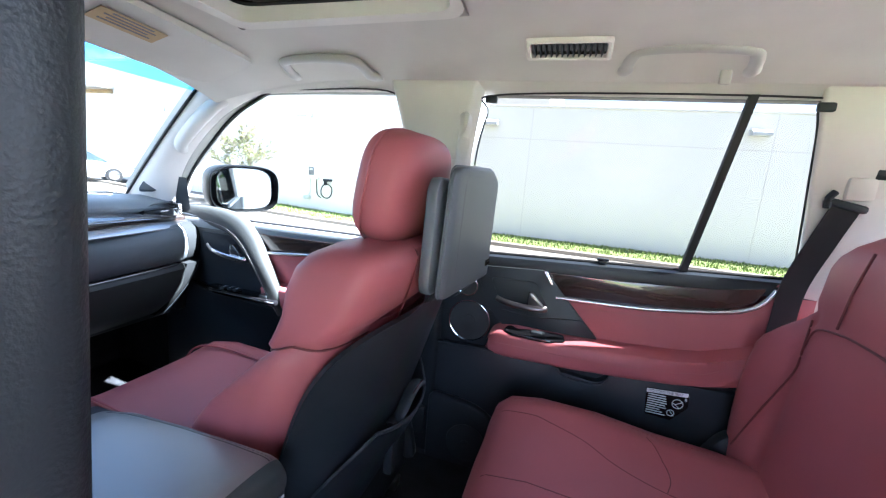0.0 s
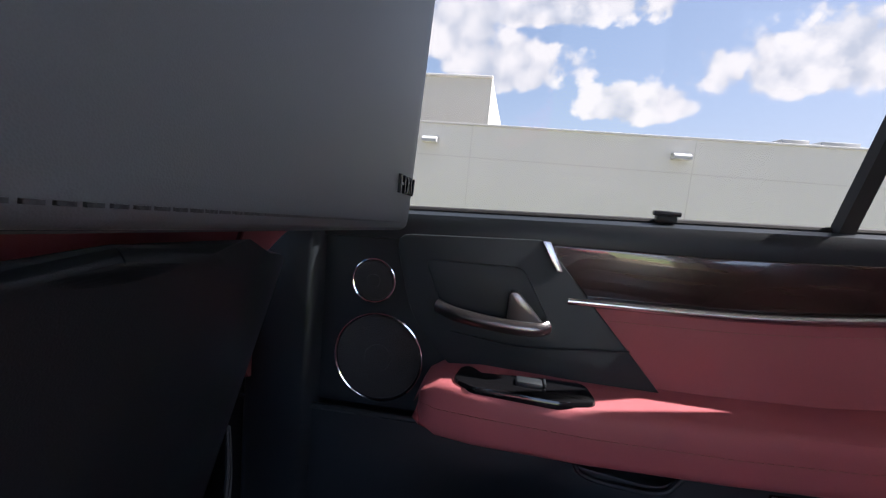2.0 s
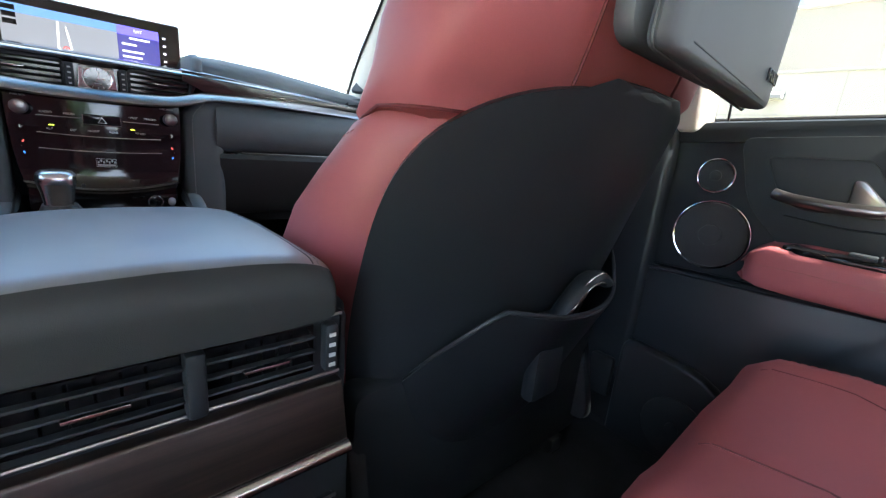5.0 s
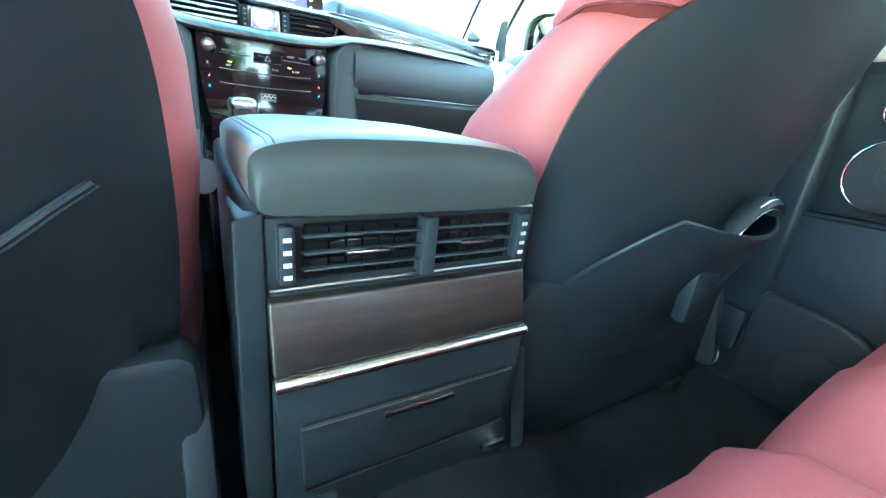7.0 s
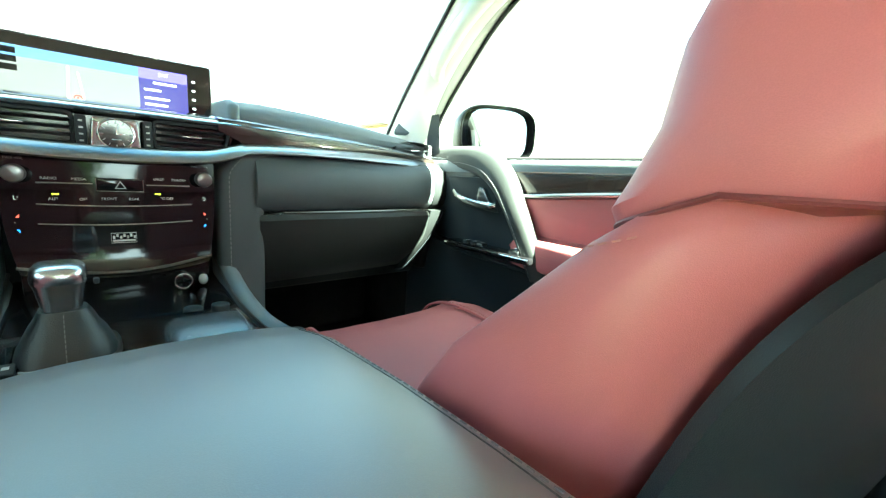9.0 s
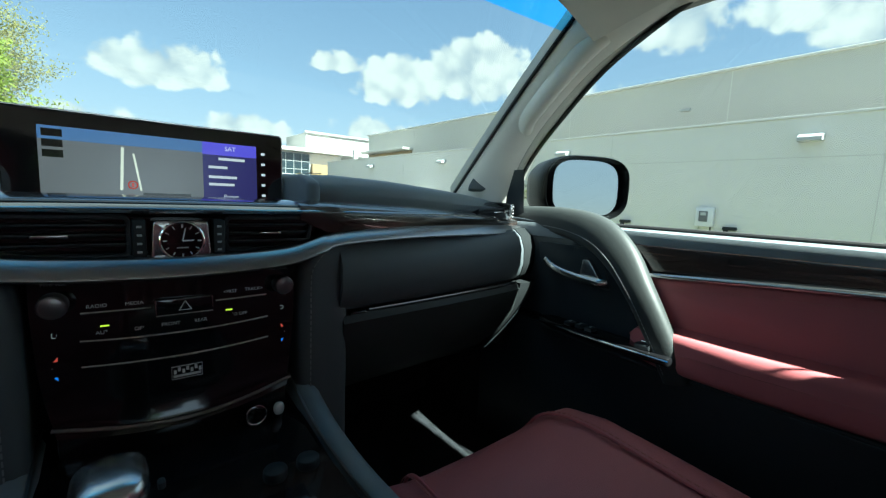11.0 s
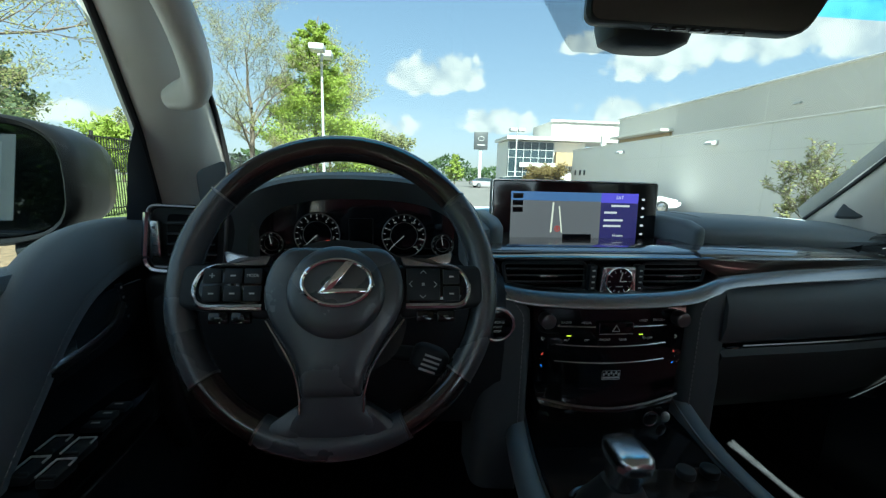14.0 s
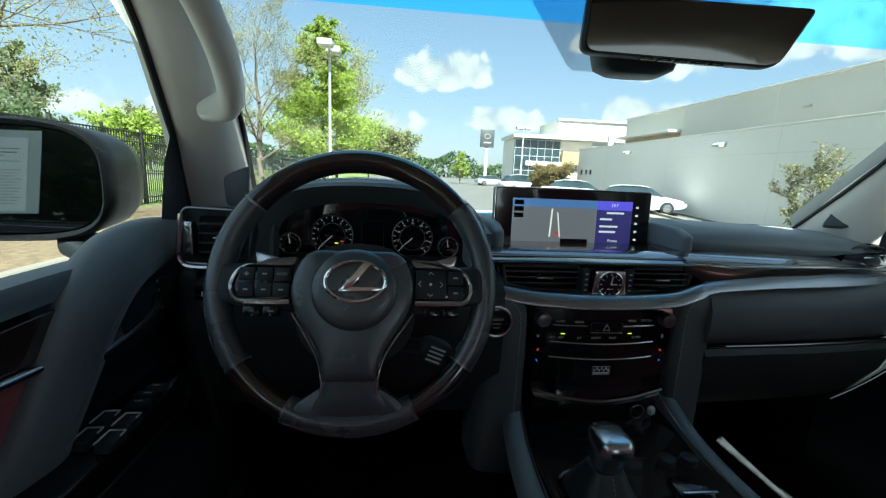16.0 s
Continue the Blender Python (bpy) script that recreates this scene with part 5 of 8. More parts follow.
def build_screen_cover(turn, sewn=True, skin=GREYVINYL, label="charcoal grey leather cover over a headrest screen"):
    """The soft grey cover over a rear screen that hangs behind a headrest."""
    t = thing("screen_cover", label, "screen cover", group="rear screen covers")
    face = rounded_poly([(-0.155, -0.102), (0.133, -0.117), (0.167, 0.093), (0.095, 0.122), (-0.128, 0.118)], [0.014, 0.010, 0.014, 0.030, 0.030], 6)

    def outline(y, inset, curl):
        # the left side rolls back towards the screen
        out = []
        for x, z in face:
            left = smooth01(1 - (x + 0.155) / 0.085)
            r = math.hypot(x, z)
            out.append((x * (1 - inset / r) + curl * left, y + 0.012 * left * (y < 0), z * (1 - inset / r)))
        return out

    body = part("cover", loft([outline(*q) for q in ((0.004, 0.004, 0.002), (-0.006, 0.001, 0.0), (-0.014, 0.0, 0.0), (-0.019, 0.0012, 0.004), (-0.022, 0.004, 0.012), (-0.0232, 0.010, 0.022), (-0.0236, 0.020, 0.030))]), skin, t)
    if sewn:
        part("stitching", stitches([(-0.130 + 0.255 * i / 12, -0.0222, -0.0965 - 0.0133 * i / 12) for i in range(13)], 0.0035, 0.0018, 0.0007), BOOTSKIN, body)
    part("edge_seam", sweep([(x, 0.002, z) for x, z in face], 0.0016, 6, up=(0, 1, 0), closed=True), skin, body)
    # screen housing behind the cover
    back = rounded_poly([(-0.168, -0.098), (0.108, -0.100), (0.112, 0.085), (-0.150, 0.100)], 0.03, 6)
    rows = [[(x * k, y, z * k) for x, z in back] for y, k in ((0.012, 0.95), (0.015, 0.985), (0.022, 1.0), (0.032, 0.985), (0.036, 0.93))]
    part("screen_housing", loft(rows), skin, t, "rounded grey screen housing")
    part("bracket", box((-0.005, 0.050, -0.02), (0.10, 0.04, 0.10), 0.012), SHELL, t)
    # raised maker's mark as plain strokes
    bm = join(*[box((0.094 + dx, -0.0238, -0.0815 - 0.05 * dx), (ww, 0.003, hh), 0.0005, (0, sl, 0)) for dx, ww, hh, sl in ((0.0, 0.0022, 0.013, 0), (0.003, 0.007, 0.0022, 3), (0.0105, 0.0022, 0.013, 0), (0.019, 0.0022, 0.014, 28), (0.0192, 0.0022, 0.014, -28), (0.0275, 0.0024, 0.013, 0), (0.035, 0.0022, 0.013, 12))])
    part("mark", bm, PIANO, t, "small dark raised mark", smooth=False)
    t.matrix_basis = turn
    return t


build_screen_cover(pose(0.457, 0.226, 0.932, 0, 0, 0))
build_screen_cover(pose(-0.4124, 0.1528, 1.036, -1, -6.0, -18), False, SHELL, "black leather cover over the driver headrest screen")


def build_bottle():
    t = thing("bottle_handle", "black ribbed plastic handle standing in the seat pocket", "handle")
    P = spline([(0.375, 0.318, 0.535), (0.390, 0.310, 0.562), (0.415, 0.305, 0.588), (0.445, 0.303, 0.594), (0.468, 0.304, 0.582)], 6)
    part("grip", sweep(P, 0.014, 10, 0.55), PLASTIC, t)
    for k in (-0.006, 0.0, 0.006):
        part("rib", sweep([p + Vector((0, -0.0095, k)) for p in P[4:-4]], 0.0016, 6), SATIN, t)
    part("stem", box((0.385, 0.322, 0.49), (0.06, 0.022, 0.12), 0.008), SHELL, t)


build_bottle()


def build_rear_seat():
    t = thing("bench_seat", "red leather rear seat with sewn channels", "car seat")
    # cushion on the right
    def cushion(x0, x1):
        rows = []
        cx, a = (x0 + x1) / 2, (x1 - x0) / 2
        for y, k, zt in ((0.148, 0.82, 0.41), (0.160, 0.90, 0.455), (0.150, 0.95, 0.492), (0.122, 0.985, 0.514), (0.05, 1.0, 0.524), (-0.08, 1.0, 0.520), (-0.20, 1.0, 0.500), (-0.32, 0.99, 0.492), (-0.42, 0.96, 0.485)):
            zb = 0.30
            pts = []
            for x, z in oval(0, 0, a * k, 1, 44, 4.6):
                u = x / a
                chan = 0.006 * math.cos(u * 11) + 0.012 * min(1, abs(u) ** 3)
                pts.append((cx + x, y, zb + (zt + (chan if z > 0 else 0) - zb) * (z * 0.5 + 0.5)))
            rows.append(pts)
        return loft(rows)
    skin = cushion(0.145, 0.690)
    seams = [laid(spline(P, 8), skin, (0, 0, -1), -0.0006) for P in ([(0.553, 0.130, 0.5), (0.545, 0.05, 0.5), (0.505, -0.04, 0.5), (0.455, -0.10, 0.5), (0.430, -0.19, 0.5), (0.435, -0.30, 0.5)],
                                                                    [(0.335, 0.130, 0.5), (0.333, 0.05, 0.5), (0.330, -0.06, 0.5), (0.345, -0.18, 0.5), (0.370, -0.30, 0.5)], [(0.43, -0.19, 0.5), (0.48, -0.205, 0.5), (0.54, -0.20, 0.5), (0.60, -0.18, 0.5)])]
    sewn = laid(spline([(0.625, -0.32, 0.5), (0.638, -0.1, 0.5), (0.638, 0.05, 0.5), (0.622, 0.12, 0.5)], 10), skin, (0, 0, -1), 0.0004)
    c = part("cushion", skin, RED, t)
    for P in seams:
        part("seam", sweep(P, 0.0014, 6), SEAM, c, "dark red seam")
    part("stitching", stitches(sewn, 0.006, 0.004, 0.0008), THREAD, c)
    part("cushion", cushion(-0.69, -0.17), RED, t)
    part("cushion", cushion(-0.165, 0.140), RED, t)
    # backrests: padded wings below, a narrower shoulder block above
    def front_y(v, u):
        bol = 0.055 * max(0.0, (v - 0.55) / 0.45) ** 1.3 * math.sin(math.pi * min(1, u * 1.10 + 0.10)) ** 0.6
        return -0.377 - 0.05 * u + bol - 0.010 * math.exp(-((v - 0.58) / 0.05) ** 2) * (0.1 < u < 0.72)

    def back(x0, x1, top):
        rows = []
        cx, a = (x0 + x1) / 2, (x1 - x0) / 2
        n = 26
        for k in range(n + 1):
            u = k / n
            z = 0.42 + (top - 0.42) * u
            w = a * (1.0 if u < 0.55 else 1 - 0.32 * min(1.0, (u - 0.55) / 0.17) ** 1.3)
            if u > 0.72:
                w *= 1 + 0.03 * math.sin(math.pi * (u - 0.72) / 0.28)
            top_in = max(0.0, (u - 0.86) / 0.14)
            w *= 1 - 0.12 * top_in ** 2.5
            pts = []
            for x, yy in oval(0, 0, w, 1, 64, 4.2):
                fy = front_y(abs(x) / a, u) - 0.045 * top_in ** 2.5 - 0.010 * math.exp(-((u - 0.715) / 0.018) ** 2)
                pts.append((cx + x, fy - 0.07 + 0.07 * yy, z))
            rows.append(pts)
        return part("backrest", loft(rows), RED, t)
    b = back(0.165, 0.735, 0.985)

    def on_back(x, z, off=0.002):
        u = (z - 0.42) / 0.565
        v = abs(x - 0.45) / 0.285
        k = 1.0 if u < 0.55 else 1 - 0.32 * min(1.0, (u - 0.55) / 0.17) ** 1.3
        yy = max(0.0, 1 - min(1.0, v / k) ** 4.2) ** (1 / 4.2)
        return (x, front_y(v, u) - 0.07 + 0.07 * yy + off, z)
    for sx in (1, -1):
        P = spline([on_back(0.45 + sx * dx, z) for dx, z in ((0.235, 0.49), (0.192, 0.60), (0.150, 0.71), (0.143, 0.765), (0.172, 0.815))], 8)
        part("seam", sweep(P, 0.0020, 6), SEAM, b, "dark red seam")
        P = spline([on_back(0.45 + sx * dx, z, 0.004) for dx, z in ((0.262, 0.60), (0.265, 0.68), (0.252, 0.74), (0.225, 0.785))], 8)
        part("stitching", stitches(P, 0.005, 0.003, 0.0008), THREAD, b)
    P = spline([on_back(x, z) for x, z in ((0.307, 0.765), (0.325, 0.808), (0.39, 0.824), (0.45, 0.827), (0.51, 0.824), (0.575, 0.808), (0.593, 0.765))], 8)
    part("seam", sweep(P, 0.0020, 6), SEAM, b, "dark red seam")
    P = spline([on_back(0.50, 0.965), on_back(0.515, 0.90), on_back(0.52, 0.83)], 8)
    part("seam", sweep(P, 0.0022, 6), SEAM, b, "dark red seam")
    back(-0.695, -0.175, 0.98)
    back(-0.165, 0.165, 0.90)
    for x in (0.435, -0.435):
        part("headrest", pillow((x, -0.60, 1.06), (0.25, 0.10, 0.17), 3.2, 3.2), RED, t)
    part("hinge_cover", slab(rounded_poly([(-0.46, 0.34), (-0.46, 0.52), (-0.36, 0.50), (-0.30, 0.40), (-0.30, 0.34)], 0.03), "x", 0.700, 0.735, 0.008), PLASTIC, t, "black hinge cover")
    part("side_base", slab(rounded_poly([(0.10, 0.18), (0.11, 0.34), (-0.42, 0.34), (-0.42, 0.18)], 0.03), "x", -0.66, 0.66, 0.01), PLASTIC, t)


build_rear_seat()


def build_belt():
    t = thing("seat_belt", "black seat belt running from the rear pillar to the seat", "seat belt")
    P = spline([(0.738, -0.490, 1.030), (0.742, -0.465, 0.95), (0.750, -0.440, 0.85), (0.755, -0.436, 0.74), (0.755, -0.43, 0.62), (0.752, -0.42, 0.50), (0.745, -0.40, 0.40)], 6)
    rows = []
    for i, p in enumerate(P):
        w = 0.024
        side = Vector((0.10, 1.0, 0.25)).normalized()
        n = Vector((1, -0.1, 0)).normalized() * 0.0012
        rows.append([tuple(p - side * w - n), tuple(p + side * w - n), tuple(p + side * w + n), tuple(p - side * w + n)])
    part("webbing", loft(rows), BELT, t)
    part("guide", join(box((0.738, -0.490, 1.034), (0.018, 0.070, 0.016), 0.006, (12, 0, 0)), sweep(spline([(0.733, -0.455, 1.028), (0.728, -0.452, 1.045), (0.730, -0.462, 1.060)], 4), 0.007, 8)), PLASTIC, t, "black belt guide")
    part("guide_cover", box((0.746, -0.508, 1.068), (0.022, 0.050, 0.048), 0.008), TRIM, t, "ivory belt guide cover")
    part("latch_button", disc((0.742, -0.42, 0.66), 0.010, 0.012, "x", 16, 0.003), DARKMETAL, t)


build_belt()

# ------------------------------------------------------------------ centre console
def build_console():
    t = thing("center_console", "black centre console with padded lid, air vents and wood panel", "console")
    # rear body
    rows = []
    for y, a in ((0.392, 0.128), (0.405, 0.140), (0.45, 0.145), (0.60, 0.145), (0.80, 0.140)):
        rows.append([(-a, y, 0.22), (-a, y, 0.585), (a, y, 0.585), (a, y, 0.22)])
    part("body", bevel(loft(rows), 0.010, 3, 40), SHELL, t)
    # side columns of the rear face
    for sx in (1, -1):
        part("side_column", slab(rounded_poly([(sx * 0.128, 0.26), (sx * 0.128, 0.580), (sx * (0.141 - 0.008 * sx), 0.575), (sx * (0.143 - 0.008 * sx), 0.30), (sx * (0.137 - 0.006 * sx), 0.25)], 0.004), "y", 0.388, 0.46, 0.008, 3), SHELL, t)
    # padded lid
    rows = []
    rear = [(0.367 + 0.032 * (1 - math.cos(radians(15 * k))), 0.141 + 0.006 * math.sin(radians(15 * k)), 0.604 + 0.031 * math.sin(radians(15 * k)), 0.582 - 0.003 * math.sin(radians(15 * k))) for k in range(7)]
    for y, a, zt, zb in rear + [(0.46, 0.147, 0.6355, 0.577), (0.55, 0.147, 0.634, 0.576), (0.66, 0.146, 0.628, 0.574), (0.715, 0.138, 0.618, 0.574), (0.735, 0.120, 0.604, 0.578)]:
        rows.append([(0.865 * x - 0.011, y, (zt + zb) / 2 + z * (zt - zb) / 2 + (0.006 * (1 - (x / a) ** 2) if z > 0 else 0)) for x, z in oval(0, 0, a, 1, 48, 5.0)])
    # same leather as the lid; the shade at its rear is put into the colour
    part("lid_shaded_end", loft(rows[:5]), DIMSKIN, t, "rolled end of the lid, its shade put in as darker leather")
    skin = loft(rows[4:])
    lines = []
    for sx in (1, -1):
        P = spline([(sx * 0.113 - 0.011, 0.374, 0.64), (sx * 0.114 - 0.011, 0.40, 0.64), (sx * 0.1165 - 0.011, 0.47, 0.64), (sx * 0.1165 - 0.011, 0.60, 0.64), (sx * 0.111 - 0.011, 0.70, 0.62)], 8)
        lines.append((laid(P, skin, (0, 0, -1), 0.0004), laid([p - Vector((sx * 0.005, 0, 0)) for p in P], skin, (0, 0, -1), -0.0002)))
    lid = part("lid", skin, LIDSKIN, t, "padded black leather lid")
    for sewn, seam in lines:
        part("stitching", stitches(sewn, 0.005, 0.003, 0.0006), THREAD_D, lid)
        part("seam", sweep(seam, 0.0008, 6), BOOTSKIN, lid)
    # rear vent unit
    v = part("vent_surround", slab(rounded_poly([(-0.128, 0.515), (0.128, 0.515), (0.128, 0.576), (-0.128, 0.576)], 0.004), "y", 0.390, 0.402, 0.002), PLASTIC, t)
    # flat black sheet in place of the shaded hollow behind the vanes
    part("vent_shade_sheet", box((0.0, 0.389, 0.548), (0.200, 0.004, 0.046)), PIANO, v)
    for x0, x1 in ((-0.102, -0.003), (0.012, 0.098)):
        for i in range(3):
            z = 0.535 + 0.0135 * i
            part("vane", box(((x0 + x1) / 2, 0.383, z), (x1 - x0, 0.014, 0.0022), 0.0006, (-12, 0, 0)), PLASTIC, v)
        n = 7
        for i in range(1, n - 1):
            part("cross_vane", box((x0 + (x1 - x0) * (i + 0.5) / n, 0.392, 0.548), (0.0020, 0.010, 0.040), 0), DARKMETAL, v)
        part("vane_tab", box(((x0 + x1) / 2, 0.375, 0.549), (0.036, 0.007, 0.0035), 0.001), SATIN, v, "slim satin vane tab")
    part("vent_divider", box((0.0045, 0.382, 0.548), (0.014, 0.020, 0.054), 0.003), PLASTIC, v)
    for sx in (1, -1):
        d = part("fan_dial", box((sx * 0.114, 0.384, 0.548), (0.013, 0.014, 0.048), 0.004), PLASTIC, v)
        part("dial_mark", join(*[box((sx * 0.114, 0.3765, 0.532 + 0.010 * i), (0.006, 0.0012, 0.0035), 0) for i in range(4)]), INKL, d, smooth=False)
    part("vent_top_line", sweep([(-0.126, 0.384, 0.5785), (0.126, 0.384, 0.5785)], 0.0016, 6), DARKMETAL, v)
    part("vent_low_line", sweep([(-0.126, 0.386, 0.518), (0.126, 0.386, 0.518)], 0.0016, 6), DARKMETAL, v)
    # wood panel with a metal foot strip; this half of the face leans towards the bench
    def lean(bm):
        for q in bm.verts:
            q.co.y -= 0.27 * max(0.0, min(0.10, 0.515 - q.co.z))
        return bm
    part("wood_panel", lean(slab(rounded_poly([(-0.128, 0.452), (0.128, 0.452), (0.128, 0.510), (-0.128, 0.510)], 0.003), "y", 0.382, 0.400, 0.004, 3)), WOOD_C, t, "brown striped wood panel")
    part("metal_strip", lean(sweep([(-0.128, 0.383, 0.446), (0.128, 0.383, 0.446)], 0.0065, 10, 0.9)), SATIN, t, "bright satin strip")
    part("lower_face", lean(slab(rounded_poly([(-0.128, 0.25), (0.128, 0.25), (0.128, 0.440), (-0.128, 0.440)], 0.004), "y", 0.386, 0.404, 0.003)), SHELL, t)
    dr = part("drawer", lean(slab(rounded_poly([(-0.108, 0.340), (0.108, 0.340), (0.110, 0.405), (-0.110, 0.405)], 0.004), "y", 0.380, 0.390, 0.002)), SHELL, t)
    part("drawer_line", lean(join(sweep([(-0.110, 0.3805, 0.4065), (0.110, 0.3805, 0.4065)], 0.0016, 6), sweep([(-0.108, 0.3805, 0.338), (0.108, 0.3805, 0.338)], 0.0016, 6))), DARKMETAL, dr)
    part("drawer_handle", lean(box((-0.003, 0.377, 0.400), (0.075, 0.008, 0.006), 0.002)), SATIN, dr, "slim satin drawer handle")
    so = part("power_socket", lean(box((-0.100, 0.386, 0.300), (0.044, 0.014, 0.036), 0.003)), PLASTIC, t, "black socket cover with white print")
    text_part("socket_words", "12V/120W", 0.0085, pose(-0.100, 0.3515, 0.300, 90, 0, 0), WHITE, so, 0.0002)
    part("foot_tab", lean(box((0.105, 0.385, 0.300), (0.03, 0.012, 0.010), 0.003)), SATIN, t)
    part("front_body", slab(rounded_poly([(0.74, 0.20), (0.74, 0.535), (0.90, 0.520), (1.06, 0.515), (1.30, 0.56), (1.30, 0.20)], 0.03), "x", -0.150, 0.150, 0.012, 3), PIANO, t)
    # sloping side rails of the front console
    for sx in (1, -1):
        P = spline([(sx * 0.158, 0.70, 0.545), (sx * 0.165, 0.88, 0.515), (sx * 0.168, 1.02, 0.500), (sx * 0.165, 1.14, 0.515), (sx * 0.158, 1.24, 0.56)], 8)
        part("side_rail", sweep(P, 0.020, 12, 1.2), BLACK, t)
        part("rail_trim", sweep([p + Vector((-sx * 0.016, 0, 0.018)) for p in P], 0.0028, 6), DARKMETAL, t)
    part("top_plate", slab(rounded_poly([(-0.142, 0.74), (0.142, 0.74), (0.145, 1.17), (-0.145, 1.17)], 0.02), "z", 0.514, 0.522, 0.002), WOOD_X, t, "gloss dark wood top plate")
    part("drive_panel", slab(rounded_poly([(-0.135, 0.80), (-0.115, 0.80), (-0.115, 1.05), (-0.135, 1.05)], 0.004), "z", 0.522, 0.527, 0.002), PIANO, t)
    for i in range(4):
        b = part("drive_button", box((-0.125, 0.83 + 0.045 * i, 0.528), (0.016, 0.032, 0.006), 0.002), PLASTIC, t)
        part("button_mark", box((-0.125, 0.83 + 0.045 * i, 0.5315), (0.006, 0.008, 0.0006)), INKL, b, smooth=False)
    part("blue_lamp", box((-0.118, 0.80, 0.5285), (0.008, 0.004, 0.002)), BLUEGLOW, t, "small blue lamp")
    part("seat_heater_knob", disc((0.075, 1.08, 0.528), 0.014, 0.014, "z", 24, 0.003), PLASTIC, t)
    part("seat_heater_knob", disc((0.115, 1.08, 0.528), 0.014, 0.014, "z", 24, 0.003), PLASTIC, t)
    part("plate_line", sweep([(-0.06, 1.13, 0.5235), (0.14, 1.13, 0.5235)], 0.0014, 6), SATIN, t)
    part("plate_line", sweep([(0.00, 0.965, 0.5235), (0.14, 0.965, 0.5235)], 0.0014, 6), SATIN, t)
    part("cup_ring", ring((0.085, 0.80, 0.5225), 0.036, 0.0025, "z"), SATIN, t)
    # the well's dark depth is only a flat black disc
    part("cup_shade_disc", disc((0.085, 0.80, 0.5220), 0.034, 0.003, "z"), PIANO, t)
    # palm rest pointer control
    pr = thing("palm_rest_controller", "black leather palm rest with a pointer tray", "controller")
    rows = []
    for y, a, zt in ((0.83, 0.035, 0.545), (0.84, 0.043, 0.560), (0.87, 0.047, 0.572), (0.92, 0.046, 0.574), (0.955, 0.042, 0.562), (0.97, 0.034, 0.545)):
        rows.append([(0.062 + x, y, 0.522 + (zt - 0.522) * (z * 0.5 + 0.5)) for x, z in oval(0, 0, a, 1, 28, 4.0)])
    part("pad", loft(rows), RIMLEATHER, pr)
    part("stitching", stitches([(0.062 + 0.036, y, z) for y, z in ((0.845, 0.561), (0.88, 0.5735), (0.92, 0.575), (0.955, 0.563))], 0.005, 0.003, 0.0008), THREAD_D, pr)
    part("pointer", box((0.062, 1.005, 0.536), (0.055, 0.040, 0.018), 0.005, (8, 0, 0)), PIANO, pr)
    part("pointer_edge", box((0.062, 0.987, 0.549), (0.054, 0.006, 0.004), 0.001), SATIN, pr)
    # gear lever
    g = thing("gear_lever", "gear lever with silver capped knob and leather boot", "gear lever")
    rows = []
    for z, a, b in ((0.520, 0.050, 0.056), (0.532, 0.047, 0.052), (0.545, 0.041, 0.044), (0.558, 0.034, 0.036), (0.570, 0.028, 0.028), (0.580, 0.023, 0.023)):
        rows.append([(-0.075 + x * (1 + 0.03 * math.sin(9 * x * 60)), 1.010 + y, z) for x, y in oval(0, 0, a, b, 32, 3.0)])
    part("boot", loft(rows), BOOTSKIN, g, "black leather boot")
    part("stitching", stitches(spline([(-0.075, 0.953, 0.522), (-0.075, 0.957, 0.532), (-0.075, 0.965, 0.545), (-0.075, 0.973, 0.558), (-0.075, 0.981, 0.570), (-0.075, 0.986, 0.580)], 6), 0.004, 0.002, 0.0007), THREAD_D, g)
    part("boot_frame", sweep([(-0.075 + x, 1.01 + y, 0.5235) for x, y in oval(0, 0, 0.051, 0.058, 32, 3.6)], 0.003, 8, closed=True), DARKMETAL, g)
    rows = []
    for z, a, b, dy in ((0.564, 0.0165, 0.016, 0.0), (0.574, 0.0185, 0.018, 0.0), (0.588, 0.0200, 0.021, -0.001), (0.604, 0.0225, 0.027, -0.003), (0.617, 0.0250, 0.032, -0.004)):
        rows.append([(-0.076 + x, 1.008 + dy + y, z) for x, y in oval(0, 0, a, b, 28, 2.8)])
    part("knob", loft(rows), SATIN, g, "satin metal knob")
    rows = []
    for z, a, b in ((0.617, 0.0255, 0.0325), (0.624, 0.0262, 0.0335), (0.632, 0.0250, 0.0320), (0.637, 0.0205, 0.0265), (0.639, 0.012, 0.014)):
        rows.append([(-0.076 + x, 1.003 + y, z) for x, y in oval(0, 0, a, b, 28, 3.2)])
    part("knob_cap", loft(rows), SATIN, g, "polished silver knob cap")
    part("release_button", box((-0.042, 1.004, 0.612), (0.006, 0.010, 0.007), 0.002), PLASTIC, g)


build_console()

# ------------------------------------------------------------------ dashboard
def label_at(name, body, size, x, y, z, mat_, parent, rx=90, rz=0):
    return text_part(name, body, size, pose(x, y, z, rx, 0, rz), mat_, parent, 0.0002)


def dash_profile(y0, z0, z1, zb):
    """Soft pad in section: a rolled front edge, a long top that falls to the windscreen."""
    return [(y0 + 0.03, zb), (y0 + 0.006, zb + 0.01), (y0, (z0 + zb) / 2), (y0 + 0.004, z0 - 0.012), (y0 + 0.018, z0), (y0 + 0.05, z0 + 0.006), (y0 + 0.15, z1 + 0.004), (1.50, z1), (1.66, z1 - 0.014), (1.72, z1 - 0.05), (1.70, zb)]


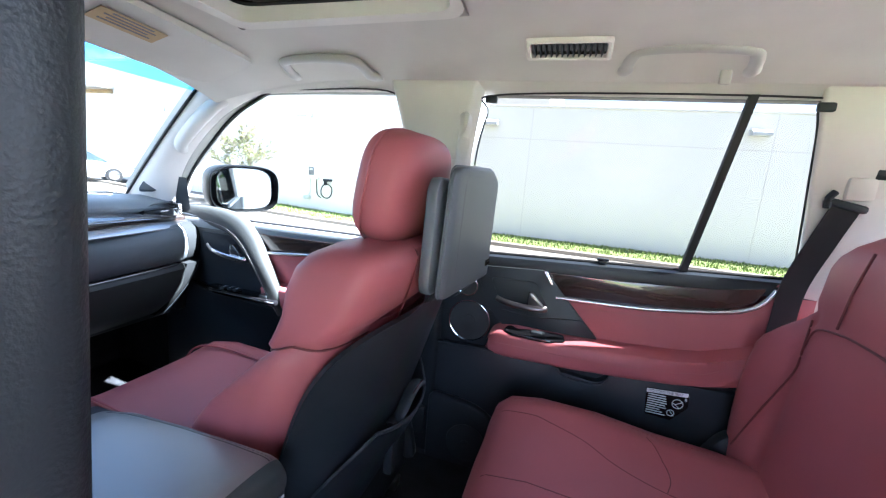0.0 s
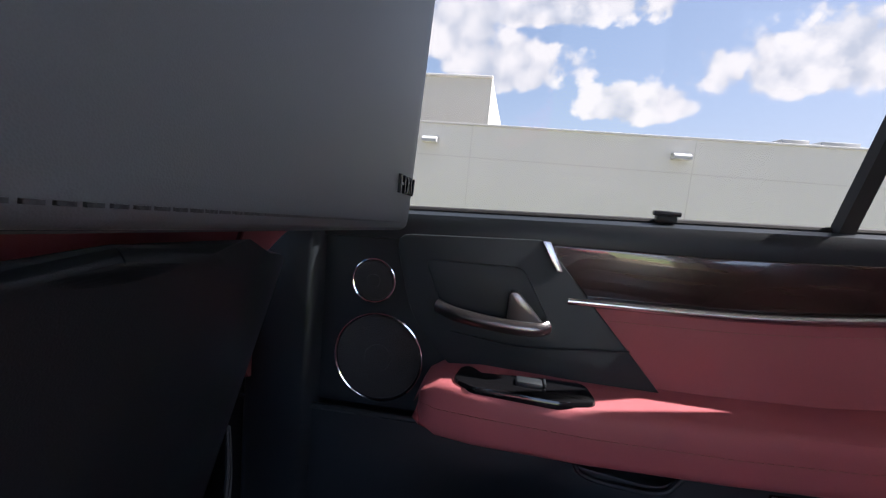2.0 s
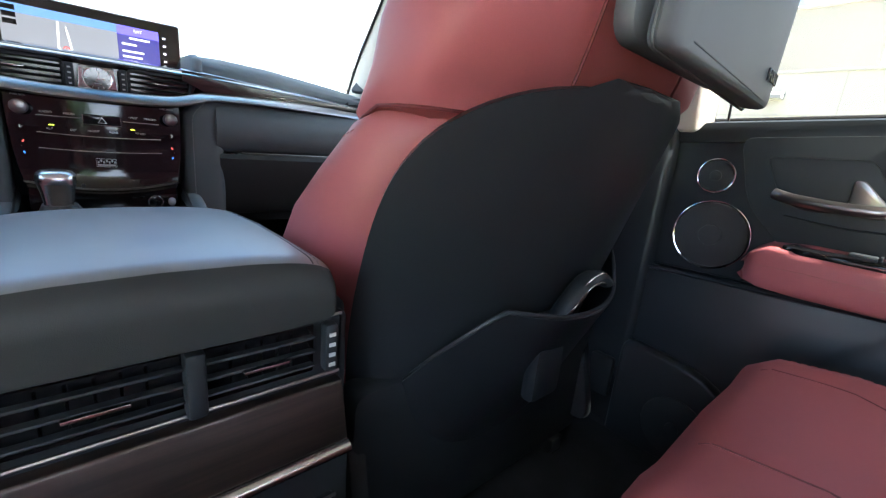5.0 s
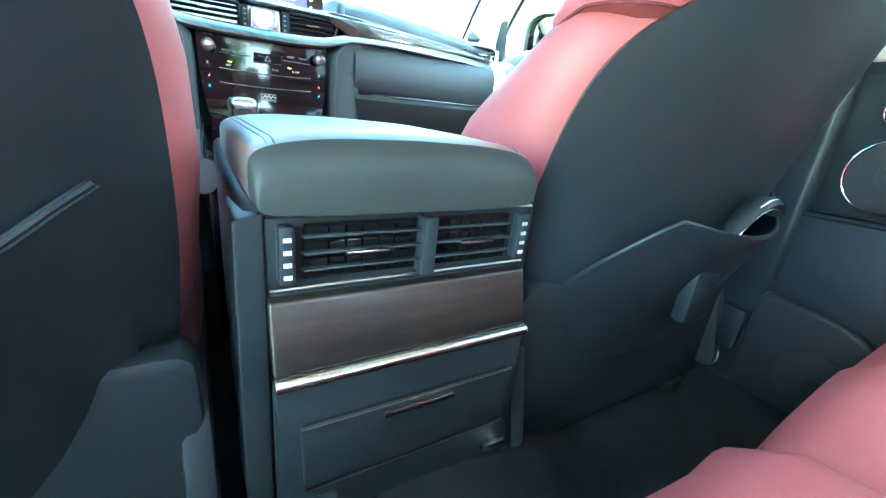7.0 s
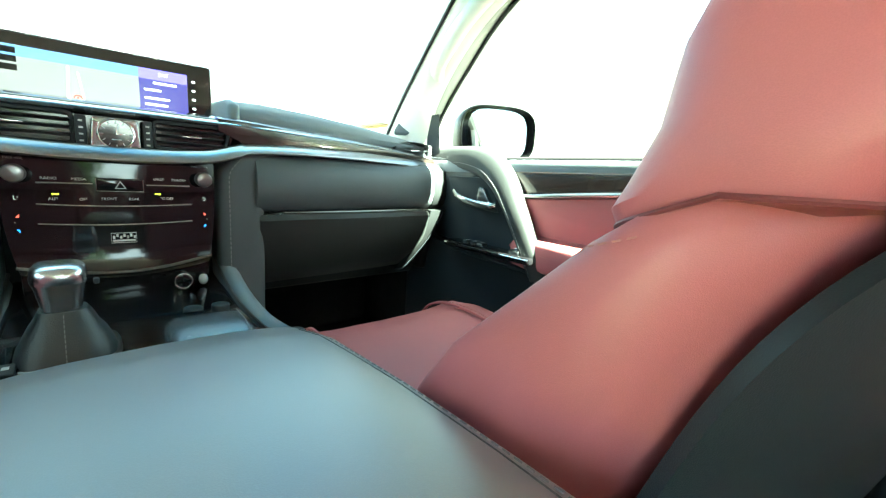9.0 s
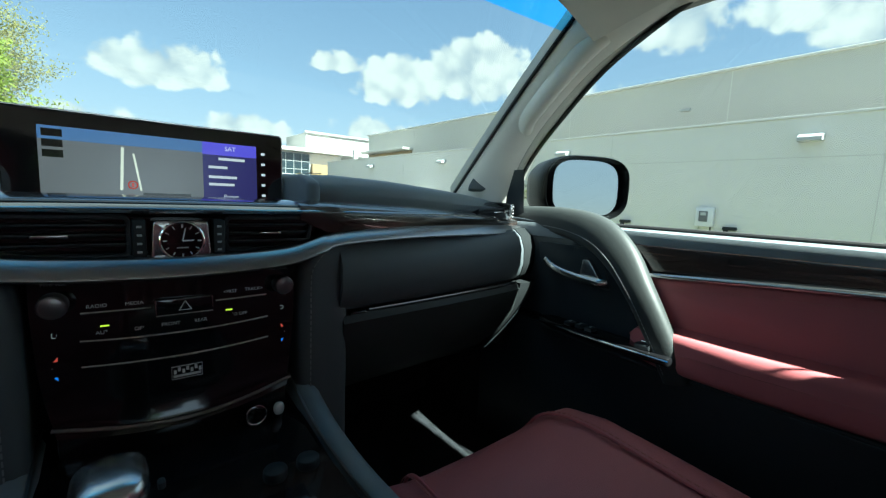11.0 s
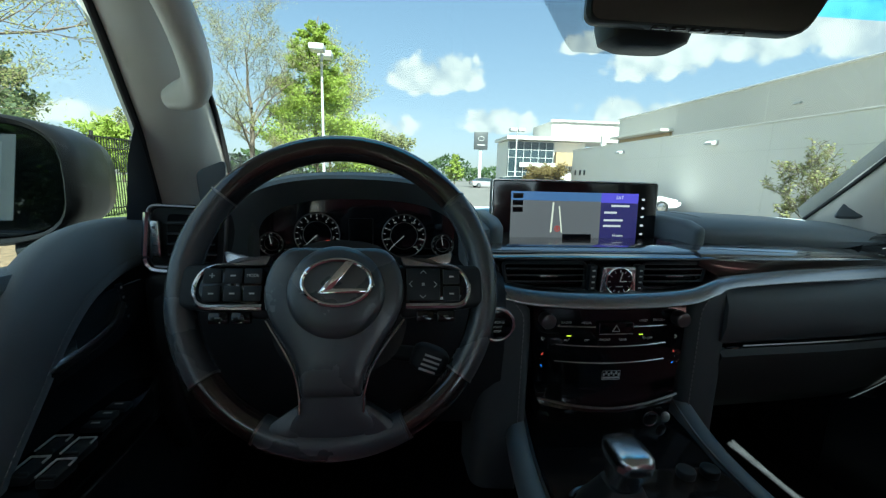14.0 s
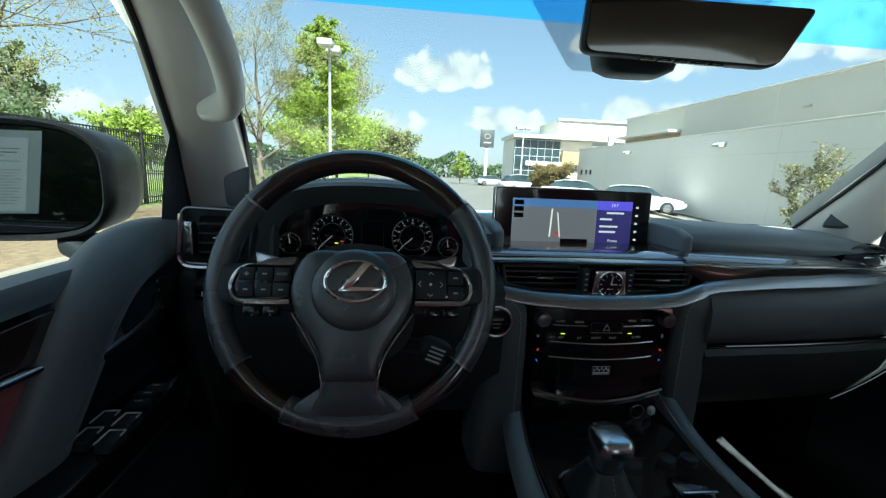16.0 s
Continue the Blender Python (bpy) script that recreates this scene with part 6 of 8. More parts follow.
def build_dash():
    t = thing("dashboard", "black leather dashboard with dark wood, satin trim and vents", "dashboard")
    # right upper pad
    rows = []
    for x, y0, z0, z1, zb in ((0.190, 1.335, 0.868, 0.880, 0.840), (0.194, 1.308, 0.884, 0.893, 0.838), (0.208, 1.294, 0.892, 0.897, 0.836), (0.26, 1.290, 0.894, 0.898, 0.834), (0.38, 1.296, 0.890, 0.894, 0.832), (0.52, 1.312, 0.880, 0.888, 0.830), (0.62, 1.332, 0.872, 0.882, 0.832), (0.70, 1.350, 0.864, 0.876, 0.834), (0.80, 1.385, 0.852, 0.868, 0.834)):
        rows.append([(x, y, z) for y, z in dash_profile(y0, z0, z1, zb)])
    part("upper_pad", loft(rows), BLACK, t, "smooth black leather dash pad")
    part("stitching", stitches(spline([(0.224, 1.312, 0.9005), (0.230, 1.38, 0.9025), (0.234, 1.50, 0.9005)], 8), 0.006, 0.003, 0.0009), THREAD_D, t)
    # centre pad behind the display
    rows = [[(x, y, z) for y, z in dash_profile(1.405, 0.880, 0.892, 0.83)] for x in (-0.20, 0.0, 0.20)]
    part("centre_pad", loft(rows), BLACK, t)
    for sx in (1, -1):
        rows = [[(sx * x, y, z) for y, z in ((1.262, 0.845), (1.262, 0.885), (1.30, 0.896), (1.42, 0.900), (1.42, 0.845))] for x in (0.182, 0.205)]
        part("cheek", bevel(loft(rows), 0.010, 3), BLACK, t)
    # base mass that carries all
    part("core", slab([(1.36, 0.84), (1.70, 0.85), (1.70, 0.45), (1.40, 0.45), (1.33, 0.60), (1.31, 0.78)], "x", -0.76, 0.76, 0.01), PLASTIC, t)
    # gloss shelf under the display and the wood band that runs to the right vent
    part("shelf", slab(rounded_poly([(-0.235, 1.212), (0.20, 1.212), (0.26, 1.235), (0.26, 1.40), (-0.235, 1.40)], 0.012), "z", 0.830, 0.8475, 0.006, 3), WOOD_X, t, "lacquered dark wood shelf")
    rows = []
    for x, y, zt, zb in ((0.150, 1.208, 0.8465, 0.826), (0.20, 1.210, 0.846, 0.803), (0.30, 1.224, 0.842, 0.804), (0.45, 1.248, 0.835, 0.804), (0.60, 1.284, 0.827, 0.803), (0.70, 1.312, 0.820, 0.800), (0.79, 1.345, 0.814, 0.796)):
        rows.append([(x, y + 0.008, zt + 0.004), (x, y - 0.002, zt), (x, y - 0.004, (zt + zb) / 2), (x, y, zb), (x, y + 0.12, zb), (x, y + 0.12, zt + 0.008)])
    part("wood_band", loft(rows), WOOD_X, t, "lacquered dark wood band")
    E = spline([(-0.232, 1.214, 0.8430), (-0.10, 1.2095, 0.8440), (0.10, 1.2095, 0.8440), (0.22, 1.217, 0.8440), (0.40, 1.240, 0.839), (0.54, 1.272, 0.832), (0.66, 1.306, 0.825), (0.77, 1.340, 0.818)], 8)
    rows = []
    for i, p in enumerate(E):
        k = 1 - 0.45 * max(0.0, i / (len(E) - 1) - 0.5) / 0.5
        rows.append([tuple(p + Vector((0, dy, dz * k))) for dy, dz in ((-0.005, -0.010), (-0.008, -0.007), (-0.006, -0.0035), (0.014, 0.0040), (0.034, 0.0095), (0.046, 0.0100), (0.046, -0.008))])
    part("shelf_edge", loft(rows), LACQUER, t, "glossy dark edge strip")
    # satin trim that dips under the vents and sweeps to the right
    P = spline([(-0.238, 1.205, 0.800), (-0.205, 1.198, 0.786), (-0.13, 1.188, 0.774), (0.0, 1.184, 0.770), (0.12, 1.188, 0.775), (0.175, 1.196, 0.788), (0.22, 1.207, 0.797), (0.36, 1.224, 0.802), (0.52, 1.250, 0.801), (0.66, 1.284, 0.797), (0.80, 1.329, 0.791)], 8)
    rows = []
    for i, p in enumerate(P):
        k = i / (len(P) - 1)
        h = 0.0120 if 0.1 < k < 0.55 else 0.0100
        rows.append([tuple(p + Vector((0, dy, dz))) for dy, dz in ((-0.008, -h), (-0.012, -h * 0.75), (-0.011, -h * 0.45), (0.002, h * 0.8), (0.006, h), (0.03, h), (0.03, -h))])
    part("satin_trim", loft(rows), DASHSATIN, t, "sweeping satin silver trim")
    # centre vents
    # a solid black plate gives the vents their shaded depth
    part("vent_shade_sheet", slab(rounded_poly([(-0.192, 0.784), (0.165, 0.784), (0.185, 0.828), (-0.205, 0.828)], 0.01), "y", 1.222, 1.245, 0.0), PIANO, t)
    for x0, x1 in ((-0.186, -0.052), (0.052, 0.160)):
        v = part("vent", sweep([(x, 1.212, z) for x, z in rounded_poly([(x0, 0.786), (x1, 0.783), (x1 + (0.010 if x1 > 0 else 0), 0.829), (x0 - (0.010 if x0 < -0.1 else 0), 0.829)], 0.008)], 0.0032, 6, up=(0, 1, 0), closed=True), PLASTIC, t)
        for i in range(3):
            part("vane", box(((x0 + x1) / 2, 1.216, 0.796 + 0.011 * i), (x1 - x0, 0.016, 0.0022), 0.0006, (-14, 0, 0)), SHELL, v)
        part("vane_tab", box(((x0 + x1) / 2, 1.205, 0.808), (0.030, 0.008, 0.0034), 0.001), SATIN, v, "slim satin vane tab")
        for i in range(8):
            part("cross_vane", box((x0 + (x1 - x0) * (i + 0.5) / 8, 1.228, 0.806), (0.0016, 0.010, 0.038), 0), PLASTIC, v)
    # analogue clock
    c = thing("dashboard_clock", "square analogue clock with a satin frame and dark face", "clock")
    part("case", slab(rounded_poly([(-0.0325, 0.777), (0.0325, 0.777), (0.0290, 0.826), (-0.0290, 0.826)], 0.006), "y", 1.194, 1.222, 0.003), SATIN, c)
    part("dial", disc((0, 1.193, 0.8015), 0.0215, 0.004, "y", 40), SCREEN_BLACK, c, "black dial")
    part("bezel", ring((0, 1.1925, 0.8015), 0.0228, 0.0017, "y"), CHROME, c)
    part("hour_marks", join(*[moved(box((0, 0, 0.018), (0.0011 if k % 3 else 0.0018, 0.0008, 0.0040)), pose(0, 1.1906, 0.8015, 0, 30 * k, 0)) for k in range(12)]), INKL, c, smooth=False)
    part("clock_hand", join(moved(box((0, 0, 0.008), (0.0013, 0.0008, 0.016)), pose(0, 1.1898, 0.8015, 0, 12, 0)), moved(box((0, 0, 0.006), (0.0018, 0.0008, 0.0120)), pose(0, 1.1901, 0.8015, 0, 88, 0))), WHITE, c, smooth=False)
    part("clock_print", box((0, 1.1906, 0.793), (0.012, 0.0006, 0.0016)), INKL, c, smooth=False)
    for sx in (1, -1):
        b = part("vent_dial", box((sx * 0.0420, 1.208, 0.8030), (0.014, 0.016, 0.048), 0.003), PLASTIC, t)
        part("dial_mark", join(*[box((sx * 0.0420, 1.1995, 0.788 + 0.010 * i), (0.005, 0.001, 0.0026), 0) for i in range(4)]), INKL, b, smooth=False)
    # control panel: a glossy face that curves at its foot
    rows = []
    for z, y, a in ((0.764, 1.196, 0.140), (0.72, 1.192, 0.140), (0.66, 1.190, 0.137), (0.625, 1.190, 0.133), (0.600, 1.184, 0.128), (0.585, 1.176, 0.124)):
        rows.append([(x, y + 0.014 * (x / a) ** 2 - 0.0, z - 0.012 * (1 - (x / a) ** 2) * (1 if z < 0.61 else 0)) for x in [a * (-1 + 2 * i / 12) for i in range(13)]])
    bm = loft(rows, caps=False, closed=False)
    bmesh.ops.solidify(bm, geom=bm.faces[:], thickness=-0.02)
    pn = part("control_panel", bm, PIANO, t, "gloss black control panel")
    def py(x):
        return 1.1925 + 0.014 * (x / 0.138) ** 2
    part("panel_foot", sweep(spline([(-0.128, 1.190, 0.596), (-0.06, 1.179, 0.585), (0, 1.175, 0.581), (0.06, 1.179, 0.585), (0.128, 1.190, 0.596)], 6), 0.0024, 6), DARKMETAL, pn)
    for sx in (1, -1):
        x, z = sx * 0.1195, 0.735
        part("knob", join(disc((x, py(x) - 0.010, z), 0.0130, 0.022, "y", 28, 0.003), ring((x, py(x) - 0.020, z), 0.0105, 0.0012, "y", 28)), DARKMETAL, pn, "ribbed dark metal knob")
        label_at("print", "LO", 0.0085, x * 0.99, py(x) - 0.0012, 0.699, AMBERGLOW, pn)
        part("warm_mark", moved(slab([(-0.004, -0.002), (0.004, -0.002), (0, 0.003)], "y", -0.0004, 0.0004), pose(x, py(x) - 0.0016, 0.672)), REDGLOW, pn, "small red lamp", smooth=False)
        part("cool_mark", moved(slab([(-0.004, 0.002), (0.004, 0.002), (0, -0.003)], "y", -0.0004, 0.0004), pose(x, py(x) - 0.0016, 0.650)), BLUEGLOW, pn, "small blue lamp", smooth=False)
        label_at("print", "TEMP", 0.0048, x, py(x) - 0.0012, 0.661, INKL, pn)
    label_at("print", "PWR VOL", 0.0048, -0.119, py(0.119) - 0.0012, 0.756, INKL, pn)
    label_at("print", "TUNE SCROLL", 0.0042, 0.115, py(0.115) - 0.0012, 0.757, INKL, pn)
    for x, z, w in ((-0.084, 0.729, "RADIO"), (-0.050, 0.729, "MEDIA"), (0.052, 0.732, "<PRST"), (0.082, 0.732, "TRACK>"), (-0.078, 0.698, "AUTO"), (-0.046, 0.698, "OFF"), (-0.015, 0.699, "FRONT"), (0.017, 0.699, "REAR"), (0.058, 0.700, "AUTO OFF")):
        label_at("print", w, 0.0060, x, py(x) - 0.0012, z, INKL, pn)
    for x, z, w in ((-0.05, 0.669, 0.008), (-0.016, 0.669, 0.008), (0.018, 0.669, 0.016), (0.055, 0.671, 0.008), (-0.1, 0.60, 0.015), (0.10, 0.606, 0.012)):
        part("print_bar", box((x, py(x) - 0.0012, z), (w, 0.0006, 0.0035)), INKL, pn, smooth=False)
    for z, xa, xb in ((0.722, -0.098, -0.034), (0.722, 0.034, 0.098), (0.690, -0.100, 0.100), (0.660, -0.100, 0.100)):
        n = 10
        part("button_edge", sweep([(xa + (xb - xa) * i / n, py(xa + (xb - xa) * i / n) - 0.0022, z - 0.003 * (1 - ((xa + (xb - xa) * i / n) / 0.1) ** 2) * (1 if z < 0.7 else 0)) for i in range(n + 1)], 0.0016, 6), SATIN, pn, "thin satin button edge")
    for x, z in ((-0.078, 0.7055), (0.050, 0.7075)):
        part("green_lamp", box((x, py(x) - 0.0012, z), (0.008, 0.0008, 0.0018)), GREENGLOW, pn, "small green lamp", smooth=False)
    hz = part("hazard_button", slab(rounded_poly([(-0.030, 0.712), (0.030, 0.712), (0.030, 0.732), (-0.030, 0.732)], 0.003), "y", 1.186, 1.194, 0.002), PIANO, pn)
    part("hazard_edge", sweep([(-0.030, 1.1855, 0.731), (-0.030, 1.1855, 0.7115), (0.030, 1.1855, 0.7115), (0.030, 1.1855, 0.731)], 0.0011, 6), SATIN, hz)
    part("hazard_triangle", sweep([(x, 1.1855, z) for x, z in ((-0.0065, 0.7165), (0.0065, 0.7165), (0.0, 0.7275))], 0.0011, 6, up=(0, 1, 0), closed=True), INKL, hz, "pale warning triangle")
    bm = join(*[box((-0.013 + 0.0045 * i, 1.1875, 0.637 + 0.003 * (i % 2)), (0.0030, 0.001, 0.005)) for i in range(7)], box((0.0, 1.1875, 0.6315), (0.030, 0.001, 0.0030)), sweep([(x, 1.1875, z) for x, z in ((-0.0165, 0.628), (0.0165, 0.628), (0.0165, 0.644), (-0.0165, 0.644))], 0.0006, 4, up=(0, 1, 0), closed=True))
    part("badge", bm, INKL, pn, "small pale badge", smooth=False)
    # lower stack, sockets
    part("lower_fascia", slab([(1.192, 0.585), (1.20, 0.52), (1.30, 0.50), (1.30, 0.60)], "x", -0.125, 0.125, 0.006), PIANO, t)
    s1 = part("lighter_socket", join(disc((0.080, 1.190, 0.553), 0.0135, 0.012, "y", 28, 0.003)), PIANO, t)
    part("socket_ring", ring((0.080, 1.1835, 0.553), 0.0135, 0.0011, "y"), SATIN, s1)
    part("aux_cover", pillow((0.112, 1.188, 0.552), (0.016, 0.012, 0.020), 2.2, 2.2), CARSILVER, t, "pale oval socket cover")
    part("lower_line", sweep([(-0.02, 1.186, 0.575), (0.06, 1.186, 0.576)], 0.0012, 6), SATIN, t)
    # leather bolsters either side of the stack, curving outward at the top
    for sx in (1, -1):
        yf = 1.200 if sx > 0 else 1.178
        rows, line = [], []
        for k in range(15):
            z = 0.806 - 0.376 * k / 14
            c = max(0.0, (z - 0.735) / 0.071)
            xa, xb = 0.144 + 0.075 * c ** 2.2, 0.236 + 0.02 * c
            f = yf + 0.020 * c ** 3
            ring_xy = rounded_poly([(xa + 0.004, 1.285), (xa, f), (xb, f + 0.010), (xb + 0.004, 1.285)], [0.002, 0.030, 0.030, 0.002], 6)
            rows.append([(sx * x, y, z) for x, y in ring_xy])
            line.append(Vector((sx * (xa + 0.020), f + 0.0002, z)))
        part("bolster", loft(rows), DASHSKIN, t, "rolled black leather bolster")
        part("stitching", stitches(spline(line[1:], 3), 0.006, 0.003, 0.0010), THREAD_D, t)
    # passenger pad and glovebox
    def pad_rows(xs, out):
        return [[(x, y + yo - out, z + (out if z > 0.74 else -out)) for y, z in ((1.30, 0.806), (1.212, 0.796), (1.190, 0.780), (1.178, 0.752), (1.176, 0.715), (1.184, 0.686), (1.202, 0.672), (1.30, 0.668))] for x, yo in xs]
    part("passenger_pad", loft(pad_rows(((0.215, 0.022), (0.26, 0.026), (0.40, 0.036), (0.56, 0.052), (0.675, 0.070), (0.722, 0.083)), 0.0)), DASHSKIN, t, "rolled black leather knee pad")
    # the pad goes on here; only the sunlit stretch is coloured darker
    part("pad_sunlit_end", loft(pad_rows(((0.722, 0.083), (0.755, 0.0925), (0.785, 0.101)), 0.0015)), SUNDIMMED, t, "sunlit end of the knee pad, toned down in darker black")
    part("stitching", stitches(spline([(0.225, 1.205, 0.789), (0.26, 1.210, 0.791), (0.40, 1.223, 0.792), (0.56, 1.239, 0.792), (0.71, 1.268, 0.792)], 10), 0.006, 0.003, 0.0009), THREAD_D, t)
    gb = part("glovebox_door", loft([[(x, y + yo, z) for y, z in ((1.29, 0.668), (1.196, 0.666), (1.188, 0.655), (1.204, 0.60), (1.240, 0.540), (1.275, 0.500), (1.31, 0.490))] for x, yo in ((0.222, 0.018), (0.30, 0.024), (0.45, 0.032), (0.60, 0.046), (0.70, 0.060))]), DIMSKIN, t, "black glovebox door")
    part("glovebox_line", sweep(spline([(0.275, 1.222, 0.6695), (0.40, 1.229, 0.6695), (0.55, 1.241, 0.6700), (0.70, 1.260, 0.670)], 8), 0.0022, 6), DARKMETAL, gb)
    # sunlit band that sweeps down the glovebox's outer edge, shaped as a darkened strip
    rows = []
    for k in range(13):
        u = k / 12
        z = 0.668 - 0.182 * u
        y = 1.262 + 0.083 * u ** 1.5
        x = 0.768 - 0.088 * u ** 1.25
        w = 0.062 - 0.030 * u
        rows.append([(x - w, y - 0.012, z), (x - w * 0.5, y - 0.014, z), (x, y - 0.004, z), (x + 0.004, y + 0.05, z), (x - w, y + 0.05, z)])
    part("sunlit_band", loft(rows), SUNDIMMED, gb, "sunlit band at the glovebox edge, shaped as a darkened strip")
    part("outer_line", sweep([Vector(r[1]) + Vector((0.012, -0.0004, 0)) for r in rows], 0.0012, 5), PLASTIC, gb)
    part("glovebox_lock", join(box((0.2545, 1.224, 0.652), (0.032, 0.012, 0.036), 0.003), disc((0.2545, 1.2172, 0.650), 0.0075, 0.003, "y", 20)), PIANO, gb)
    part("lock_rim", ring((0.2545, 1.2156, 0.650), 0.0072, 0.0010, "y", 24), DARKMETAL, gb)
    part("side_panel", slab(rounded_poly([(1.315, 0.80), (1.315, 0.60), (1.345, 0.47), (1.45, 0.47), (1.45, 0.82)], 0.015), "x", 0.750, 0.800, 0.010, 3), SHELL, t)
    part("side_panel", slab(rounded_poly([(1.225, 0.80), (1.225, 0.60), (1.27, 0.47), (1.42, 0.47), (1.42, 0.82)], 0.015), "x", -0.760, -0.720, 0.010, 3), SHELL, t)
    part("under_panel", slab([(1.37, 0.49), (1.64, 0.44), (1.64, 0.47), (1.37, 0.515)], "x", 0.20, 0.68, 0.004), CARPET, t)
    # right outer vent
    v = part("side_vent", loft([[(x, y, z) for x, z in oval(0.690, 0.838, 0.066 * k, 0.026 * k, 24, 2.6)] for y, k in ((1.30, 1.0), (1.258, 1.0), (1.252, 0.97), (1.258, 0.90), (1.28, 0.86))]), PLASTIC, t, "black oval side vent")
    v.matrix_basis = Matrix.Translation((0.708, 1.366, 0.836)) @ pose(0, 0, 0, 0, -2, 7) @ Matrix.Diagonal((1.18, 1, 1, 1)) @ Matrix.Translation((-0.69, -1.27, -0.838))
    for i in range(3):
        part("vane", box((0.690, 1.266, 0.827 + 0.011 * i), (0.104 - 0.012 * (i != 1), 0.014, 0.0022), 0.0006, (-14, 0, 0)), PLASTIC, v)
    part("vane_tab", box((0.692, 1.252, 0.838), (0.030, 0.006, 0.0035), 0.001), SATIN, v)
    part("vent_dial", box((0.748, 1.256, 0.838), (0.014, 0.012, 0.040), 0.003), SATIN, v, "satin dial plate")
    part("dial_mark", join(*[box((0.748, 1.2495, 0.824 + 0.009 * i), (0.005, 0.001, 0.003), 0) for i in range(4)]), INK, v, smooth=False)
    # driver's side: lower panel, left vent, binnacle
    rows = []
    for x, yo in ((-0.196, -0.004), (-0.26, -0.002), (-0.44, 0.010), (-0.62, 0.022), (-0.745, 0.045)):
        rows.append([(x, y + yo, z) for y, z in ((1.26, 0.812), (1.206, 0.806), (1.186, 0.786), (1.176, 0.752), (1.176, 0.70), (1.19, 0.62), (1.22, 0.54), (1.27, 0.51))])
    part("knee_panel", loft(rows), PLASTIC, t, "black driver knee panel")
    part("knee_trim", sweep(spline([(-0.238, 1.196, 0.800), (-0.40, 1.205, 0.802), (-0.60, 1.215, 0.806), (-0.715, 1.235, 0.812)], 8), 0.007, 8), SATIN, t)
    st = part("start_button", join(disc((-0.209, 1.180, 0.736), 0.0255, 0.016, "y", 36, 0.003)), PIANO, t, "round start button with a chrome ring")
    part("start_ring", ring((-0.209, 1.172, 0.736), 0.0262, 0.0032, "y"), SATIN, st)
    label_at("print", "ENGINE", 0.0062, -0.209, 1.1715, 0.74, INKL, st)
    label_at("print", "START", 0.0052, -0.209, 1.1715, 0.732, INKL, st)
    label_at("print", "STOP", 0.0052, -0.209, 1.1715, 0.725, INKL, st)
    lv = part("left_vent", loft([[(x, y, z) for x, z in rounded_poly([(-0.742, 0.822), (-0.640, 0.818), (-0.628, 0.904), (-0.735, 0.908)], 0.012)] for y in (1.30, 1.225)]), PLASTIC, t, "black outer vent with a satin frame")
    part("vent_surround", sweep([(x, 1.221, z) for x, z in rounded_poly([(-0.746, 0.818), (-0.636, 0.814), (-0.626, 0.908), (-0.739, 0.912)], 0.014)], 0.0030, 8, up=(0, 1, 0), closed=True), DARKMETAL, lv)
    part("vent_corner", sweep(spline([(-0.738, 1.217, 0.902), (-0.743, 1.217, 0.865), (-0.747, 1.217, 0.832), (-0.742, 1.217, 0.818), (-0.728, 1.217, 0.812), (-0.690, 1.218, 0.811)], 6), 0.0055, 8), SATIN, lv, "satin metal corner trim")
    # black plate instead of a hollow, for the shade behind the vanes
    part("vent_shade_sheet", slab(rounded_poly([(-0.716, 0.828), (-0.648, 0.826), (-0.640, 0.896), (-0.711, 0.900)], 0.008), "y", 1.218, 1.224), PIANO, lv)
    for i in range(4):
        part("vane", box((-0.679, 1.216, 0.838 + 0.016 * i), (0.066, 0.012, 0.0025), 0.0006, (-12, 0, 0)), PLASTIC, lv)
    part("vane_tab", box((-0.672, 1.208, 0.864), (0.030, 0.006, 0.0035), 0.001), SATIN, lv)
    part("vent_dial", box((-0.727, 1.216, 0.862), (0.013, 0.012, 0.056), 0.003), SATIN, lv, "satin dial plate")
    part("dial_mark", join(*[box((-0.727, 1.2095, 0.844 + 0.012 * i), (0.005, 0.001, 0.004), 0) for i in range(4)]), INK, lv, smooth=False)
    sw = part("dash_switch", box((-0.700, 1.200, 0.772), (0.034, 0.012, 0.024), 0.003), PIANO, t)
    part("switch_mark", box((-0.700, 1.1935, 0.772), (0.008, 0.001, 0.008)), INKL, sw, smooth=False)


build_dash()


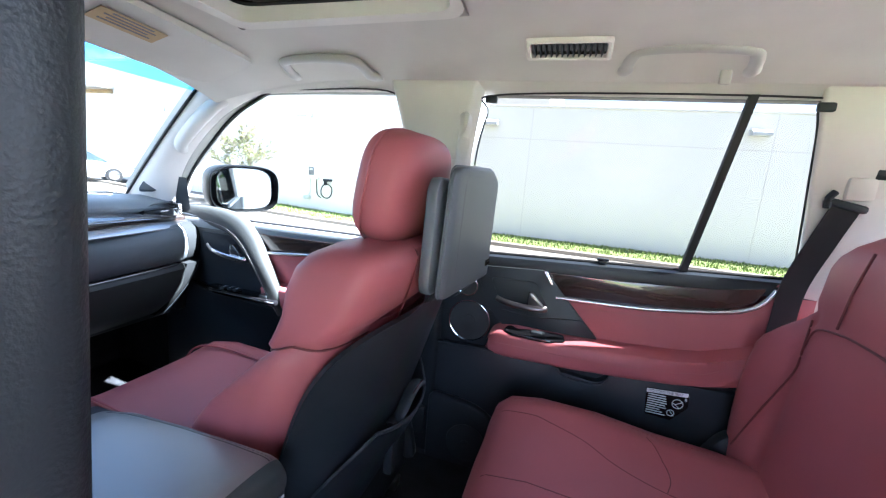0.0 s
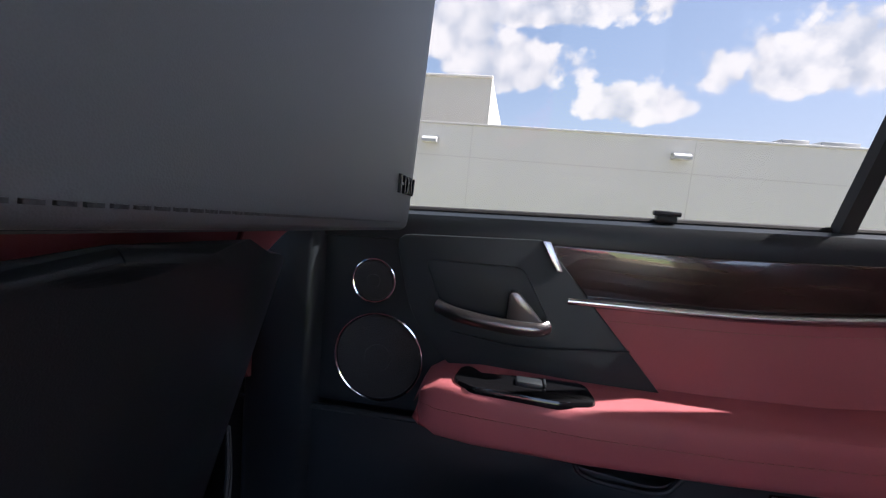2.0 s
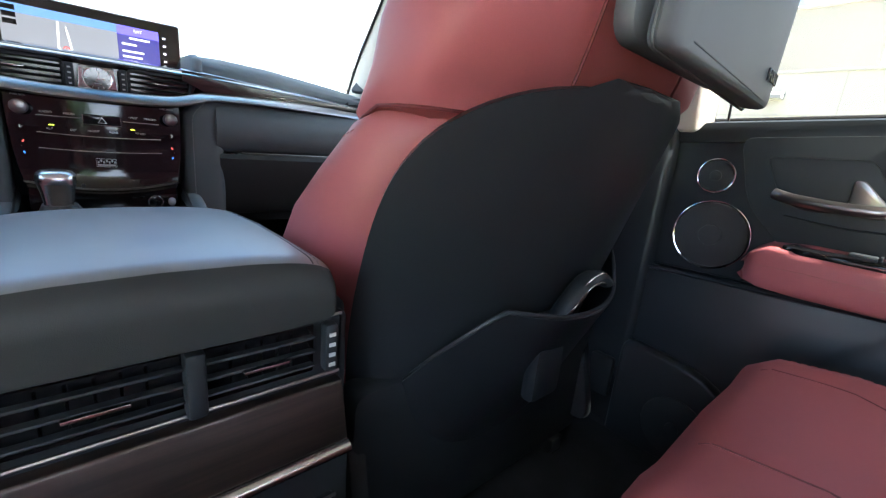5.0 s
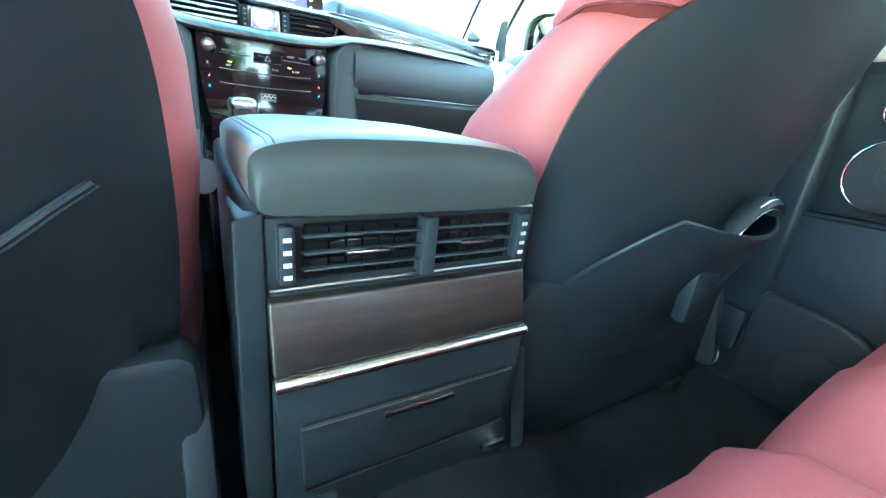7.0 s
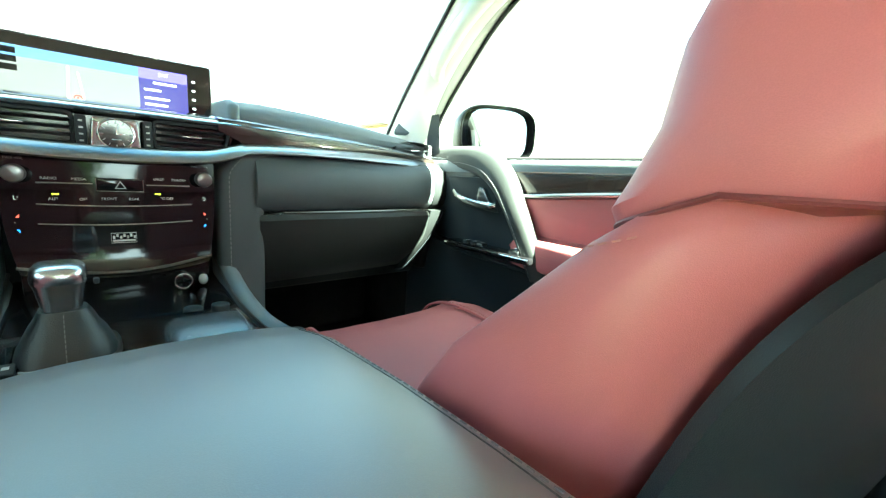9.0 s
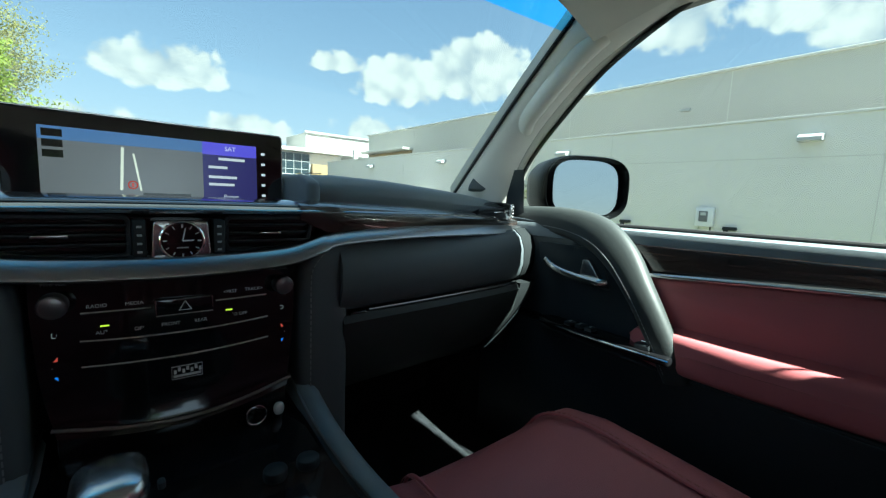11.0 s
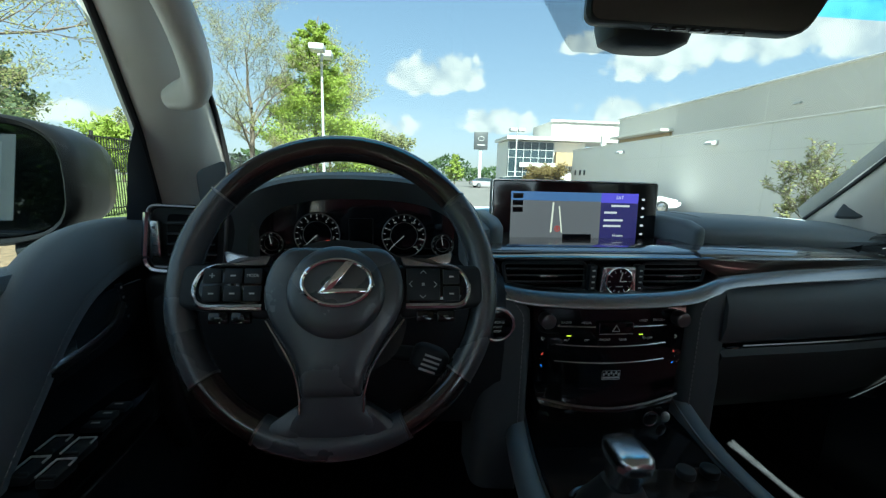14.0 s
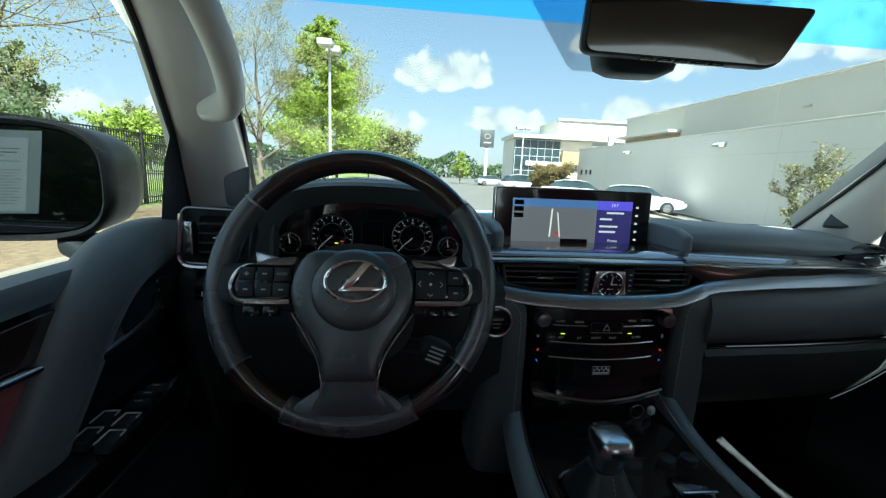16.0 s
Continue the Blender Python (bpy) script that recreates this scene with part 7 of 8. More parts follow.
def build_cluster():
    t = thing("instrument_cluster", "hooded instrument cluster with round dials", "instrument cluster")
    cx = -0.437
    # hood: an arch over the dials that runs back to the windscreen
    def arch(u, r, zs):
        a = math.pi * u
        return cx - math.copysign(abs(math.cos(a)) ** 0.8, math.cos(a)) * r, zs * math.sin(a) ** 0.55
    rows = []
    for y, r, zt in ((1.345, 0.186, 0.108), (1.275, 0.196, 0.134), (1.250, 0.202, 0.142), (1.238, 0.208, 0.146), (1.242, 0.214, 0.152), (1.262, 0.220, 0.157), (1.33, 0.226, 0.158), (1.45, 0.23, 0.135), (1.60, 0.23, 0.090), (1.70, 0.23, 0.05)):
        rows.append([(arch(i / 32, r, zt)[0], y, 0.812 + arch(i / 32, r, zt)[1]) for i in range(33)])
    part("hood", loft(rows, caps=False, closed=False), BLACK, t, "black stitched leather hood")
    part("stitching", stitches([(arch(i / 60, 0.217, 0.155)[0], 1.250, 0.8135 + arch(i / 60, 0.217, 0.155)[1]) for i in range(3, 58)], 0.006, 0.003, 0.0009), THREAD_D, t)
    part("hood_sides", loft([[(x, y, z) for y, z in ((1.30, 0.80), (1.31, 0.885), (1.45, 0.895), (1.70, 0.86), (1.70, 0.80))] for x in (-0.75, -0.62)]), BLACK, t)
    part("hood_sides", loft([[(x, y, z) for y, z in ((1.27, 0.81), (1.275, 0.875), (1.45, 0.895), (1.70, 0.86), (1.70, 0.80))] for x in (-0.25, -0.20)]), BLACK, t)
    part("dial_face", slab([(arch(i / 24, 0.19, 0.115)[0], 0.805 + arch(i / 24, 0.19, 0.115)[1]) for i in range(25)], "y", 1.340, 1.352), SCREEN_BLACK, t, "black dial face", smooth=False)
    for x, z, r, n, nums in ((-0.516, 0.853, 0.041, 9, "0 1 2 3 4 5 6 7 8"), (-0.356, 0.853, 0.041, 9, "0 20 40 60 80 100 120 140 160"), (-0.598, 0.836, 0.021, 5, ""), (-0.282, 0.836, 0.021, 5, "")):
        d = part("gauge", join(ring((x, 1.336, z), r, 0.0013, "y"), ring((x, 1.337, z), r * 0.62, 0.0007, "y")), DARKMETAL, t)
        marks = []
        words = nums.split()
        for k in range(n * 2 - 1):
            a = radians(225 - 270 * k / (n * 2 - 2))
            p = Vector((x + math.cos(a) * r * 0.90, 1.3365, z + math.sin(a) * r * 0.90))
            marks.append(moved(box((0, 0, 0), (r * 0.12, 0.0006, 0.0010 if k % 2 else 0.0018)), Matrix.Translation(p) @ pose(0, 0, 0, 0, -math.degrees(a), 0)))
            if words and k % 2 == 0:
                label_at("number", words[k // 2], 0.0072 if len(words[-1]) < 2 else 0.0056, x + math.cos(a) * r * 0.73, 1.3365, z + math.sin(a) * r * 0.73, AMBERGLOW, d)
        part("gauge_marks", join(*marks), AMBERGLOW, d, smooth=False)
        a = radians(222 if r > 0.03 else 100)
        part("needle", sweep([(x, 1.334, z), (x + math.cos(a) * r * 0.82, 1.334, z + math.sin(a) * r * 0.82)], [0.0012, 0.0005], 6), AMBERGLOW, d, "thin pale needle")
    part("center_display", slab(rounded_poly([(-0.458, 0.830), (-0.414, 0.830), (-0.414, 0.885), (-0.458, 0.885)], 0.003), "y", 1.335, 1.339), PIANO, t, "small dark centre display", smooth=False)
    part("display_edge", sweep([(x, 1.334, z) for x, z in ((-0.458, 0.830), (-0.414, 0.830), (-0.414, 0.885), (-0.458, 0.885))], 0.0006, 4, up=(0, 1, 0), closed=True), DARKMETAL, t)
    for x, z, m in ((-0.497, 0.842, REDGLOW), (-0.508, 0.838, GREENGLOW)):
        part("warning_lamp", box((x, 1.3365, z), (0.007, 0.0008, 0.0022)), m, t, "small warning lamp", smooth=False)


build_cluster()


def build_display():
    t = thing("navigation_display", "wide navigation screen showing a map beside radio text", "screen")
    zc = 0.899
    part("casing", box((0, 1.395, zc), (0.358, 0.026, 0.130), 0.006, (-3, 0, 0)), PLASTIC, t)
    part("edge", sweep([(x, 1.3835 + 0.05 * (z - zc), z) for x, z in rounded_poly([(-0.178, 0.835), (0.178, 0.835), (0.178, 0.9635), (-0.178, 0.9635)], 0.006)], 0.0016, 6, up=(0, 1, 0), closed=True), SATIN, t)
    lean = pose(0, 1.3805, zc, -3, 0, 0)
    part("screen_glass", moved(slab(rounded_poly([(-0.1755, -0.0615), (0.1755, -0.0615), (0.1755, 0.0615), (-0.1755, 0.0615)], 0.004), "y", -0.001, 0.003), lean), SCREEN_BLACK, t, "dark glass screen", smooth=False)
    def el(name, x0, x1, z0, z1, m, dy=-0.0016, label=""):
        return part(name, moved(box(((x0 + x1) / 2, dy, (z0 + z1) / 2), (x1 - x0, 0.0006, z1 - z0)), lean), m, t, label, smooth=False)
    el("map_area", -0.140, 0.052, -0.052, 0.024, MAP, label="pale grey map")
    el("map_sky", -0.140, 0.052, 0.024, 0.042, MAPSKY, label="blue map horizon")
    el("text_area", 0.052, 0.134, 0.022, 0.042, BLUEBAR, label="blue title bar")
    el("text_back", 0.052, 0.134, -0.052, 0.022, PANELGLOW)
    part("map_road", moved(join(box((-0.052, -0.0022, -0.01), (0.0035, 0.0004, 0.062), 0, (0, 3, 0)), box((-0.034, -0.0022, -0.014), (0.0026, 0.0004, 0.055), 0, (0, -8, 0))), lean), MAPROAD, t, smooth=False)
    part("map_arrow", moved(join(ring((-0.040, -0.0026, -0.033), 0.0055, 0.0009, "y", 18), box((-0.040, -0.0026, -0.033), (0.003, 0.0006, 0.006), 0)), lean), REDGLOW, t, "small red position arrow", smooth=False)
    def txt(body, size, x, z):
        text_part("screen_words", body, size, lean @ pose(x, -0.0020, z, 90, 0, 0), TEXTGLOW, t, 0.0001)
    txt("SAT", 0.010, 0.093, 0.033)
    txt("Preset", 0.009, 0.093, -0.046)
    def bar(x, z, w, h=0.0042):
        el("text_bar", x, x + w, z - h / 2, z + h / 2, TEXTGLOW, -0.0022)
    for x, z, w in ((0.075, 0.016, 0.04), (0.060, 0.002, 0.028), (0.060, -0.014, 0.042), (0.060, -0.026, 0.038)):
        bar(x, z, w)
    for i in range(5):
        bar(0.142, 0.030 - 0.018 * i, 0.006)
    for i in range(3):
        el("side_key", -0.136, -0.115, 0.028 - 0.014 * i, 0.038 - 0.014 * i, PIANO, -0.0024)
        bar(-0.132, 0.033 - 0.014 * i, 0.011, 0.003)
    el("caption", -0.028, 0.034, -0.052, -0.044, PIANO, -0.0024)
    bar(-0.018, -0.048, 0.044, 0.003)


build_display()


# ------------------------------------------------------------------ steering wheel
def build_wheel():
    t = thing("steering_wheel", "black leather and dark wood steering wheel with silver emblem", "steering wheel")
    c = pose(-0.436, 1.038, 0.836, -21, 0, 0) @ Matrix.Scale(1.075, 4)
    R, r = 0.160, 0.0145

    def arc(a0, a1, n, rad=r, mid=1.0):
        pts = [(R * math.cos(radians(a0 + (a1 - a0) * i / n)), 0, R * math.sin(radians(a0 + (a1 - a0) * i / n))) for i in range(n + 1)]
        return moved(sweep(pts, rad, 14, 1.12, up=(0, 1, 0)), c)

    part("rim_top", arc(38, 142, 26), WOOD_RIM, t, "dark lacquered wood rim section")
    part("rim_right", arc(-36, 37.4, 20, r * 1.05), RIMLEATHER, t, "black leather rim section")
    part("rim_left", arc(142.6, 216, 20, r * 1.05), RIMLEATHER, t, "black leather rim section")
    part("rim_low_right", arc(-63, -36.6, 10), WOOD_RIM, t, "dark lacquered wood rim section")
    part("rim_low_left", arc(216.6, 243, 10), WOOD_RIM, t, "dark lacquered wood rim section")
    part("rim_bottom", arc(243.6, 296.4, 18, r * 1.1), RIMLEATHER, t, "black leather rim section")
    for a in (38, 142, -36, 216, 243, -63):
        p = Vector((R * math.cos(radians(a)), 0, R * math.sin(radians(a))))
        tan = Vector((-math.sin(radians(a)), 0, math.cos(radians(a))))
        part("rim_seam", moved(sweep([p - tan * 0.0012, p + tan * 0.0012], r * 1.09, 14, 1.12, up=(0, 1, 0)), c), DARKMETAL, t)
    # hub: a broad shroud that runs down into the lower spoke, with a round pad on it
    half = [(0.050, 0.0385), (0.064, 0.024), (0.0715, 0.002), (0.070, -0.022), (0.060, -0.045), (0.044, -0.067), (0.033, -0.090), (0.029, -0.112)]
    shroud = rounded_poly([(x, z) for x, z in half] + [(-x, z) for x, z in half[::-1]], [0.016] + [0.012] * 6 + [0.004, 0.004] + [0.012] * 6 + [0.016], 4)
    rows = [[(x * k, y, -0.012 + (z + 0.012) * k) for x, z in shroud] for y, k in ((0.02, 0.95), (-0.004, 0.99), (-0.018, 1.0), (-0.026, 0.985), (-0.0305, 0.95), (-0.0325, 0.88), (-0.033, 0.6))]
    part("hub_shroud", moved(loft(rows), c), RIMLEATHER, t, "black padded hub shroud")
    rows = [[(0.002 + 0.0485 * k * math.cos(2 * math.pi * i / 44), y, -0.0085 + 0.0465 * k * math.sin(2 * math.pi * i / 44)) for i in range(44)] for y, k in ((-0.028, 1.03), (-0.0335, 1.0), (-0.0365, 0.965), (-0.0390, 0.88), (-0.0405, 0.7), (-0.0412, 0.35))]
    part("hub_pad", moved(loft(rows), c), RIMLEATHER, t, "rounded black airbag pad")
    part("hub_back", moved(loft([[(x, y, z - 0.02) for x, z in oval(0, 0, a, a, 28)] for y, a in ((0.015, 0.075), (0.05, 0.07), (0.13, 0.055))]), c), PLASTIC, t)
    e = part("emblem_ring", moved(sweep([(x, -0.0425, z) for x, z in oval(0.004, 0.0, 0.0335, 0.0225, 44, 2.0)], 0.0026, 8, up=(0, 1, 0), closed=True), c), CHROME, t, "chrome oval emblem ring")
    part("emblem_bar", moved(join(slab([(0.0120, 0.0212), (0.0205, 0.0196), (-0.0010, -0.0075), (-0.0150, -0.0110)], "y", -0.0462, -0.0425, 0.0010), slab([(-0.0150, -0.0112), (-0.0030, -0.0060), (0.0340, -0.0060), (0.0310, -0.0112)], "y", -0.0460, -0.0425, 0.0010)), c), CHROME, e, "chrome slanted emblem stroke")
    # spokes with switch plates
    for sx in (1, -1):
        pts = rounded_poly([(sx * 0.060, 0.022), (sx * 0.155, 0.022), (sx * 0.158, -0.022), (sx * 0.066, -0.036)], 0.010)
        part("spoke", moved(slab(pts, "y", -0.016, 0.014, 0.005, 3), c), PLASTIC, t)
        pts = rounded_poly([(sx * 0.070, 0.018), (sx * 0.128, 0.017), (sx * 0.136, -0.004), (sx * 0.130, -0.019), (sx * 0.074, -0.021)], 0.008)
        part("switch_plate", moved(slab(pts, "y", -0.022, -0.014, 0.003), c), PIANO, t)
        part("spoke_trim", moved(sweep(spline([(sx * 0.072, -0.0215, -0.0225), (sx * 0.110, -0.022, -0.0225), (sx * 0.131, -0.0215, -0.0205), (sx * 0.139, -0.020, -0.004), (sx * 0.130, -0.019, 0.015), (sx * 0.105, -0.019, 0.022), (sx * 0.080, -0.020, 0.025)], 6), [0.0036] * 14 + [0.0026] * 14 + [0.0018] * 9, 8), c), SATIN, t, "curved satin spoke trim")
        part("spoke_cap", moved(slab(rounded_poly([(sx * 0.066, 0.0300), (sx * 0.098, 0.0270), (sx * 0.130, 0.0130), (sx * 0.122, 0.0190), (sx * 0.070, 0.0200)], 0.003), "y", -0.0235, -0.012, 0.002), c), DARKMETAL, t, "satin grey spoke cap")
        for i in range(2):
            part("lower_switch", moved(box((sx * (0.092 + 0.022 * i), -0.017, -0.033), (0.019, 0.008, 0.012), 0.002), c), PIANO, t)
            part("switch_mark", moved(box((sx * (0.092 + 0.022 * i), -0.0212, -0.033), (0.005, 0.0006, 0.0016)), c), INK, t, smooth=False)
    for i, (x, z) in enumerate(((-0.121, 0.009), (-0.121, -0.009), (-0.101, 0.009), (-0.101, -0.009), (-0.082, 0.009), (-0.082, -0.009), (0.120, 0.008), (0.120, -0.010))):
        b = part("switch_key", moved(box((x, -0.0225, z), (0.0175, 0.003, 0.0155), 0.0015), c), PLASTIC, t)
        if i == 4:
            text_part("key_words", "MODE", 0.0042, c @ pose(x, -0.0245, z, 90, 0, 0), INKL, b, 0.0001)
        else:
            part("key_mark", moved(box((x, -0.0243, z), (0.005, 0.0006, 0.0016)) if i else join(box((x, -0.0243, z), (0.005, 0.0006, 0.001)), box((x, -0.0243, z), (0.001, 0.0006, 0.005))), c), INKL, b, smooth=False)
    pad = part("direction_pad", moved(box((0.090, -0.0225, 0.0), (0.036, 0.003, 0.034), 0.004), c), PLASTIC, t)
    part("key_mark", moved(join(box((0.090, -0.0245, 0), (0.003, 0.0006, 0.003)), *[moved(join(box((-0.0018, 0, 0), (0.0045, 0.0006, 0.0008), 0, (0, 45, 0)), box((0.0012, 0, 0), (0.0045, 0.0006, 0.0008), 0, (0, -45, 0))), pose(0.090 + dx, -0.0245, dz, 0, a, 0)) for dx, dz, a in ((0, 0.013, 180), (0, -0.013, 0), (0.013, 0, -90), (-0.013, 0, 90))]), c), INKL, pad, smooth=False)
    # lower spoke
    rows = []
    for z, a, y in ((-0.055, 0.040, -0.014), (-0.080, 0.030, -0.012), (-0.105, 0.029, -0.010), (-0.128, 0.036, -0.008), (-0.142, 0.052, -0.004), (-0.150, 0.060, 0.0)):
        rows.append([(x, y + yy, z) for x, yy in oval(0, 0, a, 0.014, 24, 3.4)])
    part("lower_spoke", moved(loft(rows), c), RIMLEATHER, t)
    for sx in (1, -1):
        part("spoke_edge", moved(sweep(spline([(sx * 0.070, -0.016, -0.036), (sx * 0.051, -0.022, -0.062), (sx * 0.037, -0.024, -0.086), (sx * 0.0315, -0.023, -0.108), (sx * 0.0305, -0.020, -0.126)], 8), 0.0014, 6), c), SATIN, t)
        part("spoke_flank", moved(slab(rounded_poly([(sx * 0.032, -0.118), (sx * 0.060, -0.136), (sx * 0.062, -0.150), (sx * 0.030, -0.150)], 0.006), "y", -0.016, 0.008, 0.004), c), RIMLEATHER, t)
    # shift paddles and stalks
    for sx in (1, -1):
        part("paddle", moved(slab(rounded_poly([(sx * 0.080, 0.030), (sx * 0.128, 0.042), (sx * 0.124, 0.026), (sx * 0.086, 0.014)], 0.005), "y", 0.012, 0.018, 0.002), c), SATIN, t, "satin shift paddle")
    back = Matrix.Translation((-0.392, 0.551, 0.983)) @ Matrix.Scale(1.075, 4) @ Matrix.Translation((0.392, -0.551, -0.983))
    st = thing("cruise_stalk", "black cruise control stalk behind the wheel", "stalk")
    st.matrix_basis = back
    part("arm", sweep(spline([(-0.412, 1.050, 0.760), (-0.380, 1.010, 0.768), (-0.350, 0.992, 0.772)], 5), 0.009, 10), PLASTIC, st)
    part("tip", moved(pillow((0, 0, 0), (0.044, 0.024, 0.032), 3, 3), pose(-0.334, 0.990, 0.767, 0, 25, 10)), PLASTIC, st)
    part("tip_print", moved(join(*[box((0, 0, 0.008 - 0.0055 * i), (0.020, 0.0008, 0.0022)) for i in range(4)]), pose(-0.334, 0.9770, 0.767, 0, 25, 10)), INKL, st, smooth=False)
    col = thing("steering_column", "black plastic steering column shroud", "steering column")
    part("shroud", loft([[(-0.433 + x, y, z0 + z) for x, z in oval(0, 0, a, b, 24, 2.8)] for y, z0, a, b in ((1.06, 0.815, 0.050, 0.050), (1.12, 0.795, 0.062, 0.060), (1.24, 0.765, 0.070, 0.066))]), PLASTIC, col)
    st = thing("wiper_stalk", "black wiper stalk with a satin tip", "stalk")
    st.matrix_basis = back
    part("arm", sweep([(-0.385, 1.09, 0.83), (-0.31, 1.07, 0.845), (-0.285, 1.06, 0.848)], [0.007, 0.008, 0.010], 10), PLASTIC, st)
    part("tip", sweep([(-0.285, 1.06, 0.848), (-0.270, 1.056, 0.850)], 0.0085, 10), SATIN, st)
    st = thing("indicator_stalk", "black indicator stalk with a satin tip", "stalk")
    st.matrix_basis = back
    part("arm", sweep([(-0.48, 1.09, 0.83), (-0.555, 1.07, 0.845), (-0.585, 1.06, 0.848)], [0.007, 0.008, 0.010], 10), PLASTIC, st)
    part("tip", sweep([(-0.585, 1.06, 0.848), (-0.600, 1.056, 0.850)], 0.0085, 10), SATIN, st)


build_wheel()


# ------------------------------------------------------------------ on the roof lining
def build_mirror():
    t = thing("rear_view_mirror", "black rear view mirror hanging from the windscreen", "mirror")
    m = pose(-0.010, 1.052, 1.180, 6, 4, -12)
    rows = [[(x, y, z) for x, z in rounded_poly([(-0.139 * k, 0.036 * k), (-0.137 * k, -0.036 * k), (0.112 * k, -0.036 * k), (0.139 * k, 0.036 * k)], [0.010, 0.016, 0.020, 0.008])] for y, k in ((0.030, 0.55), (0.022, 0.85), (0.008, 1.0), (-0.006, 1.0), (-0.010, 0.97))]
    part("housing", moved(loft(rows), m), PLASTIC, t)
    part("mirror_glass", moved(slab(rounded_poly([(-0.133, 0.0325), (-0.131, -0.0325), (0.110, -0.0325), (0.132, 0.0325)], [0.008, 0.014, 0.018, 0.007]), "y", -0.0125, -0.0105), m), DIMMIRROR, t, "dark dimming mirror glass")
    part("neck", sweep([(-0.02, 1.075, 1.19), (-0.02, 1.11, 1.21), (-0.02, 1.13, 1.235)], 0.018, 12), PLASTIC, t)
    part("sensor_box", loft([[(-0.048 + x, 1.118 + y, z) for x, y in oval(0, 0, a, b, 24, 3)] for z, a, b in ((1.138, 0.040, 0.022), (1.146, 0.056, 0.034), (1.168, 0.060, 0.045), (1.24, 0.055, 0.045))]), PLASTIC, t, "black sensor housing")
    for i in range(5):
        part("mirror_button", moved(box((-0.05 + 0.022 * i, -0.006, -0.0360), (0.016, 0.010, 0.004), 0.001), m), PIANO, t)


build_mirror()


def build_roof_things():
    # grab handles
    for y0, y1, zo, hook in ((0.560, 0.795, 0.000, False), (-0.258, -0.026, 0.014, True)):
        for s in (1, -1):
            g = thing("grab_handle", "ivory folding grab handle on the headliner", "grab handle", group="roof grab handles")
            a, b = y0, y1
            P = spline([(0.692, a, 1.268 + zo), (0.664, a + 0.003, 1.264 + zo), (0.622, a + 0.010, 1.277 + zo), (0.602, a + 0.030, 1.283 + zo), (0.592, (a + b) / 2, 1.285 + zo), (0.602, b - 0.030, 1.283 + zo), (0.622, b - 0.010, 1.277 + zo), (0.664, b - 0.003, 1.264 + zo), (0.692, b, 1.268 + zo)], 6)
            part("grip", mirrored(sweep(P, [0.0165] * 8 + [0.0135] * 33 + [0.0165] * 8, 12, 0.8), s), HANDLESHADE, g)
            for y in (a, b):
                part("mount", mirrored(box((0.690, y, 1.270 + zo), (0.030, 0.034, 0.030), 0.009), s), HANDLESHADE, g)
            if hook:
                part("coat_hook", mirrored(box((0.645, a + 0.050, 1.258), (0.012, 0.020, 0.028), 0.004), s), HANDLESHADE, g)
    # air vent in the headliner
    for s in (1, -1):
        v = thing("roof_vent", "ivory roof air vent with dark vanes", "air vent")
        m = pose(0.575, 0.085, 1.296, 0, 22, 0)
        rim = rounded_poly([(-0.030, -0.082), (0.030, -0.082), (0.030, 0.082), (-0.030, 0.082)], 0.008)
        part("surround", mirrored(moved(loft([[(x * k, y * (1 - (1 - k) * 0.4), z) for x, y in rim] for k, z in ((1.0, 0.004), (1.0, -0.006), (0.9, -0.010), (0.72, -0.009), (0.68, 0.0))], caps=False), m), s), TRIM, v)
        # no real hollow: a black sheet gives the shade inside the vent
        part("shade_sheet", mirrored(moved(box((0, 0, 0.002), (0.050, 0.150, 0.004)), m), s), PIANO, v)
        for i in range(13):
            part("vane", mirrored(moved(box((0, -0.064 + 0.0106 * i, -0.004), (0.038, 0.0022, 0.009), 0.0005, (18, 0, 0)), m), s), PLASTIC, v)
    # sun visors
    for s in (1, -1):
        v = thing("sun_visor", "ivory sun visor folded against the roof", "sun visor")
        m = pose(0.36, 0.955, 1.277, -16, 5, 0)
        rows = [[(x, y, z) for x, y in rounded_poly([(-0.25 * k, -0.10 * k), (0.24 * k, -0.10 * k), (0.26 * k, 0.06 * k), (0.20 * k, 0.09 * k), (-0.25 * k, 0.09 * k)], 0.03)] for z, k in ((-0.010, 0.96), (-0.012, 0.98), (-0.006, 1.0), (0.002, 1.0), (0.006, 0.96))]
        part("panel", mirrored(moved(loft(rows), m), s), LINER, v)
        part("rod", mirrored(moved(sweep([(-0.24, 0.075, 0.0), (0.25, 0.075, 0.0)], 0.007, 8), m), s), TRIM, v)
        lab = part("label", mirrored(moved(slab([(-0.10, -0.055), (0.03, -0.055), (0.03, -0.005), (-0.10, -0.005)], "z", -0.0136, -0.0126), m), s), TANPANEL, v, "yellow warning label", smooth=False)
        part("label_print", mirrored(moved(join(*[box((-0.035, -0.018 - 0.010 * i, -0.0140), (0.10 - 0.02 * (i % 2), 0.004, 0.0006)) for i in range(4)]), m), s), INK, lab, smooth=False)


build_roof_things()

# ------------------------------------------------------------------ outdoors
def ground_z(x, y):
    far = -1.22 + 0.72 * smooth01((y - 6) / 22)
    k = smooth01((x - 3.0) / 10.0)
    return -0.62 * (1 - k) + far * k


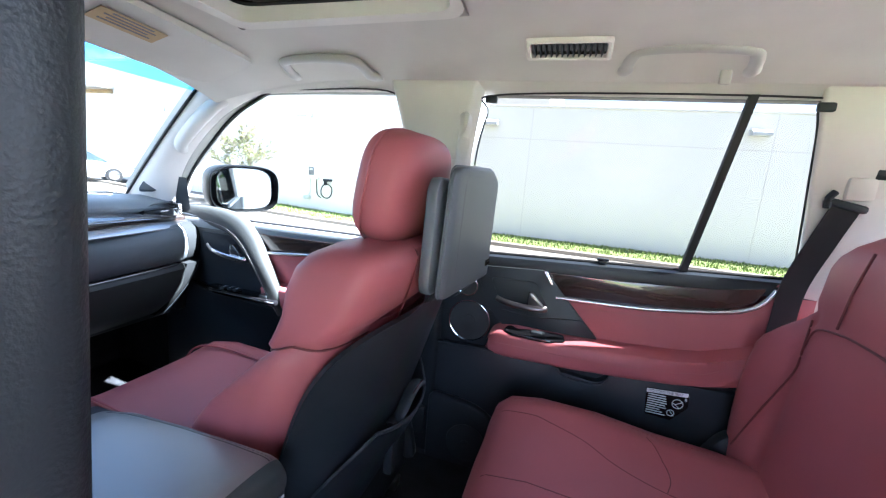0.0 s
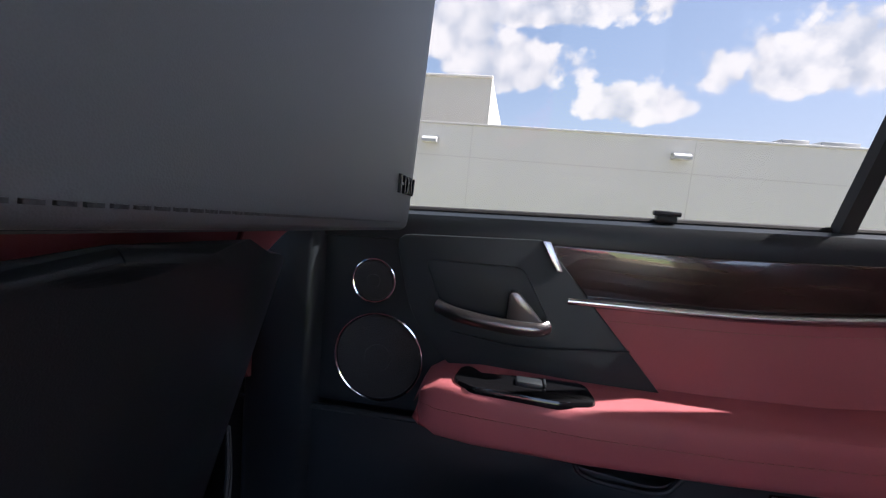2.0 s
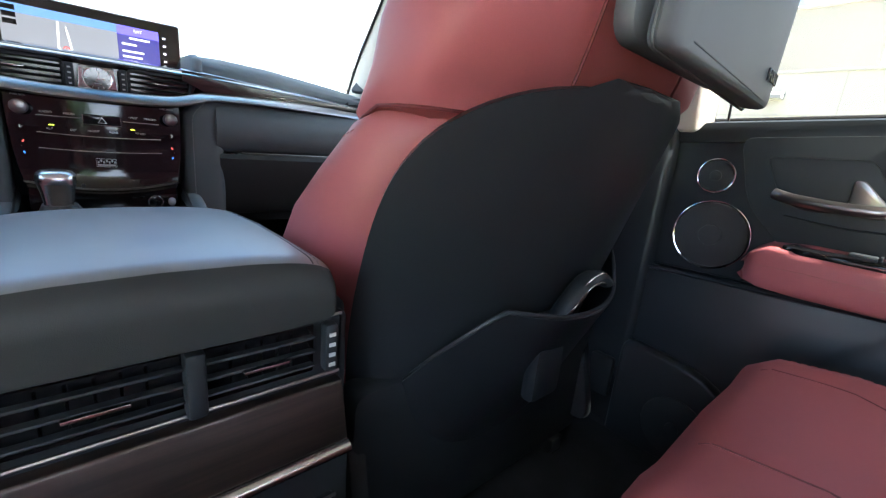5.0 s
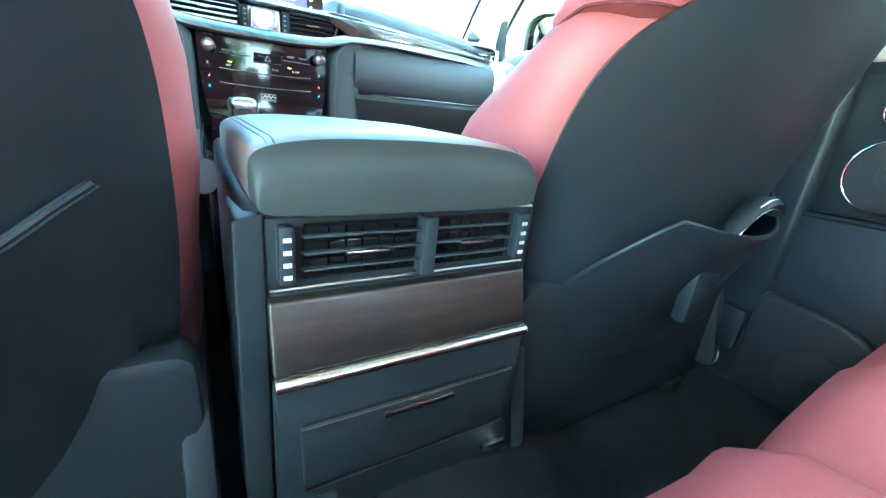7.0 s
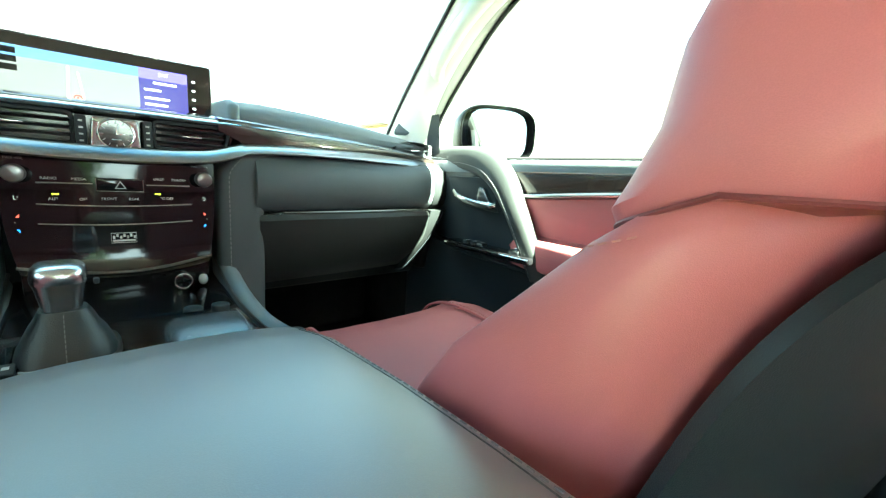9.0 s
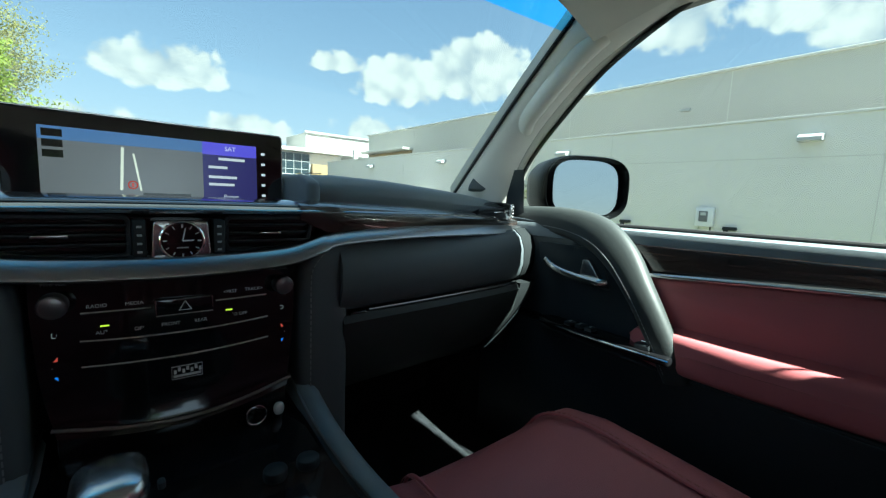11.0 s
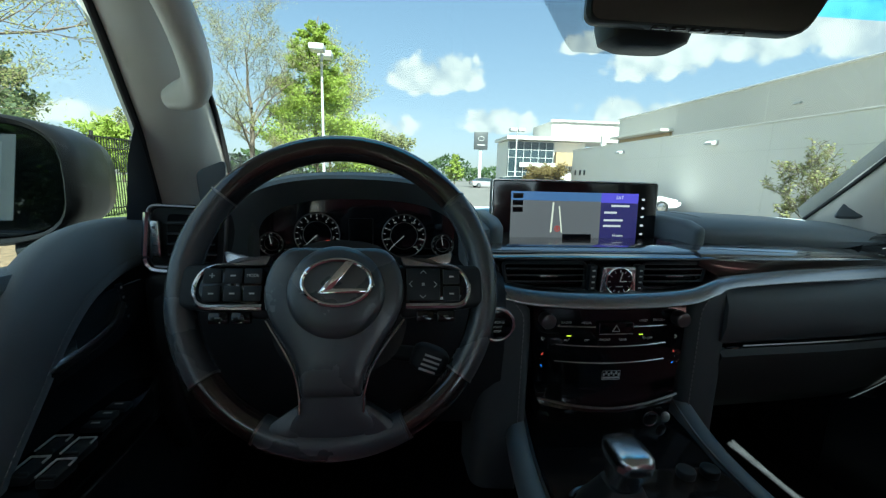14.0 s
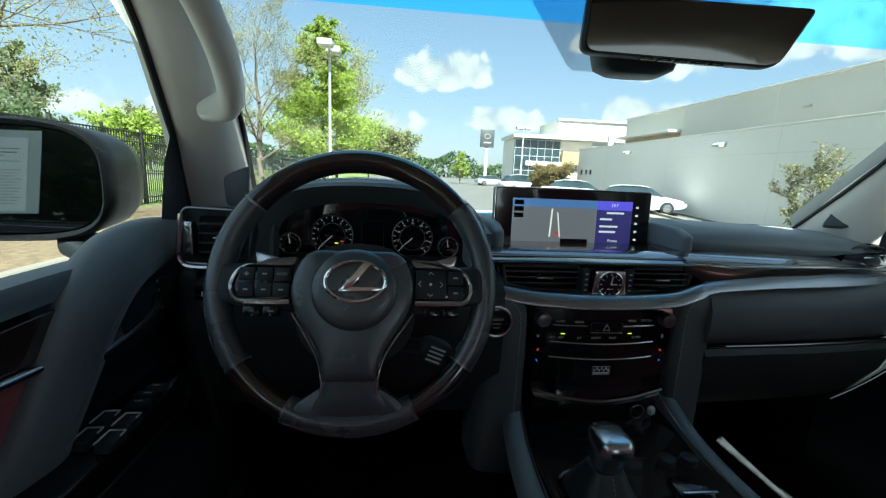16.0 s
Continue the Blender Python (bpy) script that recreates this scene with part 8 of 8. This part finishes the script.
def build_ground():
    xs = [-900, -300, -120, -60, -30, -18] + [-16 + 1.5 * i for i in range(24)] + [24, 30, 45, 80, 160, 400, 900]
    ys = [-900, -300, -100, -50, -30] + [-24 + 2.5 * i for i in range(34)] + [70, 90, 130, 250, 600, 1500]
    bm = bmesh.new()
    vs = [[bm.verts.new((x, y, ground_z(x, y))) for y in ys] for x in xs]
    for i in range(len(xs) - 1):
        for j in range(len(ys) - 1):
            bm.faces.new((vs[i][j], vs[i + 1][j], vs[i + 1][j + 1], vs[i][j + 1]))
    tagged(part("ground", bm, ASPHALT, None), "worn grey asphalt of the car park", "ground", kind="structure")

    def strip(name, x0, x1, y0, y1, h, m, label, cat, n=60, bev=0.02):
        rows = []
        for j in range(n + 1):
            y = y0 + (y1 - y0) * j / n
            za, zb = ground_z(x0, y), ground_z(x1, y)
            rows.append([(x0, y, za - 0.15), (x0, y, za + h - bev), (x0 + bev, y, za + h), (x1 - bev, y, zb + h), (x1, y, zb + h - bev), (x1, y, zb - 0.15)])
        return tagged(part(name, loft(rows), m, None), label, cat, kind="structure")

    strip("kerb_wall", 12.85, 13.05, -40, 36, 0.14, CONCRETE, "pale concrete kerb before the lawn strip", "kerb")
    strip("lawn_wall", 13.05, 15.0, -40, 13.5, 0.12, GRASS_G, "mown green lawn strip along the wall", "lawn")
    strip("gutter", 11.6, 12.85, -40, 36, 0.012, CONCRETE, "pale concrete gutter beside the kerb", "gutter", bev=0.004)
    strip("kerb_left", -5.35, -5.15, -40, 80, 0.15, CONCRETE, "pale concrete kerb before the planting bed", "kerb")
    strip("gutter_left", -5.15, -4.55, -40, 80, 0.012, CONCRETE, "pale concrete gutter beside the kerb", "gutter", bev=0.004)
    strip("planting_bed", -8.5, -5.35, -40, 80, 0.13, MULCH, "brown mulch planting bed behind the kerb", "bed")
    strip("lawn_left", -60, -8.5, -60, 160, 0.12, GRASS_G, "green lawn behind the planting bed", "lawn")
    # grass blades over the strip at the wall and behind the bed
    rnd = random.Random(4)
    for name, x0, x1, y0, y1, n in (("grass", 13.1, 14.95, -12, 13.4, 7000), ("grass_field", -20, -8.6, 4, 45, 9000)):
        verts, faces = [], []
        for _ in range(n):
            x, y = rnd.uniform(x0, x1), rnd.uniform(y0, y1)
            z = ground_z(x, y) + 0.115
            a, h, w = rnd.uniform(0, 6.28), rnd.uniform(0.05, 0.11), rnd.uniform(0.01, 0.03)
            dx, dy = math.cos(a) * w, math.sin(a) * w
            k = len(verts)
            verts += [(x - dx, y - dy, z), (x + dx, y + dy, z), (x + rnd.uniform(-.03, .03), y + rnd.uniform(-.03, .03), z + h)]
            faces.append((k, k + 1, k + 2))
        me = bpy.data.meshes.new(name)
        me.from_pydata(verts, [], faces)
        me.materials.append(BLADE)
        tagged(new(name, me), "short green grass blades", "grass", kind="stuff")


def build_wall():
    t = thing("long_building", "long cream stucco building with a lower front wall", "building")
    rows = []
    for y in (-40, -20, 0, 2, 12, 24, 36.2):
        zb = ground_z(15, y) - 0.3
        rows.append([(15.0, y, zb), (15.0, y, 3.52), (15.35, y, 3.52), (15.35, y, zb)])
    low = part("front_wall", loft(rows), STUCCO, t, smooth=False)
    part("coping", box((15.17, -1.9, 3.55), (0.44, 76.4, 0.07), 0.015), CAPPING, low, "pale metal coping")
    # the wall is cut by recessed joints
    part("level_joint", box((14.9985, -1.9, 2.42), (0.012, 76.2, 0.022)), STUCCO_UP, low, smooth=False)
    for y in (-34.6, -27.3, -20, -12.7, -5.4, 1.9, 9.2, 16.5, 23.8, 31.1):
        zb = ground_z(15, y)
        part("upright_joint", box((14.9985, y, (zb + 3.5) / 2), (0.010, 0.020, 3.5 - zb)), STUCCO_UP, low, smooth=False)
    up = part("upper_wall", loft([[(17.0, y, 3.2), (17.0, y, 5.72), (30.0, y, 5.72), (30.0, y, 3.2)] for y in (1.55, 32.4)]), STUCCO_UP, t, smooth=False)
    part("upper_coping", box((17.08, 16.98, 5.75), (0.40, 30.9, 0.08), 0.015), CAPPING, up, "pale metal coping")
    for y in (6.1, 12.6, 19.1, 25.6):
        part("upper_joint", box((16.9985, y, 4.5), (0.010, 0.025, 2.4)), STUCCO, up, smooth=False)
    part("roof_deck", box((19.0, -10, 3.1), (7.0, 60, 0.1)), CONCRETE, t, smooth=False)
    # opening with a lit soffit at the far end
    part("end_block", box((16.55, 28.9, 4.25), (0.90, 6.4, 0.16), 0.02), STUCCO_UP, t, "pale band over the far entrance")
    part("end_recess", box((16.93, 28.9, 3.84), (0.12, 6.2, 0.62), 0.01), TANPANEL, t, "shaded tan soffit")
    part("end_post", box((15.75, 32.3, 3.85), (0.35, 0.30, 1.2), 0.02), CAPPING, t, "pale post at the roof edge")
    for y in (7.5, 17.5):
        part("upper_light", box((16.95, y, 4.55), (0.12, 0.35, 0.10), 0.02), GREYPAINT, up)
    for y in (-12.9, -4.95, 3.35, 11.3, 19.6, 28.0):
        w = thing("wall_light", "boxy pale wall light on the stucco", "wall light", group="wall lights")
        z = 2.93
        part("body", loft([[(14.99, yy, z - 0.09), (14.99, yy, z + 0.10), (14.78, yy, z + 0.10), (14.62, yy, z + 0.00), (14.62, yy, z - 0.09)] for yy in (y - 0.26, y + 0.26)]), GREYPAINT, w, smooth=False)
        part("lens", box((14.80, y, z - 0.094), (0.26, 0.44, 0.012), 0.004), WHITE, w, "white lens")
    # rooftop units
    for y, s2 in ((-9.2, 0.9), (-10.6, 1.2), (-13.0, 1.0)):
        r = thing("rooftop_unit", "grey rooftop cooling unit", "rooftop unit")
        part("case", box((17.2, y, 3.15 + 0.45), (0.9, s2, 0.9), 0.03), GREYPAINT, r)
        for i in range(4):
            part("slat", box((16.735, y, 3.42 + 0.13 * i), (0.02, s2 * 0.8, 0.04)), INK, r, smooth=False)
    # chargers
    for y, box_on in ((5.70, True), (8.35, False), (10.9, True)):
        c = thing("car_charger", "white wall charger with a coiled black cable", "charger")
        z = 0.62
        if box_on:
            part("case", box((14.90, y, z), (0.20, 0.52, 0.62), 0.03), CARWHITE, c)
            part("panel", box((14.795, y + 0.02, z + 0.02), (0.02, 0.26, 0.34), 0.006), INK, c)
            part("panel_print", box((14.783, y + 0.02, z + 0.10), (0.006, 0.16, 0.10)), GREYPAINT, c, smooth=False)
            part("conduit", sweep([(14.95, y + 0.18, z - 0.3), (14.95, y + 0.18, z - 0.9), (14.93, y + 0.30, z - 1.1)], 0.025, 8), GREYPAINT, c)
            part("junction_box", box((14.93, y + 0.32, z - 1.12), (0.14, 0.30, 0.16), 0.02), GREYPAINT, c)
        yy = y - 0.72 if box_on else y
        part("holster", join(box((14.90, yy, z - 0.32), (0.18, 0.36, 0.10), 0.02), box((14.90, yy + 0.10, z - 0.40), (0.10, 0.12, 0.26), 0.02)), PLASTIC, c)
        pts = [(14.86 + 0.02 * math.sin(3 * a), yy + 0.02 + 0.27 * math.cos(a), z - 0.78 + 0.30 * math.sin(a)) for a in (2 * math.pi * i / 30 for i in range(60))]
        part("cable", sweep(pts, 0.022, 8), RUBBER, c, "coiled black cable")
        if box_on:
            part("cable_lead", sweep(spline([(14.90, y - 0.18, z - 0.3), (14.86, y - 0.24, z - 0.9), (14.86, y - 0.42, z - 1.08)], 6), 0.022, 8), RUBBER, c)
    for y in (33.5, 34.3, 35.2):
        p = thing("wall_post_light", "small dark wall sconce", "wall light")
        part("body", box((14.93, y, 1.6), (0.12, 0.10, 0.40), 0.02), SIGNGREY, p)


def tree(name, at, height, spread, crown_from, leaf, seed, label, leaves=5000, size=0.10, limbs=16, conical=False, trunk_r=0.14, cat="tree", rise=None, flat=0.7):
    """A tapered trunk, limbs that fork twice, and many small leaves round the twigs."""
    rnd = random.Random(seed)
    x0, y0 = at
    z0 = ground_z(x0, y0) + 0.05
    t = thing(name, label, cat, (0, 0, 0))
    tips, bits = [], []

    def limb(p, d, ln, r, depth):
        pts, rad = [p.copy()], [r]
        n = 5
        for i in range(n):
            d = (d + Vector((rnd.uniform(-1, 1), rnd.uniform(-1, 1), rnd.uniform(-0.5, 0.9))) * 0.16).normalized()
            p = p + d * ln / n
            pts.append(p.copy())
            rad.append(max(0.006, r * (1 - 0.75 * (i + 1) / n)))
            if depth > 0 and i >= 1:
                for _ in range(2):
                    side = Vector((rnd.uniform(-1, 1), rnd.uniform(-1, 1), rnd.uniform(-0.25, 0.8))).normalized()
                    limb(p, (d * 0.55 + side * 0.75).normalized(), ln * rnd.uniform(0.35, 0.55), rad[-1] * 0.6, depth - 1)
            if depth < 2:
                tips.append((p.copy(), ln * 0.22))
        bits.append(sweep(pts, rad, 5 if depth < 2 else 6))

    wob = [Vector((x0 + rnd.uniform(-1, 1) * 0.02 * height * i / 8, y0 + rnd.uniform(-1, 1) * 0.02 * height * i / 8, z0 - 0.1 + height * 0.92 * i / 8)) for i in range(9)]
    part("trunk", sweep(wob, [trunk_r * (1 - 0.85 * i / 8) for i in range(9)], 10), BARK, t)
    for k in range(limbs):
        u = crown_from + (0.95 - crown_from) * (k + rnd.uniform(0, 0.8)) / limbs
        i = min(7, int(u * 8))
        p = wob[i].lerp(wob[i + 1], u * 8 - i)
        a = k * 2.4 + rnd.uniform(-0.4, 0.4)
        up = rise if rise is not None else (0.25 if conical else 0.75)
        d = Vector((math.cos(a), math.sin(a), up + rnd.uniform(-0.15, 0.25))).normalized()
        ln = spread * ((1.08 - u) / (1.08 - crown_from) if conical else (0.75 + 0.35 * math.sin(math.pi * (u - crown_from) / (1 - crown_from)))) * rnd.uniform(0.8, 1.1)
        limb(p, d, ln, trunk_r * 0.42 * (1.05 - u), 1 if limbs > 14 else 2)
    part("limbs", join(*bits), BARK, t)
    verts, faces = [], []
    for _ in range(leaves):
        c, s = tips[rnd.randrange(len(tips))]
        p = c + Vector((rnd.gauss(0, 1), rnd.gauss(0, 1), rnd.gauss(0, flat))) * s
        u = Vector((rnd.uniform(-1, 1), rnd.uniform(-1, 1), rnd.uniform(-1, 1))).normalized()
        v = u.orthogonal().normalized()
        q = size * rnd.uniform(0.6, 1.4)
        k = len(verts)
        verts += [tuple(p - u * q), tuple(p + v * q * 0.5), tuple(p + u * q), tuple(p - v * q * 0.5)]
        faces.append((k, k + 1, k + 2, k + 3))
    me = bpy.data.meshes.new("crown")
    me.from_pydata(verts, [], faces)
    me.materials.append(leaf)
    ob = new("crown", me)
    ob.parent = t
    return t


def build_trees():
    tree("green_tree", (-5.4, 27.6), 11.8, 3.5, 0.16, LEAF_BRIGHT, 11, "tall conical tree with fresh bright green leaves", 46000, 0.078, 44, True, 0.16, "tree", 0.14, 0.4)
    tree("budding_tree", (-8.4, 25.0), 8.8, 3.4, 0.22, LEAF_BUD, 12, "bare budding tree with fine pale twigs", 17000, 0.036, 14, False, 0.22, "tree", 1.1)
    tree("budding_tree", (-5.9, 36.0), 10.0, 3.6, 0.2, LEAF_PALE, 13, "yellow-green budding tree behind the lamp post", 16000, 0.075, 16, False)
    tree("budding_tree", (-10.4, 9.4), 8.6, 6.0, 0.28, LEAF_PALE, 14, "spreading budding tree over the planting bed", 30000, 0.030, 14, False, 0.19, "tree", 0.30)
    tree("budding_tree", (-17.5, 15.5), 9.5, 5.0, 0.2, LEAF_PALE, 41, "spreading budding tree beyond the fence", 20000, 0.042, 14, False, 0.2, "tree", 0.4)
    tree("pine_tree", (-36, 44), 13.0, 4.0, 0.2, LEAF_PINE, 15, "dark green pine beyond the fence", 5000, 0.22, 20, True)
    tree("pine_tree", (-44, 48), 14.5, 4.4, 0.2, LEAF_PINE, 16, "dark green pine beyond the fence", 5000, 0.24, 20, True)
    tree("round_tree", (-28, 46), 5.0, 2.6, 0.2, LEAF_BRIGHT, 17, "round green tree beyond the fence", 6000, 0.20, 18)
    tree("round_tree", (-33, 58), 6.4, 3.2, 0.2, LEAF_GREY, 18, "round tree beyond the fence", 5000, 0.22, 18)
    tree("round_tree", (-1.8, 62), 6.2, 3.0, 0.2, LEAF_GREY, 19, "round far tree beside the car park", 6000, 0.22, 18)
    tree("round_tree", (-6.5, 75), 7.0, 4.0, 0.2, LEAF_BRIGHT, 20, "round far tree beside the car park", 5000, 0.26, 18)
    tree("green_tree", (8.6, 66), 5.6, 1.6, 0.15, LEAF_BRIGHT, 21, "small conical green tree in the car park", 4500, 0.16, 20, True)
    tree("shrub", (12.9, 12.7), 2.75, 1.0, 0.18, LEAF_GREY, 22, "open grey-green shrub before the wall", 3200, 0.055, 14, False, 0.035, "shrub")
    tree("shrub", (13.6, 36.8), 2.1, 1.2, 0.05, LEAF_TAN, 23, "dense tan hedge shrub at the building end", 7000, 0.10, 20, False, 0.05, "shrub")
    tree("shrub", (12.2, 37.6), 1.9, 1.1, 0.05, LEAF_TAN, 24, "dense tan hedge shrub at the building end", 6000, 0.10, 20, False, 0.05, "shrub")
    for x, y, sd in ((-2.0, -9.0, 31), (-4.2, -9.6, 32), (-6.6, -9.0, 33)):
        tree("shrub", (x, y), 3.4, 1.7, 0.06, LEAF_DARK, sd, "dense dark green shrub behind the parked car", 5000, 0.12, 18, False, 0.05, "shrub")
    # far tree line
    rnd = random.Random(8)
    verts, faces = [], []
    for _ in range(9000):
        x = rnd.uniform(-150, 120)
        y = 150 + rnd.uniform(-12, 12)
        h = 5.5 + 2.5 * math.sin(x * 0.11) + 1.5 * math.sin(x * 0.37 + 1)
        z = -0.6 + h * rnd.random() ** 0.7
        u = Vector((rnd.uniform(-1, 1), rnd.uniform(-1, 1), rnd.uniform(-1, 1))).normalized()
        v = u.orthogonal().normalized()
        q = rnd.uniform(0.5, 1.1)
        p = Vector((x, y, z))
        k = len(verts)
        verts += [tuple(p - u * q), tuple(p + v * q * 0.6), tuple(p + u * q), tuple(p - v * q * 0.6)]
        faces.append((k, k + 1, k + 2, k + 3))
    me = bpy.data.meshes.new("far_woods")
    me.from_pydata(verts, [], faces)
    me.materials.append(LEAF_DARK)
    tagged(new("far_woods", me), "far line of green woods", "woods", kind="stuff")


def build_lamp(at, h, heads, scale=1.0, along=False):
    x, y = at
    z = ground_z(x, y)
    t = thing("street_lamp", "pale grey car park lamp with square heads", "street lamp", group="car park lamps")
    part("base", disc((x, y, z + 0.35), 0.28, 0.7, "z", 20, 0.03), CONCRETE, t, "concrete footing")
    part("pole", sweep([(x, y, z + 0.6), (x, y, z + h)], [0.085 * scale, 0.06 * scale], 12), GREYPAINT, t)
    for k in heads:
        dx, dy = (0.10 * k, 0.62 * k) if along else (0.42 * k, 0.0)
        part("arm", sweep([(x, y, z + h - 0.12), (x + 0.7 * dx, y + 0.7 * dy, z + h - 0.08)], 0.04, 8), GREYPAINT, t)
        part("lamp_head", box((x + dx, y + dy, z + h - 0.02), (0.74, 0.74, 0.30), 0.05), GREYPAINT, t)
        part("lens", box((x + dx, y + dy, z + h - 0.18), (0.6, 0.6, 0.03), 0.01), WHITE, t)


def build_fence():
    t = thing("fence", "black metal picket fence along the lawn", "fence")
    pts = [(-9.0, 10.0), (-9.1, 22.0), (-9.4, 38.0), (-9.8, 60.0)]
    path = []
    for a, b in zip(pts, pts[1:]):
        for i in range(20):
            u = i / 20
            path.append((a[0] + (b[0] - a[0]) * u, a[1] + (b[1] - a[1]) * u))
    path.append(pts[-1])
    for z in (0.25, 2.05, 2.35):
        part("rail", sweep([(x, y, ground_z(x, y) + 0.1 + z) for x, y in path], 0.022, 6), FENCEM, t)
    for i, (x, y) in enumerate(path[::3]):
        part("post", box((x, y, ground_z(x, y) + 1.32), (0.07, 0.07, 2.56), 0.008), FENCEM, t)
    me = None
    n = 0
    for a, b in zip(path[:44], path[1:45]):
        for i in range(5):
            u = i / 5
            x, y = a[0] + (b[0] - a[0]) * u, a[1] + (b[1] - a[1]) * u
            z = ground_z(x, y) + 0.1
            if me is None:
                ob = part("picket", box((0, 0, 1.18), (0.024, 0.024, 2.40), 0.003), FENCEM, t)
                me = ob.data
            else:
                ob = new("picket", me)
                ob.parent = t
            ob.location = (x, y, z)
            n += 1


def build_car(at, turn, paint, label, suv=False):
    t = thing("parked_car", label, "car", group="parked cars")
    L2, W2, H = (2.35, 0.92, 1.45) if not suv else (2.4, 0.96, 1.70)
    m = Matrix.Translation((at[0], at[1], ground_z(*at))) @ pose(0, 0, 0, 0, 0, turn)
    rows = []
    for x, zl, zt, w in ((-L2, 0.50, 0.80, 0.72), (-L2 + 0.12, 0.34, 0.95, 0.86), (-L2 + 0.7, 0.26, 1.0, 0.92), (-0.8, 0.24, 0.98, 0.94), (0.7, 0.24, 0.95, 0.94), (L2 - 0.9, 0.26, 0.88, 0.92), (L2 - 0.2, 0.34, 0.74, 0.84), (L2, 0.46, 0.62, 0.70)):
        rows.append([(x, W2 / 0.94 * w * sx, z) for sx, z in ((-0.95, zl), (-1.0, (zl + zt) / 2), (-0.93, zt - 0.04), (-0.80, zt), (0.80, zt), (0.93, zt - 0.04), (1.0, (zl + zt) / 2), (0.95, zl))])
    b = part("body", moved(loft(rows), m), paint, t)
    rows = []
    a = 0.3 if suv else 0.0
    for x, z, w in ((-L2 + 0.45 - a * 0.6, 0.97, 0.80), (-1.35 - a, H - 0.12, 0.68), (-0.9, H, 0.64), (0.1, H, 0.64), (0.55, H - 0.08, 0.66), (1.25, 0.92, 0.80)):
        rows.append([(x, -w, 0.90), (x, -w * 0.98, min(z, 0.97)), (x, -w * 0.82, z), (x, w * 0.82, z), (x, w * 0.98, min(z, 0.97)), (x, w, 0.90)])
    part("cabin", moved(loft(rows), m), DARKGLASS, t, "dark glazed cabin")
    part("roof_panel", moved(loft([[(x, y * (0.62 + 0.0), H + dz) for y in (-1, -0.5, 0.5, 1)] + [(x, y * 0.60, H + dz - 0.05) for y in (1, -1)] for x, dz in ((-1.45 - a, -0.10), (-0.9, 0.008), (0.1, 0.008), (0.55, -0.06))]), m), paint, t)
    for x in (-1.38, 1.42):
        for sy in (1, -1):
            wh = part("wheel", moved(disc((x, sy * 0.84, 0.33), 0.33, 0.22, "y", 24, 0.03), m), RUBBER, t)
            part("rim", moved(disc((x, sy * 0.955, 0.33), 0.21, 0.02, "y", 20, 0.006), m), SATIN, wh)
    for sy in (1, -1):
        part("headlight", moved(box((L2 - 0.14, sy * 0.62, 0.66), (0.16, 0.30, 0.12), 0.03), m), CHROME, t)
        part("tail_light", moved(box((-L2 + 0.08, sy * 0.66, 0.82), (0.10, 0.28, 0.14), 0.03), m), RED, t)


def build_showroom():
    t = thing("showroom", "far two-storey glass showroom with a white roof", "building")
    z0 = ground_z(20, 70)
    part("wall", box((25.0, 74.2, z0 + 3.9), (13.6, 8, 7.8), 0.05), STUCCO, t, smooth=False)
    gl = part("glass_front", box((22.1, 70.0, z0 + 3.9), (8.0, 0.3, 7.4), 0.02), DARKGLASS, t, smooth=False)
    for i in range(7):
        part("mullion", box((18.2 + 1.3 * i, 69.82, z0 + 3.9), (0.07, 0.10, 7.4)), GREYPAINT, gl, smooth=False)
    for z in (1.3, 2.6, 5.0, 6.3):
        part("transom", box((22.1, 69.82, z0 + z), (8.0, 0.10, 0.08)), GREYPAINT, gl, smooth=False)
    part("floor_band", box((23.2, 69.6, z0 + 3.8), (6.2, 0.6, 0.75), 0.02), CAPPING, gl, "pale band between the storeys", smooth=False)
    part("fascia", box((28.6, 69.5, z0 + 4.9), (4.6, 0.8, 2.2), 0.03), TANPANEL, t, "tan entrance fascia", smooth=False)
    part("roof_slab", box((25.0, 73.0, z0 + 8.15), (15.0, 9.0, 0.55), 0.05), CAPPING, t, "pale overhanging roof", smooth=False)
    part("upper_storey", box((36.0, 75.0, z0 + 9.6), (21.0, 10.0, 3.2), 0.05), STUCCO_UP, t, "pale upper storey with a flat roof", smooth=False)
    part("roof_line", box((36.0, 69.9, z0 + 11.25), (21.6, 0.5, 0.35), 0.03), GREYPAINT, t, "grey roof edge", smooth=False)
    s = thing("pylon_sign", "dark grey dealer sign on a pale mast", "sign")
    x, y = 11.7, 61.5
    z = ground_z(x, y)
    part("mast", box((x, y, z + 3.2), (0.45, 0.25, 6.4), 0.03), GREYPAINT, s)
    part("panel", box((x, y - 0.1, z + 6.75), (2.0, 0.35, 2.5), 0.04), SIGNGREY, s)
    part("emblem", sweep([(x + a, y - 0.29, z + 7.05 + b) for a, b in oval(0, 0, 0.42, 0.31, 28, 2.0)], 0.035, 6, up=(0, 1, 0), closed=True), GREYPAINT, s)
    part("emblem_bar", box((x, y - 0.29, z + 6.15), (1.1, 0.04, 0.14)), GREYPAINT, s, smooth=False)


build_ground()
build_wall()
build_trees()
build_lamp((-4.35, 23.8), 7.8, (-1, 1), 1.0, True)
build_lamp((11.8, 43.0), 6.4, (-1, 1))
build_lamp((17.0, 88.0), 8.5, (-1, 1))
build_fence()
build_car((10.9, 26.5), -20, CARWHITE, "white saloon parked before the wall")
build_car((12.3, 21.9), -24, CARWHITE, "white saloon parked near the shrub")
build_car((12.4, 60.0), 8, CARSILVER, "silver saloon parked far down the car park")
build_car((11.9, 42.5), 12, CARWHITE, "white off-roader parked far down the car park", True)
build_showroom()
